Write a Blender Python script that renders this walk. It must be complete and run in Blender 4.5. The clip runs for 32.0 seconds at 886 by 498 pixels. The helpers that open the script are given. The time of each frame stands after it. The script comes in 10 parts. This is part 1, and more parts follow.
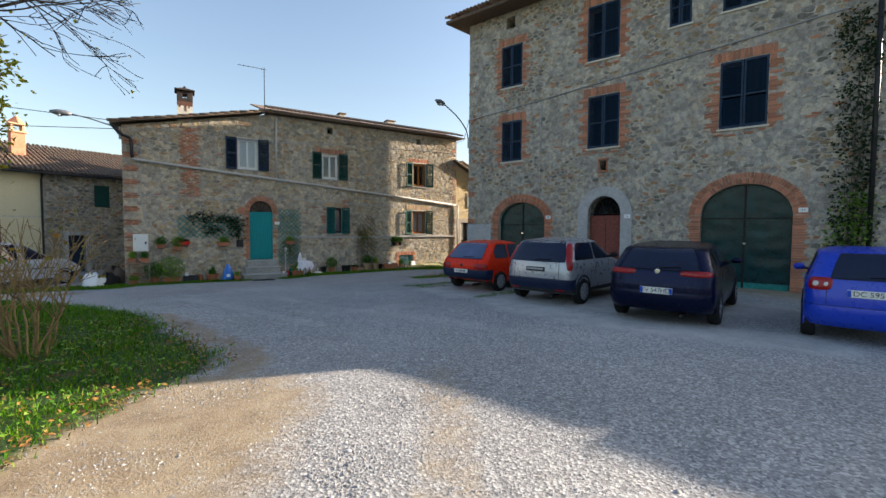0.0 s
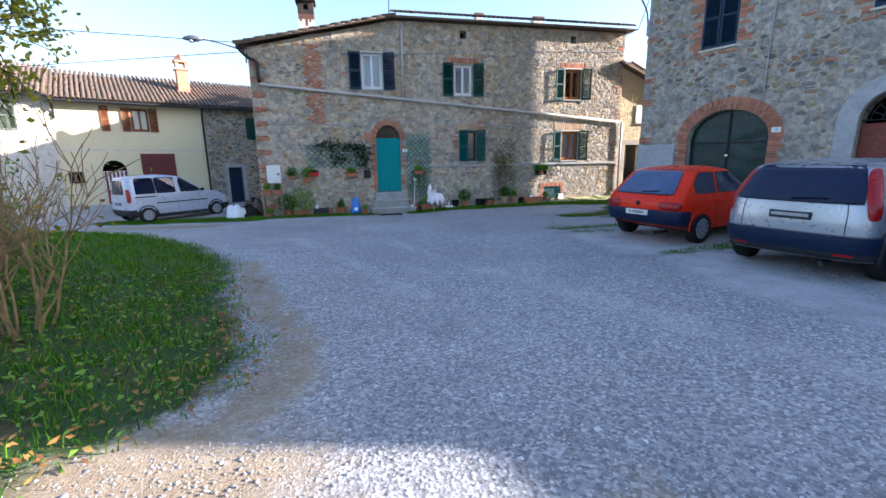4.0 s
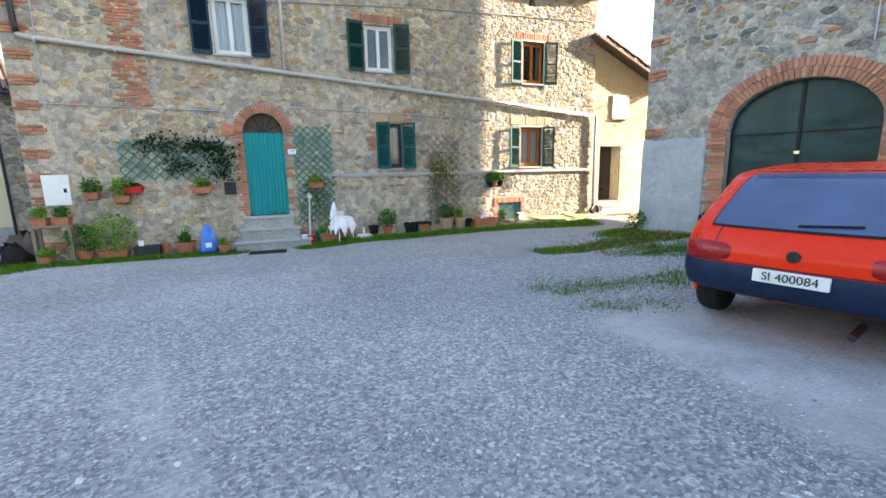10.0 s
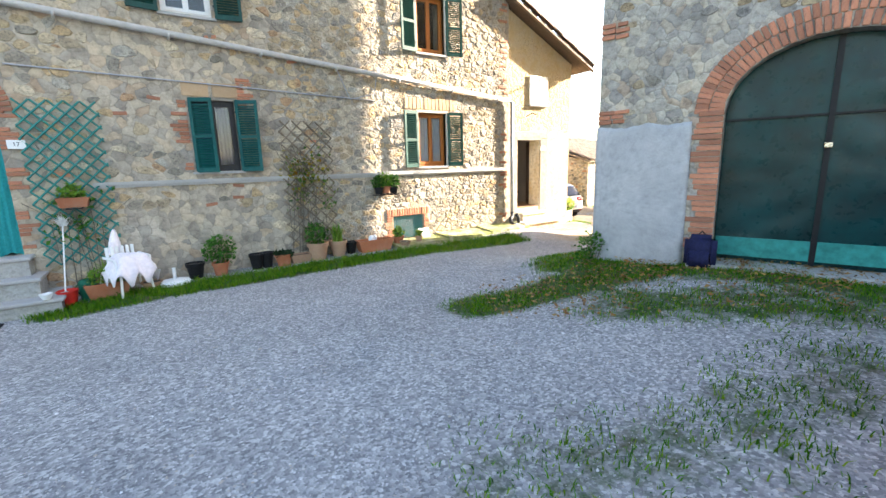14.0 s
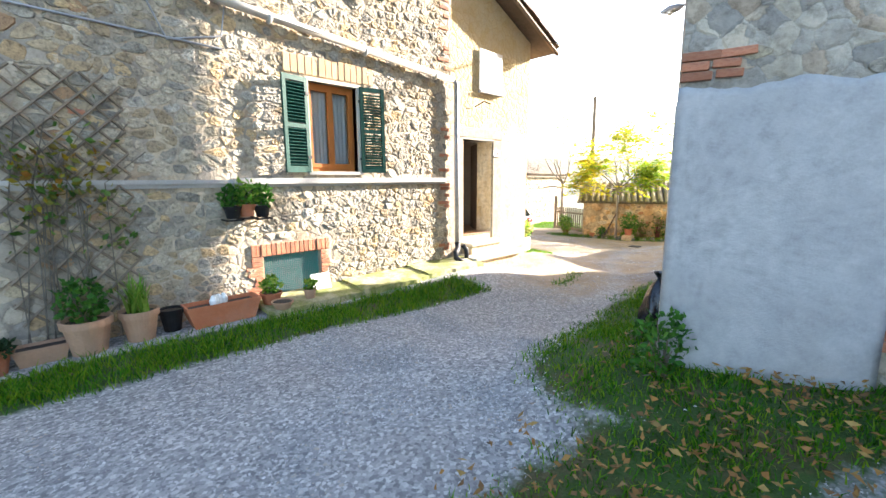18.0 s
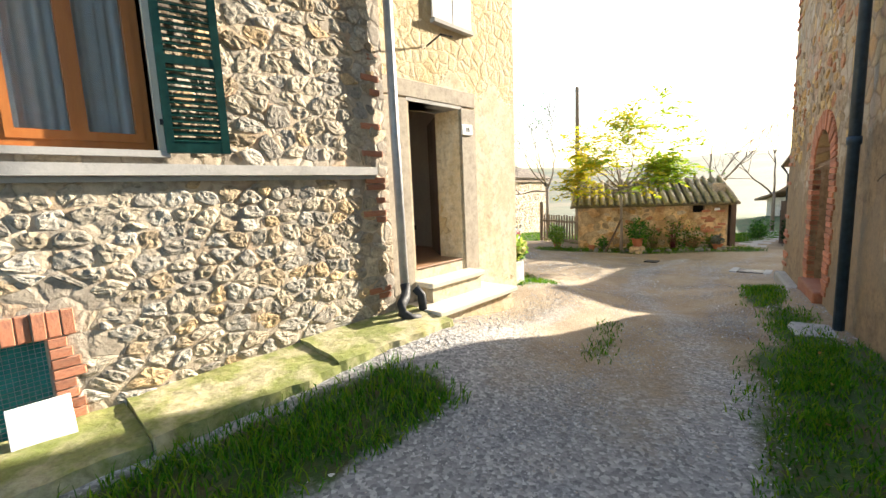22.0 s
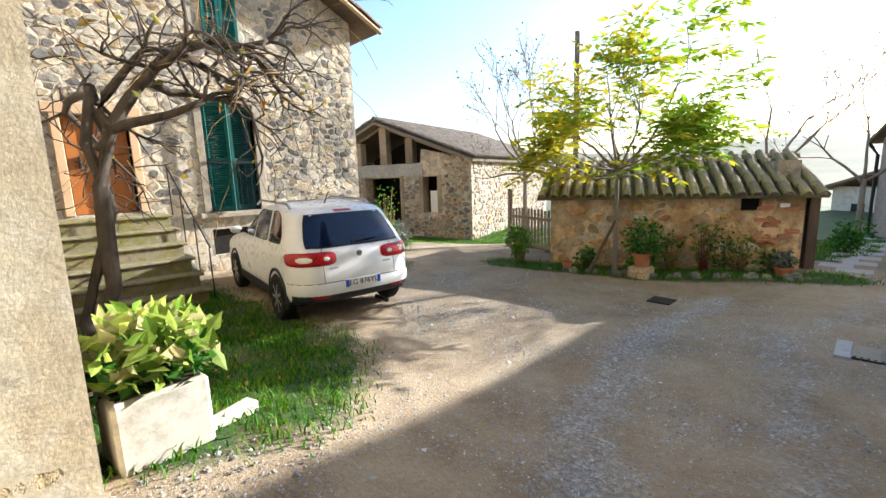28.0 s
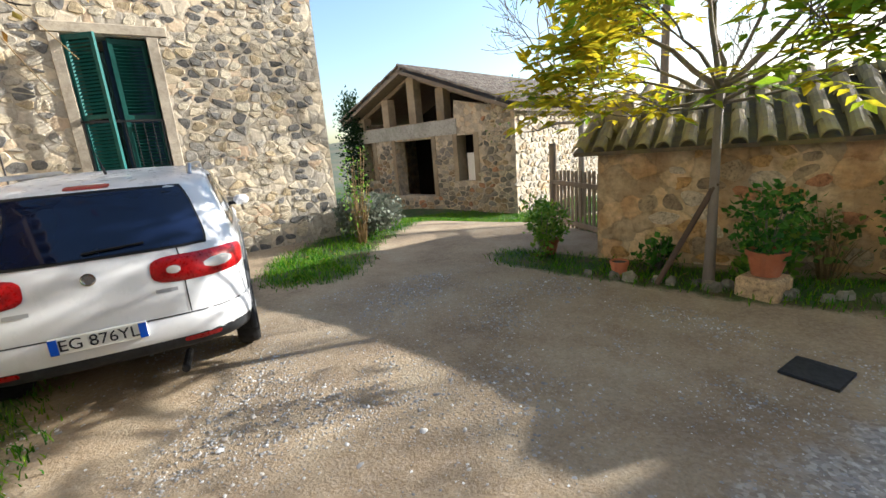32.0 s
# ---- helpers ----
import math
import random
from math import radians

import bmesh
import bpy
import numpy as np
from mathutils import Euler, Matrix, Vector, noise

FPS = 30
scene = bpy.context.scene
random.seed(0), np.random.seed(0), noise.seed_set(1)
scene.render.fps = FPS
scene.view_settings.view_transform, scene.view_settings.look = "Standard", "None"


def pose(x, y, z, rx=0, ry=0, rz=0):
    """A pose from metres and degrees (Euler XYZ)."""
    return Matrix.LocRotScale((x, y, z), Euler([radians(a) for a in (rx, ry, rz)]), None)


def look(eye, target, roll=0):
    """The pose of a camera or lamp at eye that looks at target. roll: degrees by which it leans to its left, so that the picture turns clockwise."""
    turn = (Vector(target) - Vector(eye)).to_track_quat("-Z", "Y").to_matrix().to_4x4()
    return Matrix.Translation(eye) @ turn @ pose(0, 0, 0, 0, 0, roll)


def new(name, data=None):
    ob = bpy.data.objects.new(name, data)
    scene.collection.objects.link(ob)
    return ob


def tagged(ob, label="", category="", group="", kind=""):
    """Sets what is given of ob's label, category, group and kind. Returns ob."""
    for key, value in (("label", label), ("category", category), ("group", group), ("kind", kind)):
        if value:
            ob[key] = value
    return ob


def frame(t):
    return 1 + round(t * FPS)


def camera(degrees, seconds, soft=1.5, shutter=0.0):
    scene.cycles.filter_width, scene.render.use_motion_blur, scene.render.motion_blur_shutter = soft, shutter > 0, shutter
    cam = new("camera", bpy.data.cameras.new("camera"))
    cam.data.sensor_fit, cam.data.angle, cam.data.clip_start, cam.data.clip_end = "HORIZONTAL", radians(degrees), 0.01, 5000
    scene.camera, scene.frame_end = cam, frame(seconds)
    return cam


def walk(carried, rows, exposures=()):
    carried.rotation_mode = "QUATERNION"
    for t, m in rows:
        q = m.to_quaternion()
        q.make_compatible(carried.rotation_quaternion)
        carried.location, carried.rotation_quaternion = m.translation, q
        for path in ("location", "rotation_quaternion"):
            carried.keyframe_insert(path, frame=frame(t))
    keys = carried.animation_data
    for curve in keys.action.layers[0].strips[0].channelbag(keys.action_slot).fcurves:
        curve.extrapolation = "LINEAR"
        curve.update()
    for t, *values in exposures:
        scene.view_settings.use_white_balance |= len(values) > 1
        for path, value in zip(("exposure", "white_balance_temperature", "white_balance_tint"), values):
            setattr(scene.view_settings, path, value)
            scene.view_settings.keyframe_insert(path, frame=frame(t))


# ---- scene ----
cam = camera(92.3, 32.0)
PATH = [
    (0, (0.159, -0.592, 0.993), (1.204, 1.111, 0.898), 0.4),
    (0.5, (0.208, -0.562, 0.991), (1.136, 1.197, 0.778), 0.3),
    (1, (0.3, -0.304, 0.954), (1.147, 1.477, 0.62), -0.9),
    (1.5, (0.484, 0.07, 0.903), (1.249, 1.871, 0.489), -1.5),
    (2, (0.733, 0.449, 0.966), (1.473, 2.263, 0.565), -0.7),
    (2.5, (0.973, 0.921, 0.945), (1.82, 2.709, 0.653), -0.2),
    (3, (1.175, 1.378, 0.888), (1.951, 3.199, 0.606), -0.0),
    (3.5, (1.407, 1.896, 0.867), (2.015, 3.766, 0.502), -0.4),
    (4, (1.522, 2.43, 0.868), (1.948, 4.339, 0.45), -0.8),
    (4.5, (1.611, 2.931, 0.865), (1.644, 4.903, 0.535), 0.1),
    (6.5, (2.064, 4.793, 0.804), (2.392, 6.711, 0.341), -0.6),
    (7, (2.282, 5.284, 0.796), (2.874, 7.143, 0.357), -2.0),
    (7.5, (2.546, 5.762, 0.813), (3.184, 7.629, 0.483), -1.4),
    (8, (2.745, 6.235, 0.779), (3.469, 8.078, 0.499), 1.2),
    (8.5, (2.939, 6.708, 0.745), (3.637, 8.556, 0.434), -1.7),
    (9, (3.193, 7.231, 0.742), (3.733, 9.116, 0.344), -2.0),
    (9.5, (3.396, 7.692, 0.699), (4.211, 9.487, 0.36), -0.1),
    (10, (3.693, 8.144, 0.633), (4.381, 9.986, 0.268), -1.1),
    (10.5, (3.989, 8.575, 0.641), (4.73, 10.391, 0.252), -0.5),
    (11, (4.275, 9.031, 0.617), (5.134, 10.798, 0.244), -0.6),
    (11.5, (4.59, 9.472, 0.592), (5.409, 11.251, 0.187), -1.1),
    (12, (4.816, 9.921, 0.576), (5.71, 11.656, 0.14), -0.1),
    (12.5, (5.053, 10.343, 0.626), (5.966, 12.066, 0.181), -1.4),
    (13, (5.331, 10.778, 0.674), (6.261, 12.522, 0.368), -0.9),
    (13.5, (5.551, 11.214, 0.708), (6.592, 12.893, 0.398), 0.8),
    (14, (5.781, 11.636, 0.719), (6.863, 13.273, 0.331), -1.6),
    (14.5, (6.079, 12.055, 0.732), (7.119, 13.737, 0.433), -0.2),
    (16.5, (7.145, 13.905, 0.55), (8.208, 15.557, 0.174), -0.3),
    (17, (7.564, 14.35, 0.491), (8.715, 15.951, 0.153), -1.8),
    (17.5, (7.902, 14.679, 0.473), (9.116, 16.22, 0.081), -1.3),
    (18, (8.23, 14.968, 0.579), (9.602, 16.386, 0.253), -0.3),
    (18.5, (8.535, 15.325, 0.49), (9.906, 16.76, 0.246), -1.2),
    (19, (8.845, 15.664, 0.485), (10.148, 17.157, 0.21), -0.0),
    (19.5, (9.158, 16.094, 0.458), (10.527, 17.513, 0.125), -2.2),
    (20, (9.498, 16.356, 0.474), (10.879, 17.798, 0.345), -1.6),
    (20.5, (9.844, 16.639, 0.449), (11.192, 18.097, 0.206), -1.6),
    (21, (10.27, 16.937, 0.416), (11.711, 18.279, 0.068), -4.2),
    (21.5, (10.742, 17.159, 0.401), (12.18, 18.532, 0.183), -3.3),
    (22, (11.206, 17.377, 0.321), (12.665, 18.719, 0.052), -2.5),
    (22.5, (11.691, 17.541, 0.331), (13.183, 18.83, -0.006), -4.8),
    (23, (12.228, 17.643, 0.359), (13.904, 18.642, -0.077), -2.7),
    (23.5, (12.709, 17.832, 0.359), (14.507, 18.628, -0.006), -2.1),
    (24, (13.217, 17.94, 0.309), (15.049, 18.682, 0.006), -2.6),
    (24.5, (13.643, 18.012, 0.309), (15.442, 18.801, -0.067), -1.2),
    (26.5, (15.649, 18.453, 0.224), (17.434, 19.254, -0.192), -2.6),
    (27, (16.091, 18.523, 0.195), (17.812, 19.439, -0.253), -2.3),
    (27.5, (16.523, 18.682, 0.134), (18.128, 19.781, -0.332), -1.8),
    (28, (16.916, 18.794, 0.1), (18.286, 20.213, -0.232), -1.9),
    (28.5, (17.31, 18.908, 0.083), (18.577, 20.397, -0.338), -1.7),
    (29, (17.709, 19.059, 0.053), (19.065, 20.472, -0.355), -2.3),
    (29.5, (18.192, 19.117, -0.046), (19.688, 20.401, -0.383), -2.9),
    (30, (18.627, 19.266, -0.128), (20.207, 20.391, -0.613), -1.9),
    (30.5, (19.001, 19.455, -0.125), (20.485, 20.677, -0.676), -3.6),
    (31, (19.422, 19.663, -0.141), (20.66, 21.173, -0.575), -3.2),
    (31.5, (19.823, 19.884, -0.186), (21.011, 21.441, -0.587), -1.8),
    (32, (20.205, 20.116, -0.208), (21.237, 21.768, -0.666), -4.7),
]
EXPOSURES = [
    (0, 1.4, 6450, 14), (1.5, 1.7, 5500, 20), (4, 2.0, 5500, 20), (7, 2.52, 6150, 17), (9, 2.7, 6350, 16), (13, 3.05, 6600, 16), (17, 3.00, 6250, 15),
    (20, 2.55, 5950, 13), (22, 2.08, 6300, 11), (24, 1.85, 6150, 10), (27, 1.9, 5550, 10), (29, 1.5, 5480, 10), (32, 1.55, 5600, 10),
]
walk(cam, [(t, look(eye, target, roll)) for t, eye, target, roll in PATH], EXPOSURES)

# ---- light ----
SUN_AZ, SUN_EL = -14.0, 19.0          # degrees: from +x towards +y, and above the horizon
world = bpy.data.worlds.new("sky")
scene.world = world
world.use_nodes = True
wn = world.node_tree.nodes
wl = world.node_tree.links
sky = wn.new("ShaderNodeTexSky")
sky.sky_type, sky.sun_disc = "NISHITA", False
sky.sun_elevation, sky.sun_rotation = radians(SUN_EL), radians(90 - SUN_AZ)
sky.air_density, sky.dust_density, sky.ozone_density = 1.2, 1.5, 1.0
wn["Background"].inputs["Strength"].default_value = 0.1
wl.new(sky.outputs[0], wn["Background"].inputs["Color"])
sun = new("sun", bpy.data.lights.new("sun", "SUN"))
sun.data.energy, sun.data.angle, sun.data.color = 5.0, radians(0.6), (1.0, 0.88, 0.7)
sv = Vector((math.cos(radians(SUN_AZ)) * math.cos(radians(SUN_EL)), math.sin(radians(SUN_AZ)) * math.cos(radians(SUN_EL)), math.sin(radians(SUN_EL))))
sun.matrix_world = look(sv * 60, (0, 0, 0))

# ---- materials ----
def mat(name, rough=0.8, metal=0.0):
    m = bpy.data.materials.new(name)
    m.use_nodes = True
    b = m.node_tree.nodes["Principled BSDF"]
    b.inputs["Roughness"].default_value, b.inputs["Metallic"].default_value = rough, metal
    return m, m.node_tree.nodes, m.node_tree.links, b


def coords(n, l, scale=(1, 1, 1), world_space=False):
    tc = n.new("ShaderNodeNewGeometry" if world_space else "ShaderNodeTexCoord")
    mp = n.new("ShaderNodeMapping")
    mp.inputs["Scale"].default_value = scale
    l.new(tc.outputs["Position" if world_space else "Object"], mp.inputs["Vector"])
    return mp.outputs[0]


def tex(n, l, vec, scale, detail=4.0, rough=0.6, kind="noise"):
    if kind == "noise":
        t = n.new("ShaderNodeTexNoise")
        t.inputs["Detail"].default_value, t.inputs["Roughness"].default_value = detail, rough
        out = t.outputs["Fac"]
    elif kind == "colour":
        t = n.new("ShaderNodeTexNoise")
        t.inputs["Detail"].default_value, t.inputs["Roughness"].default_value = detail, rough
        out = t.outputs["Color"]
    else:
        t = n.new("ShaderNodeTexVoronoi")
        t.feature = kind
        out = t.outputs["Distance"]
    t.inputs["Scale"].default_value = scale
    l.new(vec, t.inputs["Vector"])
    return out


def ramp(n, l, fac, stops, interp="LINEAR"):
    r = n.new("ShaderNodeValToRGB")
    r.color_ramp.interpolation = interp
    e = r.color_ramp.elements
    while len(e) < len(stops):
        e.new(0.5)
    for el, (pos, col) in zip(e, stops):
        el.position, el.color = pos, (*col, 1) if len(col) == 3 else col
    l.new(fac, r.inputs[0])
    return r.outputs[0]


def mix(n, l, fac, a, b, mode="MIX"):
    m = n.new("ShaderNodeMix")
    m.data_type, m.blend_type = "RGBA", mode
    if isinstance(fac, bpy.types.NodeSocket):
        l.new(fac, m.inputs[0])
    else:
        m.inputs[0].default_value = fac
    for k, v in ((6, a), (7, b)):
        if isinstance(v, bpy.types.NodeSocket):
            l.new(v, m.inputs[k])
        else:
            m.inputs[k].default_value = (*v, 1)
    return m.outputs[2]


def bump(n, l, b, height, strength=0.4, dist=0.02):
    bp = n.new("ShaderNodeBump")
    bp.inputs["Strength"].default_value, bp.inputs["Distance"].default_value = strength, dist
    l.new(height, bp.inputs["Height"])
    l.new(bp.outputs[0], b.inputs["Normal"])
    return bp


def surface(name, cols, scale=3.0, fine=40.0, rough=0.85, metal=0.0, bump_s=0.4, bump_d=0.01, stains=0.35, dark=(0.1, 0.09, 0.07), stretch=(1, 1, 1), random=0.0, rubble=0.0, blotch=0.0):
    """A weathered surface: two or more colours mixed by a broad and a fine noise, stains and relief."""
    m, n, l, b = mat(name, rough, metal)
    v = coords(n, l, stretch)
    broad = tex(n, l, v, scale, 5)
    grain = tex(n, l, v, fine, 6, 0.7)
    k = len(cols)
    c = ramp(n, l, broad, [(0.3 + 0.4 * i / max(1, k - 1), q) for i, q in enumerate(cols)])
    c = mix(n, l, 0.35, c, ramp(n, l, grain, [(0.25, (0.45, 0.45, 0.45)), (0.75, (1, 1, 1))]), "MULTIPLY")
    if blotch:
        c = mix(n, l, blotch, c, ramp(n, l, tex(n, l, v, scale * 7, 8, 0.75), [(0.36, (0.5, 0.48, 0.45)), (0.5, (1, 1, 1)), (0.66, (1.28, 1.26, 1.22))]), "MULTIPLY")
    if random:
        oi = n.new("ShaderNodeObjectInfo")
        hs = n.new("ShaderNodeHueSaturation")
        mr = n.new("ShaderNodeMapRange")
        mr.inputs["To Min"].default_value, mr.inputs["To Max"].default_value = 1 - random, 1 + random
        l.new(oi.outputs["Random"], mr.inputs["Value"])
        l.new(mr.outputs[0], hs.inputs["Value"])
        l.new(c, hs.inputs["Color"])
        c = hs.outputs[0]
    height = grain
    if rubble:
        warp = mix(n, l, 0.12, v, tex(n, l, v, 5.0, 4, kind="colour"))
        cell, gap = n.new("ShaderNodeTexVoronoi"), n.new("ShaderNodeTexVoronoi")
        gap.feature = "DISTANCE_TO_EDGE"
        for q in (cell, gap):
            q.inputs["Scale"].default_value = rubble
            l.new(warp, q.inputs["Vector"])
        sp = n.new("ShaderNodeSeparateColor")
        l.new(cell.outputs["Color"], sp.inputs[0])
        c = mix(n, l, 0.75, c, ramp(n, l, sp.outputs[0], [(0.0, (0.55, 0.55, 0.57)), (0.3, (0.82, 0.8, 0.78)), (0.6, (1.1, 1.06, 1.0)), (0.85, (1.25, 1.15, 0.98)), (1.0, (0.95, 0.72, 0.55))]), "MULTIPLY")
        lump = ramp(n, l, gap.outputs["Distance"], [(0.0, (0, 0, 0)), (0.16, (1, 1, 1))])
        c = mix(n, l, ramp(n, l, tex(n, l, v, 3.0, 6), [(0.42, (0, 0, 0)), (0.6, (0.75, 0.75, 0.75))]), c, mix(n, l, 0.8, c, ramp(n, l, gap.outputs["Distance"], [(0.0, (0.42, 0.4, 0.38)), (0.07, (1, 1, 1))]), "MULTIPLY"))
        height = mix(n, l, 0.5, grain, lump)
    if stains:
        s = ramp(n, l, tex(n, l, v, scale * 0.45, 8, 0.7), [(0.5, (0, 0, 0)), (0.72, (stains, stains, stains))])
        c = mix(n, l, s, c, dark)
    l.new(c, b.inputs["Base Color"])
    if bump_s:
        bump(n, l, b, height, bump_s, bump_d)
    return m


def plain(name, col, rough=0.5, metal=0.0, var=0.15, scale=12.0, coat=0.0, bump_s=0.0):
    m, n, l, b = mat(name, rough, metal)
    v = coords(n, l)
    g = tex(n, l, v, scale, 5)
    lo = tuple(x * (1 - var) for x in col)
    hi = tuple(min(1, x * (1 + var)) for x in col)
    l.new(ramp(n, l, g, [(0.3, lo), (0.7, hi)]), b.inputs["Base Color"])
    l.new(ramp(n, l, tex(n, l, v, scale * 2.7, 4), [(0.3, (rough * 0.8,) * 3), (0.7, (min(1, rough * 1.2),) * 3)]), b.inputs["Roughness"])
    b.inputs["Coat Weight"].default_value = coat
    b.inputs["Coat Roughness"].default_value = 0.05
    b.inputs["Specular IOR Level"].default_value = 0.5 if rough < 0.4 or metal else 0.22
    if bump_s:
        bump(n, l, b, g, bump_s, 0.005)
    return m


def stone_mat(name, cols, per="Random Per Island", rough=0.9, bump_s=0.6):
    """Stones whose colour is drawn one by one."""
    m, n, l, b = mat(name, rough)
    if per == "Object":
        r = n.new("ShaderNodeObjectInfo").outputs["Random"]
    else:
        r = n.new("ShaderNodeNewGeometry").outputs["Random Per Island"]
    v = coords(n, l, world_space=True)
    c = ramp(n, l, r, [((i + 0.0) / len(cols), q) for i, q in enumerate(cols)], "CONSTANT")
    g1, g2 = tex(n, l, v, 7, 6), tex(n, l, v, 55, 6, 0.75)
    g3 = tex(n, l, v, 24, 8, 0.7)
    c = mix(n, l, 0.75, c, ramp(n, l, g1, [(0.3, (0.55, 0.52, 0.48)), (0.7, (1.3, 1.25, 1.12))]), "MULTIPLY")
    c = mix(n, l, 0.7, c, ramp(n, l, g3, [(0.36, (0.3, 0.28, 0.26)), (0.47, (0.95, 0.94, 0.92)), (0.64, (1.3, 1.27, 1.2))]), "MULTIPLY")
    c = mix(n, l, 0.5, c, ramp(n, l, g2, [(0.3, (0.5, 0.5, 0.5)), (0.7, (1.2, 1.2, 1.2))]), "MULTIPLY")
    l.new(c, b.inputs["Base Color"])
    bump(n, l, b, mix(n, l, 0.65, g2, g3), bump_s, 0.025)
    return m


GREYTAN = [(0.42, 0.378, 0.294), (0.35, 0.329, 0.294), (0.28, 0.259, 0.217), (0.224, 0.21, 0.189), (0.378, 0.308, 0.21), (0.266, 0.252, 0.238), (0.336, 0.259, 0.168), (0.168, 0.161, 0.147), (0.448, 0.392, 0.308), (0.308, 0.238, 0.154), (0.238, 0.231, 0.224), (0.378, 0.21, 0.126)]
RUBBLE = [(0.478, 0.425, 0.345), (0.364, 0.338, 0.294), (0.552, 0.499, 0.411), (0.402, 0.349, 0.27), (0.294, 0.276, 0.249), (0.544, 0.412, 0.253), (0.469, 0.451, 0.416), (0.37, 0.3, 0.212), (0.503, 0.45, 0.37), (0.369, 0.352, 0.325)]
M = {}
M["stone_grey"] = stone_mat("stone_grey", GREYTAN)
M["stone_rubble"] = stone_mat("stone_rubble", RUBBLE)
WARM = [(0.49, 0.404, 0.289), (0.375, 0.316, 0.236), (0.577, 0.484, 0.351), (0.32, 0.294, 0.254), (0.515, 0.382, 0.235), (0.262, 0.242, 0.209), (0.608, 0.528, 0.409), (0.428, 0.281, 0.174), (0.409, 0.389, 0.356), (0.446, 0.352, 0.233)]
M["stone_warm"] = stone_mat("stone_warm", WARM)
M["stone_warm_o"] = stone_mat("stone_warm_o", WARM, "Object")
M["stone_grey_o"] = stone_mat("stone_grey_o", GREYTAN, "Object")
M["stone_rubble_o"] = stone_mat("stone_rubble_o", RUBBLE, "Object")
M["mortar"] = surface("mortar", [(0.379, 0.322, 0.245), (0.541, 0.47, 0.376), (0.45, 0.393, 0.315), (0.601, 0.539, 0.447)], 1.0, 30, bump_s=0.7, bump_d=0.02, stains=0.6, dark=(0.15, 0.13, 0.1), rubble=7.0, blotch=0.6)
M["mortar_big"] = surface("mortar_big", [(0.3, 0.283, 0.25), (0.5, 0.465, 0.4), (0.38, 0.357, 0.315), (0.58, 0.54, 0.475)], 1.1, 26, bump_s=0.9, bump_d=0.02, stains=0.6, dark=(0.15, 0.14, 0.12), rubble=8.0, blotch=0.8)
M["mortar_pale"] = surface("mortar_pale", [(0.52, 0.47, 0.38), (0.62, 0.56, 0.46)], 1.2, 30, bump_s=0.6, bump_d=0.02, rubble=6.0, blotch=0.6)
M["render_grey"] = surface("render_grey", [(0.36, 0.36, 0.36), (0.47, 0.47, 0.465), (0.41, 0.41, 0.41), (0.52, 0.52, 0.51)], 1.1, 16, bump_s=0.4, bump_d=0.012, stains=0.4, dark=(0.24, 0.24, 0.2), blotch=0.3)
M["plaster_tan"] = surface("plaster_tan", [(0.21, 0.165, 0.11), (0.4, 0.32, 0.22), (0.29, 0.225, 0.15), (0.4, 0.27, 0.13)], 0.75, 16, bump_s=0.9, bump_d=0.025, stains=0.75, dark=(0.1, 0.085, 0.065))
M["plaster_dun"] = surface("plaster_dun", [(0.38, 0.33, 0.26), (0.46, 0.4, 0.31)], 1.4, 20, bump_s=0.5, stains=0.4, dark=(0.25, 0.21, 0.16), blotch=0.6)
M["plaster_ochre"] = surface("plaster_ochre", [(0.564, 0.392, 0.204), (0.721, 0.564, 0.345), (0.47, 0.314, 0.157), (0.659, 0.423, 0.188)], 1.3, 18, bump_s=0.8, bump_d=0.02, stains=0.5, dark=(0.16, 0.13, 0.09), rubble=4.0, blotch=0.6)
M["plaster_cream"] = surface("plaster_cream", [(0.5, 0.43, 0.31), (0.68, 0.6, 0.45), (0.58, 0.45, 0.26), (0.62, 0.55, 0.42)], 1.3, 18, bump_s=0.7, bump_d=0.02, stains=0.5, dark=(0.33, 0.28, 0.21), blotch=0.6)
M["plaster_yellow"] = surface("plaster_yellow", [(0.72, 0.62, 0.38), (0.76, 0.67, 0.44)], 0.5, 14, bump_s=0.2, stains=0.15, dark=(0.5, 0.42, 0.28))
M["plaster_white"] = surface("plaster_white", [(0.58, 0.54, 0.46), (0.66, 0.62, 0.54)], 0.5, 14, bump_s=0.25, stains=0.4, dark=(0.35, 0.32, 0.27), blotch=0.6)
M["plaster_pink"] = surface("plaster_pink", [(0.36, 0.29, 0.27), (0.42, 0.35, 0.32)], 0.8, 16, bump_s=0.3, stains=0.4, blotch=0.6)
M["interior"] = surface("interior", [(0.36, 0.32, 0.28), (0.42, 0.38, 0.33)], 0.8, 14, bump_s=0.1, stains=0.1)
M["concrete"] = surface("concrete", [(0.36, 0.35, 0.32), (0.44, 0.43, 0.4)], 2, 40, bump_s=0.4, bump_d=0.008, stains=0.5, dark=(0.16, 0.17, 0.1), blotch=0.6)
M["moss_slab"] = surface("moss_slab", [(0.3, 0.28, 0.09), (0.46, 0.41, 0.25), (0.22, 0.24, 0.06), (0.4, 0.37, 0.17)], 2.4, 30, bump_s=0.7, bump_d=0.012, stains=0.75, dark=(0.13, 0.17, 0.03), blotch=0.6)
M["step_stone"] = surface("step_stone", [(0.42, 0.41, 0.39), (0.5, 0.48, 0.45)], 2, 40, bump_s=0.3, stains=0.3)
M["travertine"] = surface("travertine", [(0.6, 0.55, 0.44), (0.7, 0.65, 0.54)], 2, 30, bump_s=0.2, stains=0.25, dark=(0.4, 0.36, 0.26))
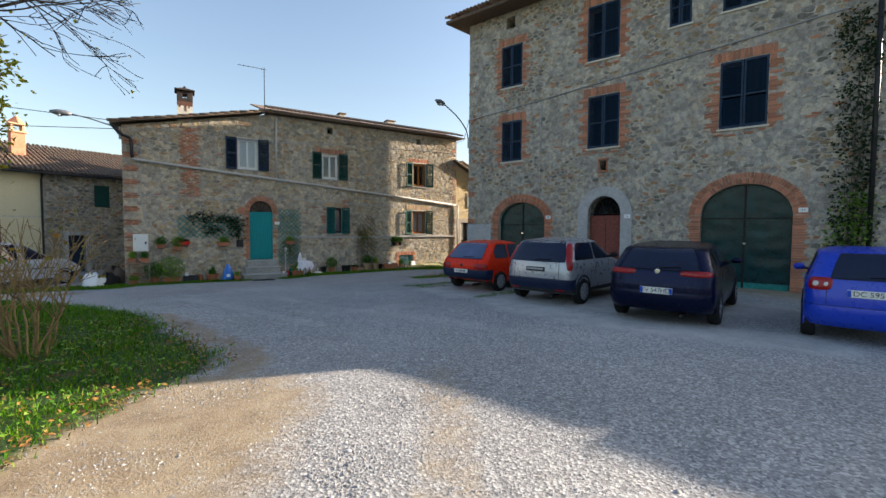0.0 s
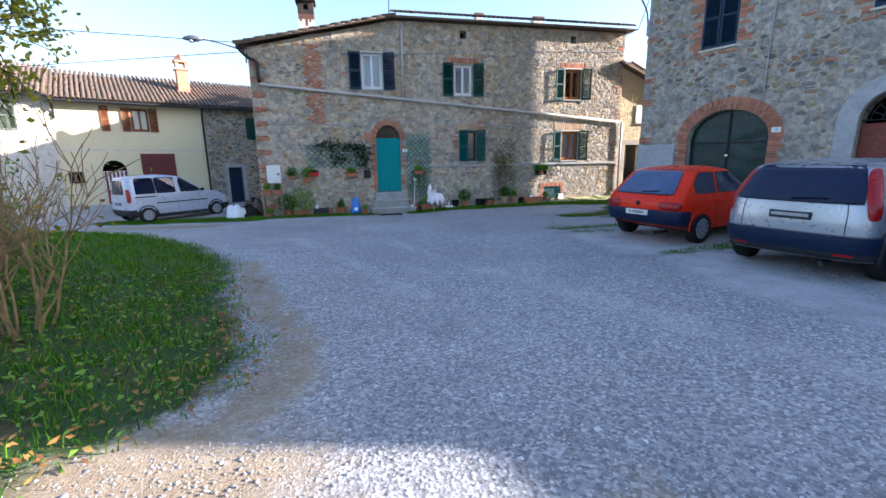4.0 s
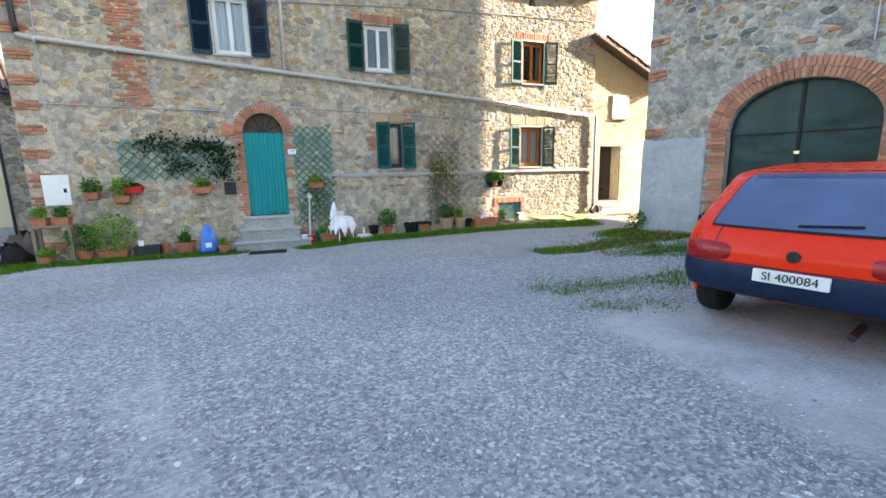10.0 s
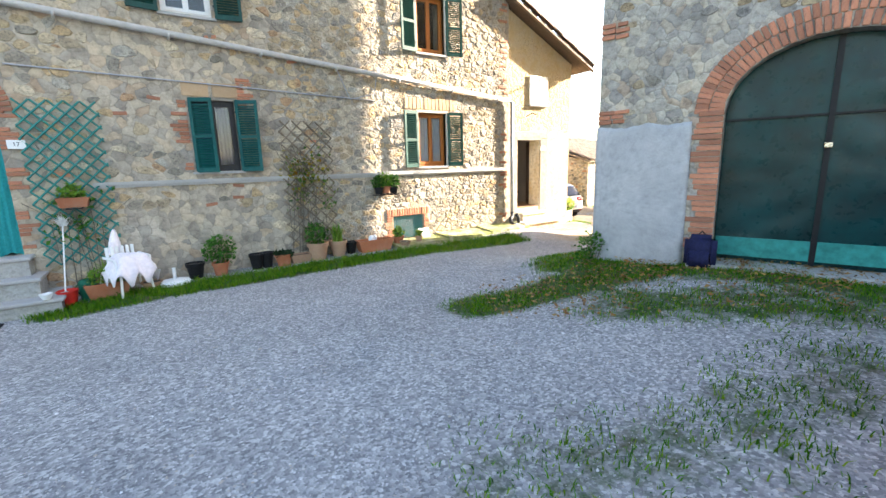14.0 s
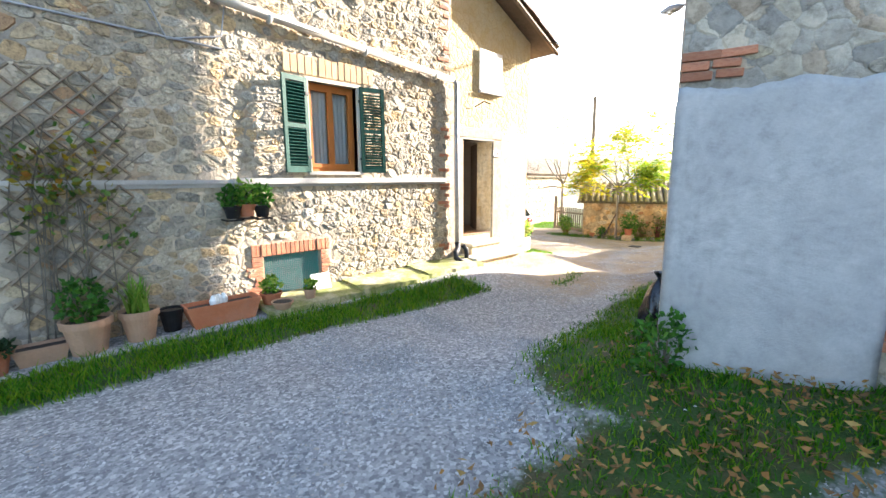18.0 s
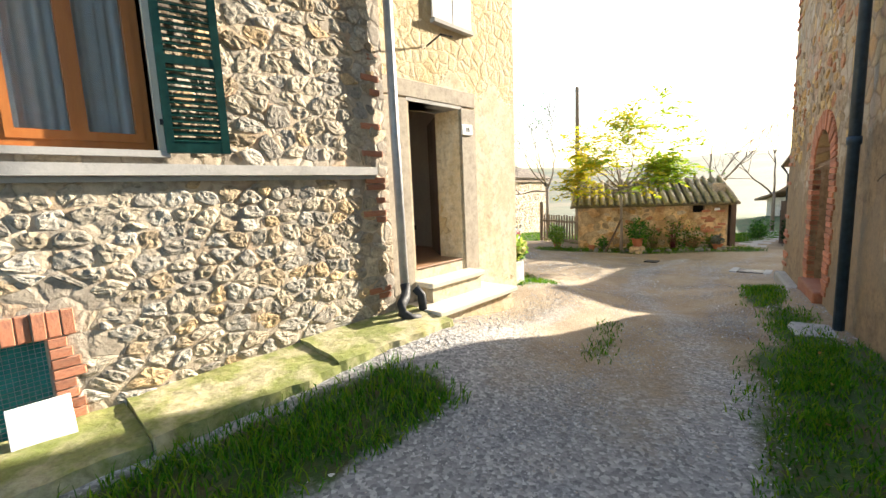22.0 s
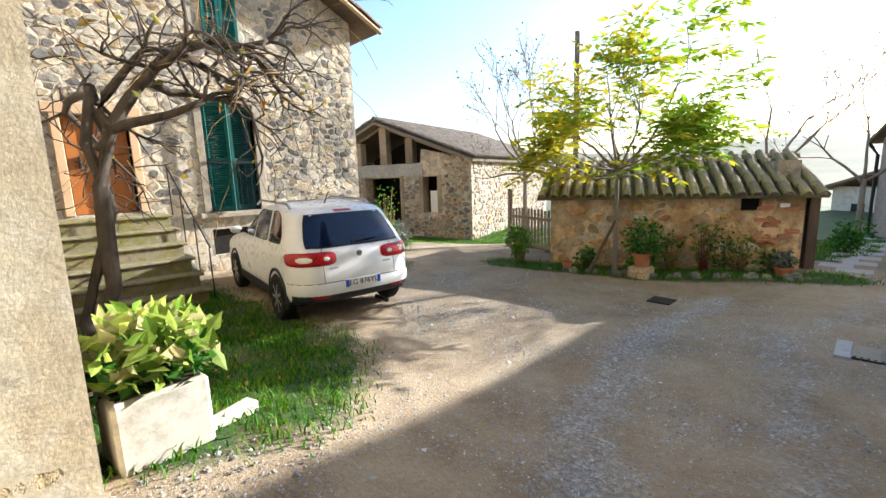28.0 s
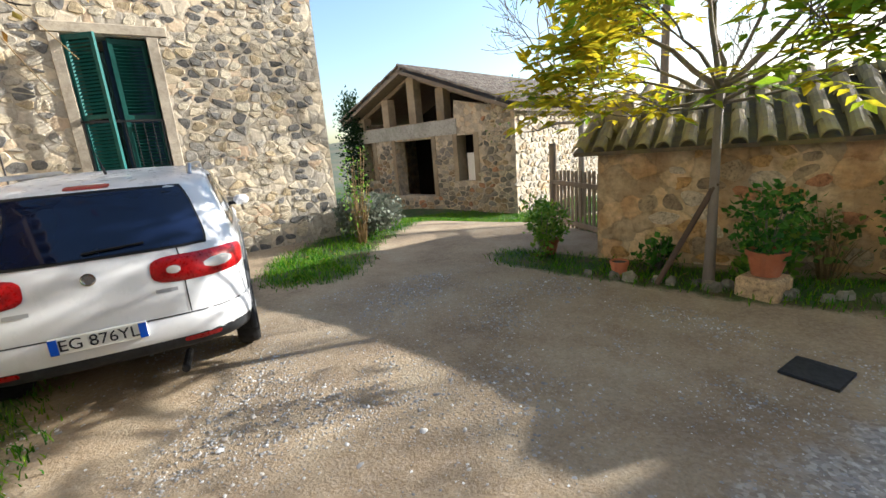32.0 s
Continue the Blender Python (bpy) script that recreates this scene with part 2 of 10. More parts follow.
M["brick"] = surface("brick", [(0.42, 0.145, 0.075), (0.5, 0.215, 0.12), (0.35, 0.115, 0.065)], 3, 45, bump_s=0.5, bump_d=0.006, stains=0.3, dark=(0.3, 0.25, 0.2), random=0.3)
M["brick_pale"] = surface("brick_pale", [(0.55, 0.36, 0.2), (0.6, 0.42, 0.26)], 3, 45, bump_s=0.4, bump_d=0.006, stains=0.2, random=0.18)
M["tile"] = surface("tile", [(0.223, 0.118, 0.0682), (0.186, 0.124, 0.0806), (0.149, 0.105, 0.0744), (0.26, 0.167, 0.105)], 3, 30, bump_s=0.4, stains=0.7, dark=(0.1, 0.09, 0.07), random=0.3)
M["tile_pale"] = surface("tile_pale", [(0.3, 0.23, 0.16), (0.4, 0.33, 0.24), (0.24, 0.18, 0.13), (0.44, 0.38, 0.29)], 3, 30, bump_s=0.4, stains=0.5, dark=(0.14, 0.12, 0.09), random=0.3)
M["tile_moss"] = surface("tile_moss", [(0.299, 0.23, 0.127), (0.345, 0.287, 0.115), (0.23, 0.172, 0.115), (0.391, 0.31, 0.138)], 2.2, 30, bump_s=0.5, stains=0.5, dark=(0.1, 0.09, 0.06), random=0.35)
M["lamp_grey"] = plain("lamp_grey", (0.17, 0.175, 0.19), 0.5, 0.3, var=0.3)
M["soot"] = surface("soot", [(0.02, 0.016, 0.014), (0.05, 0.035, 0.028)], 6, 40, bump_s=0.4, stains=0.3, dark=(0.1, 0.04, 0.02))
M["soot_rust"] = surface("soot_rust", [(0.1, 0.04, 0.025), (0.17, 0.075, 0.045), (0.06, 0.03, 0.022)], 7, 40, bump_s=0.3, stains=0.4, dark=(0.03, 0.02, 0.018))
M["wood_dark"] = surface("wood_dark", [(0.09, 0.06, 0.04), (0.15, 0.1, 0.07)], 2, 60, bump_s=0.5, stains=0.4, stretch=(6, 6, 0.6))
M["wood_grey"] = surface("wood_grey", [(0.2, 0.15, 0.1), (0.28, 0.22, 0.16)], 2, 60, bump_s=0.5, stains=0.4, stretch=(6, 6, 0.6), random=0.2)
M["wood_orange"] = surface("wood_orange", [(0.42, 0.13, 0.02), (0.5, 0.18, 0.04)], 2, 50, rough=0.45, bump_s=0.2, stains=0.2, stretch=(6, 6, 0.6))
M["wood_floor"] = surface("wood_floor", [(0.26, 0.14, 0.07), (0.32, 0.18, 0.1)], 2, 50, rough=0.5, bump_s=0.2, stains=0.2)
M["green_dark"] = plain("green_dark", (0.008, 0.055, 0.045), 0.45, var=0.3)
M["teal"] = plain("teal", (0.006, 0.085, 0.08), 0.5, var=0.25)
M["trellis_green"] = plain("trellis_green", (0.025, 0.22, 0.19), 0.6, var=0.3, scale=9)
M["teal_cloth"] = plain("teal_cloth", (0.02, 0.3, 0.3), 0.85, var=0.15, scale=30, bump_s=0.2)
M["blue_shutter"] = plain("blue_shutter", (0.012, 0.03, 0.06), 0.5, var=0.3)
M["door_green"] = plain("door_green", (0.0018, 0.03, 0.031), 0.3, var=0.5, scale=3, bump_s=0.15)
M["door_green"].node_tree.nodes["Principled BSDF"].inputs["Specular IOR Level"].default_value = 0.3
M["door_red"] = plain("door_red", (0.2, 0.06, 0.045), 0.6, var=0.3, bump_s=0.3)
M["maroon"] = plain("maroon", (0.14, 0.035, 0.035), 0.6, var=0.2)
M["brown_shutter"] = plain("brown_shutter", (0.2, 0.075, 0.035), 0.6, var=0.2)
M["white_paint"] = plain("white_paint", (0.78, 0.76, 0.72), 0.5, var=0.06)
M["white_plastic"] = plain("white_plastic", (0.8, 0.8, 0.78), 0.4, var=0.05)
M["curtain"] = plain("curtain", (0.75, 0.74, 0.72), 0.9, var=0.08, scale=20)
M["lace_lilac"] = plain("lace_lilac", (0.13, 0.12, 0.2), 0.9, var=0.2, scale=25)
M["cloth_pink"] = plain("cloth_pink", (0.84, 0.77, 0.79), 0.9, var=0.1, scale=20, bump_s=0.3)
M["grey_metal"] = plain("grey_metal", (0.36, 0.37, 0.39), 0.5, 0.4, var=0.15)
M["pipe_white"] = plain("pipe_white", (0.46, 0.44, 0.41), 0.5, var=0.12)
M["pipe_blue"] = plain("pipe_blue", (0.035, 0.06, 0.09), 0.4, 0.3, var=0.3)
M["dark_metal"] = plain("dark_metal", (0.03, 0.03, 0.032), 0.5, 0.6, var=0.3)
M["black"] = plain("black", (0.012, 0.012, 0.013), 0.5, var=0.3)
M["rubber"] = plain("rubber", (0.014, 0.014, 0.015), 0.8, var=0.2)
M["bag_black"] = plain("bag_black", (0.012, 0.013, 0.018), 0.22, var=0.3, bump_s=0.8)
M["bag_navy"] = plain("bag_navy", (0.012, 0.014, 0.05), 0.75, var=0.3, scale=40, bump_s=0.3)
M["blue_plastic"] = plain("blue_plastic", (0.02, 0.16, 0.55), 0.35, var=0.2, bump_s=0.4)
M["red_plastic"] = plain("red_plastic", (0.55, 0.03, 0.02), 0.4, var=0.12)
M["green_plastic"] = plain("green_plastic", (0.01, 0.12, 0.07), 0.45, var=0.2)
M["terracotta"] = surface("terracotta", [(0.4, 0.13, 0.055), (0.48, 0.18, 0.085)], 4, 40, bump_s=0.3, stains=0.4, dark=(0.3, 0.24, 0.18), random=0.2)
M["terracotta_pale"] = surface("terracotta_pale", [(0.48, 0.3, 0.19), (0.4, 0.23, 0.14)], 4, 40, bump_s=0.3, stains=0.4, dark=(0.3, 0.26, 0.2))
M["soil"] = surface("soil", [(0.05, 0.035, 0.025), (0.08, 0.06, 0.04)], 8, 60, bump_s=0.8)
M["bark"] = surface("bark", [(0.12, 0.1, 0.08), (0.2, 0.17, 0.13), (0.09, 0.08, 0.06)], 5, 30, bump_s=1.0, bump_d=0.03, stretch=(1, 1, 0.3), stains=0.3)
M["bark_pale"] = surface("bark_pale", [(0.22, 0.18, 0.14), (0.32, 0.28, 0.23)], 5, 30, bump_s=1.0, bump_d=0.02, stretch=(1, 1, 0.3), stains=0.3)
M["straw"] = plain("straw", (0.24, 0.165, 0.075), 0.8, var=0.35, scale=6)
# near-black, mostly for the shade inside buildings; also a sack and a hatch
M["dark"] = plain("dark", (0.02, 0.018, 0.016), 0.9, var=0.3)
M["asphalt_patch"] = plain("asphalt_patch", (0.07, 0.07, 0.075), 0.9, var=0.2, scale=60, bump_s=0.5)
M["bulb_glass"] = plain("bulb_glass", (0.5, 0.52, 0.55), 0.15, var=0.05)


def glass_mat(name, col, rough=0.04, tint=0.0):
    m, n, l, b = mat(name, rough)
    v = coords(n, l)
    l.new(ramp(n, l, tex(n, l, v, 1.5, 3), [(0.3, tuple(c * 0.6 for c in col)), (0.7, col)]), b.inputs["Base Color"])
    b.inputs["IOR"].default_value = 1.5
    return m


M["glass_dark"] = glass_mat("glass_dark", (0.006, 0.012, 0.04))
# these two carry the reflected sky in their bluish base colour
M["glass_sky"] = glass_mat("glass_sky", (0.09, 0.12, 0.22))
M["glass_sky_dim"] = glass_mat("glass_sky_dim", (0.03, 0.045, 0.09))
m, n, l, b = mat("glass", 0.02)
b.inputs["Transmission Weight"].default_value, b.inputs["IOR"].default_value = 1.0, 1.45
b.inputs["Base Color"].default_value = (0.75, 0.82, 0.85, 1)
M["glass"] = m


def paint(name, col, rough=0.28, flake=0.0, coat=0.3):
    m, n, l, b = mat(name, rough, flake)
    v = coords(n, l)
    g = tex(n, l, v, 2.0, 6, 0.7)
    c = ramp(n, l, g, [(0.35, tuple(x * 0.93 for x in col)), (0.7, col)])
    l.new(c, b.inputs["Base Color"])
    l.new(ramp(n, l, tex(n, l, v, 9.0, 6), [(0.35, (rough * 0.85,) * 3), (0.75, (rough * 1.2,) * 3)]), b.inputs["Roughness"])
    b.inputs["Coat Weight"].default_value, b.inputs["Coat Roughness"].default_value = coat, 0.05
    b.inputs["Specular IOR Level"].default_value = 0.1 + 0.8 * coat
    return m


for key, col, fl in (("car_red", (0.78, 0.03, 0.004), 0.0), ("car_silver", (0.4, 0.425, 0.48), 0.5), ("car_navy", (0.004, 0.008, 0.035), 0.6), ("car_blue", (0.01, 0.05, 0.5), 0.05), ("car_white", (0.72, 0.73, 0.75), 0.0), ("car_van", (0.5, 0.54, 0.62), 0.15)):
    M[key] = paint(key, col, 0.3, fl, {"car_navy": 0.12, "car_red": 0.12}.get(key, 0.28))
M["bumper_blue"] = plain("bumper_blue", (0.008, 0.018, 0.05), 0.5, var=0.25)
M["bumper_grey"] = plain("bumper_grey", (0.03, 0.032, 0.036), 0.6, var=0.25)
M["lamp_red"] = plain("lamp_red", (0.3, 0.002, 0.003), 0.3, var=0.45, scale=25)
M["lamp_clear"] = plain("lamp_clear", (0.6, 0.58, 0.56), 0.1, var=0.1, coat=0.6)
M["chrome"] = plain("chrome", (0.6, 0.6, 0.62), 0.18, 1.0, var=0.1)
M["hubcap"] = plain("hubcap", (0.3, 0.31, 0.33), 0.5, 0.2, var=0.25)
M["alloy"] = plain("alloy", (0.42, 0.43, 0.45), 0.35, 0.8, var=0.1)
M["plate_white"] = plain("plate_white", (0.72, 0.72, 0.68), 0.45, var=0.05)
M["plate_blue"] = plain("plate_blue", (0.01, 0.07, 0.45), 0.4, var=0.1)
M["ink"] = plain("ink", (0.015, 0.015, 0.02), 0.5, var=0.1)


def leaf_mat(name, cols, trans=0.35):
    m, n, l, b = mat(name, 0.55)
    b.inputs["Specular IOR Level"].default_value = 0.2
    r = n.new("ShaderNodeNewGeometry").outputs["Random Per Island"]
    v = coords(n, l, world_space=True)
    c = ramp(n, l, r, [(i / max(1, len(cols) - 1), q) for i, q in enumerate(cols)])
    c = mix(n, l, 0.5, c, ramp(n, l, tex(n, l, v, 25, 3), [(0.3, (0.55, 0.55, 0.5)), (0.7, (1.2, 1.2, 1.1))]), "MULTIPLY")
    l.new(c, b.inputs["Base Color"])
    tr = n.new("ShaderNodeBsdfTranslucent")
    l.new(c, tr.inputs["Color"])
    ms = n.new("ShaderNodeMixShader")
    ms.inputs[0].default_value = trans
    l.new(b.outputs[0], ms.inputs[1])
    l.new(tr.outputs[0], ms.inputs[2])
    l.new(ms.outputs[0], n["Material Output"].inputs["Surface"])
    return m


M["grass"] = leaf_mat("grass", [(0.015, 0.075, 0.002), (0.045, 0.18, 0.003), (0.085, 0.26, 0.005), (0.22, 0.32, 0.014), (0.05, 0.17, 0.003)])
M["leaf_green"] = leaf_mat("leaf_green", [(0.02, 0.08, 0.012), (0.05, 0.17, 0.02), (0.1, 0.25, 0.03)])
M["leaf_fresh"] = leaf_mat("leaf_fresh", [(0.05, 0.12, 0.02), (0.09, 0.19, 0.03), (0.16, 0.24, 0.05), (0.22, 0.2, 0.08)])
M["leaf_dark"] = leaf_mat("leaf_dark", [(0.012, 0.035, 0.014), (0.03, 0.06, 0.02)])
M["leaf_light"] = leaf_mat("leaf_light", [(0.08, 0.22, 0.02), (0.17, 0.34, 0.035), (0.27, 0.38, 0.07)])
M["leaf_yellow"] = leaf_mat("leaf_yellow", [(0.62, 0.5, 0.015), (0.66, 0.53, 0.02), (0.5, 0.5, 0.025), (0.32, 0.42, 0.025)], 0.55)
M["leaf_lime"] = leaf_mat("leaf_lime", [(0.2, 0.38, 0.015), (0.32, 0.46, 0.025), (0.45, 0.5, 0.03)], 0.55)
M["leaf_autumn"] = leaf_mat("leaf_autumn", [(0.4, 0.24, 0.02), (0.3, 0.28, 0.03), (0.14, 0.15, 0.03), (0.35, 0.14, 0.02)], 0.45)
M["leaf_fallen"] = leaf_mat("leaf_fallen", [(0.24, 0.11, 0.035), (0.36, 0.19, 0.05), (0.13, 0.07, 0.03), (0.42, 0.27, 0.08)], 0.1)
M["leaf_grey"] = leaf_mat("leaf_grey", [(0.16, 0.18, 0.14), (0.24, 0.26, 0.22), (0.1, 0.13, 0.09)], 0.2)
M["flower"] = leaf_mat("flower", [(0.6, 0.05, 0.03), (0.55, 0.2, 0.25), (0.7, 0.3, 0.3)], 0.3)
M["leaf_yellowing"] = leaf_mat("leaf_yellowing", [(0.5, 0.38, 0.03), (0.42, 0.4, 0.04), (0.22, 0.27, 0.04), (0.55, 0.45, 0.05)], 0.5)
M["bark_dark"] = surface("bark_dark", [(0.035, 0.026, 0.02), (0.075, 0.055, 0.04), (0.022, 0.018, 0.015)], 6, 30, bump_s=1.0, bump_d=0.03, stretch=(1, 1, 0.4), stains=0.3)
M["plaster_red"] = surface("plaster_red", [(0.5, 0.12, 0.05), (0.55, 0.2, 0.09), (0.42, 0.085, 0.035)], 2.2, 22, bump_s=0.8, bump_d=0.015, stains=0.4, dark=(0.14, 0.05, 0.03), stretch=(1.6, 1.6, 0.4))
m, n, l, b = mat("sheer", 0.9)
b.inputs["Base Color"].default_value = (0.82, 0.82, 0.84, 1)
tr = n.new("ShaderNodeBsdfTranslucent")
tr.inputs["Color"].default_value = (0.85, 0.86, 0.9, 1)
ms = n.new("ShaderNodeMixShader")
ms.inputs[0].default_value = 0.75
l.new(b.outputs[0], ms.inputs[1])
l.new(tr.outputs[0], ms.inputs[2])
l.new(ms.outputs[0], n["Material Output"].inputs["Surface"])
M["sheer"] = m
M["stone_moss"] = surface("stone_moss", [(0.16, 0.15, 0.11), (0.26, 0.24, 0.19), (0.1, 0.12, 0.05)], 9, 40, bump_s=0.7, stains=0.4, random=0.35)
M["leaf_hydrangea"] = leaf_mat("leaf_hydrangea", [(0.3, 0.46, 0.06), (0.5, 0.56, 0.12), (0.16, 0.3, 0.03), (0.6, 0.5, 0.28)], 0.45)


def peeling(name, coat, bare, rim, z0, slope=0.0, reach=1.1, cells=4.5, blotch=0.9, joint=0.5):
    """Old wall plaster that has come off above a ragged line, with the masonry bare there and in patches."""
    m, n, l, b = mat(name, 0.9)
    v = coords(n, l)
    sp = n.new("ShaderNodeSeparateXYZ")
    l.new(v, sp.inputs[0])
    lift = n.new("ShaderNodeMath")
    lift.operation = "MULTIPLY_ADD"
    l.new(sp.outputs["X"], lift.inputs[0])
    lift.inputs[1].default_value = slope
    l.new(sp.outputs["Z"], lift.inputs[2])
    up = n.new("ShaderNodeMapRange")
    up.inputs["From Min"].default_value, up.inputs["From Max"].default_value = z0 - reach, z0 + reach
    l.new(lift.outputs[0], up.inputs["Value"])
    rag = tex(n, l, v, blotch, 9, 0.62)
    edge = mix(n, l, 0.55, up.outputs[0], ramp(n, l, rag, [(0.32, (0, 0, 0)), (0.68, (1, 1, 1))]))
    mask = ramp(n, l, edge, [(0.5, (0, 0, 0)), (0.525, (1, 1, 1))])
    lip = ramp(n, l, edge, [(0.44, (0, 0, 0)), (0.497, (0.8, 0.8, 0.8)), (0.53, (0, 0, 0))])
    grain, mid = tex(n, l, v, 38, 6, 0.7), tex(n, l, v, 2.2, 8, 0.68)
    c1 = ramp(n, l, mid, [(0.28 + 0.44 * i / (len(coat) - 1), q) for i, q in enumerate(coat)])
    c1 = mix(n, l, 0.75, c1, ramp(n, l, tex(n, l, v, 9, 8, 0.75), [(0.34, (0.5, 0.47, 0.43)), (0.5, (1, 1, 1)), (0.66, (1.3, 1.28, 1.22))]), "MULTIPLY")
    c1 = mix(n, l, ramp(n, l, tex(n, l, v, 1.1, 8, 0.7), [(0.5, (0, 0, 0)), (0.6, (0.55, 0.55, 0.55))]), c1, tuple(0.5 * (p + q) for p, q in zip(coat[0], rim)))
    warp = mix(n, l, 0.1, v, tex(n, l, v, 4.0, 4, kind="colour"))
    cell, gap = n.new("ShaderNodeTexVoronoi"), n.new("ShaderNodeTexVoronoi")
    gap.feature = "DISTANCE_TO_EDGE"
    for q in (cell, gap):
        q.inputs["Scale"].default_value = cells
        l.new(warp, q.inputs["Vector"])
    sc = n.new("ShaderNodeSeparateColor")
    l.new(cell.outputs["Color"], sc.inputs[0])
    c2 = ramp(n, l, sc.outputs[0], [(i / (len(bare) - 1), q) for i, q in enumerate(bare)])
    c2 = mix(n, l, ramp(n, l, mid, [(0.4, (0, 0, 0)), (0.62, (0.85, 0.85, 0.85))]), c2, rim)
    c2 = mix(n, l, 0.8, c2, ramp(n, l, gap.outputs["Distance"], [(0.0, (joint, joint * 0.95, joint * 0.88)), (0.09, (1, 1, 1))]), "MULTIPLY")
    c = mix(n, l, mask, mix(n, l, lip, c1, rim), c2)
    c = mix(n, l, 0.45, c, ramp(n, l, grain, [(0.28, (0.5, 0.5, 0.5)), (0.72, (1.12, 1.12, 1.12))]), "MULTIPLY")
    l.new(c, b.inputs["Base Color"])
    hgt = mix(n, l, mask, mix(n, l, 0.2, (0.9, 0.9, 0.9), mid), mix(n, l, 0.35, ramp(n, l, gap.outputs["Distance"], [(0.0, (0, 0, 0)), (0.2, (0.55, 0.55, 0.55))]), grain))
    bump(n, l, b, mix(n, l, 0.15, hgt, grain), 0.9, 0.035)
    return m


PALES = [(0.503, 0.446, 0.351), (0.334, 0.324, 0.305), (0.547, 0.49, 0.386), (0.179, 0.179, 0.184), (0.477, 0.4, 0.277), (0.397, 0.369, 0.321), (0.146, 0.146, 0.15), (0.55, 0.512, 0.426), (0.267, 0.258, 0.248)]
M["stone_pale"] = stone_mat("stone_pale", PALES)
M["stone_pale_o"] = stone_mat("stone_pale_o", PALES, "Object")
OCHRES = [(0.54, 0.365, 0.162), (0.405, 0.324, 0.216), (0.6, 0.459, 0.23), (0.459, 0.23, 0.121), (0.567, 0.499, 0.392), (0.324, 0.257, 0.176), (0.513, 0.324, 0.135)]
M["stone_ochre"] = stone_mat("stone_ochre", OCHRES)
M["stone_ochre_o"] = stone_mat("stone_ochre_o", OCHRES, "Object")
M["plaster_lane"] = peeling("plaster_lane", [(0.17, 0.12, 0.07), (0.34, 0.25, 0.15), (0.23, 0.17, 0.1), (0.4, 0.29, 0.17)], OCHRES, (0.47, 0.4, 0.3), 1.0)
M["plaster_annex"] = peeling("plaster_annex", [(0.5, 0.43, 0.31), (0.66, 0.59, 0.45), (0.56, 0.45, 0.28), (0.68, 0.62, 0.5)], [(0.6, 0.46, 0.24), (0.64, 0.5, 0.28), (0.58, 0.42, 0.2)], (0.62, 0.52, 0.34), 1.62, reach=0.6, cells=7.0, blotch=1.3, joint=0.92)
M["step_moss"] = surface("step_moss", [(0.15, 0.12, 0.06), (0.28, 0.24, 0.16), (0.2, 0.19, 0.06), (0.32, 0.24, 0.14)], 4, 30, bump_s=0.8, bump_d=0.015, stains=0.6, dark=(0.07, 0.065, 0.035))

# ---- mesh helpers ----
def part(name, bm, material, parent=None, label="", smooth=False):
    """Links a bmesh as one mesh object under a thing or a part."""
    me = bpy.data.meshes.new(name)
    bm.to_mesh(me)
    bm.free()
    me.materials.append(material)
    if smooth:
        me.shade_smooth()
    ob = new(name, me)
    ob.parent = parent
    return tagged(ob, label)


def raw(name, verts, faces, material, parent=None, label="", smooth=False):
    me = bpy.data.meshes.new(name)
    me.from_pydata(verts, [], faces)
    me.materials.append(material)
    if smooth:
        me.shade_smooth()
    ob = new(name, me)
    ob.parent = parent
    return tagged(ob, label)


def thing(name, m, label, category, group="", kind=""):
    ob = new(name)
    ob.matrix_basis = m
    ob.empty_display_size = 0.2
    return tagged(ob, label, category, group, kind)


def box(bm, x0, x1, y0, y1, z0, z1, bevel=0.0, m=None):
    vs = [bm.verts.new((x, y, z)) for x in (x0, x1) for y in (y0, y1) for z in (z0, z1)]
    fs = [bm.faces.new([vs[i] for i in q]) for q in ((0, 1, 3, 2), (4, 6, 7, 5), (0, 4, 5, 1), (2, 3, 7, 6), (0, 2, 6, 4), (1, 5, 7, 3))]
    if bevel:
        es = {e for f in fs for e in f.edges}
        r = bmesh.ops.bevel(bm, geom=list(es), offset=bevel, segments=1, affect="EDGES", profile=0.6)
        vs = [v for v in r["verts"]]
    if m is not None:
        bmesh.ops.transform(bm, matrix=m, verts=vs)
    return bm


def boxes(*rows, bevel=0.0):
    bm = bmesh.new()
    for r in rows:
        box(bm, *r, bevel=bevel)
    return bm


def tube(bm, pts, radii, sides=8, cap=True):
    """A tapered tube along points."""
    pts = [Vector(p) for p in pts]
    if not isinstance(radii, (list, tuple)):
        radii = [radii] * len(pts)
    rings, ref = [], Vector((0.3, 0.2, 1)).normalized()
    for i, p in enumerate(pts):
        d = (pts[min(i + 1, len(pts) - 1)] - pts[max(i - 1, 0)]).normalized()
        a = d.cross(ref)
        if a.length < 0.1:
            a = d.cross(Vector((1, 0, 0)))
        a.normalize()
        c = d.cross(a)
        rings.append([bm.verts.new(p + radii[i] * (math.cos(k * math.tau / sides) * a + math.sin(k * math.tau / sides) * c)) for k in range(sides)])
    for r0, r1 in zip(rings, rings[1:]):
        for k in range(sides):
            bm.faces.new((r0[k], r0[(k + 1) % sides], r1[(k + 1) % sides], r1[k]))
    if cap:
        bm.faces.new(rings[0][::-1])
        bm.faces.new(rings[-1])
    return bm


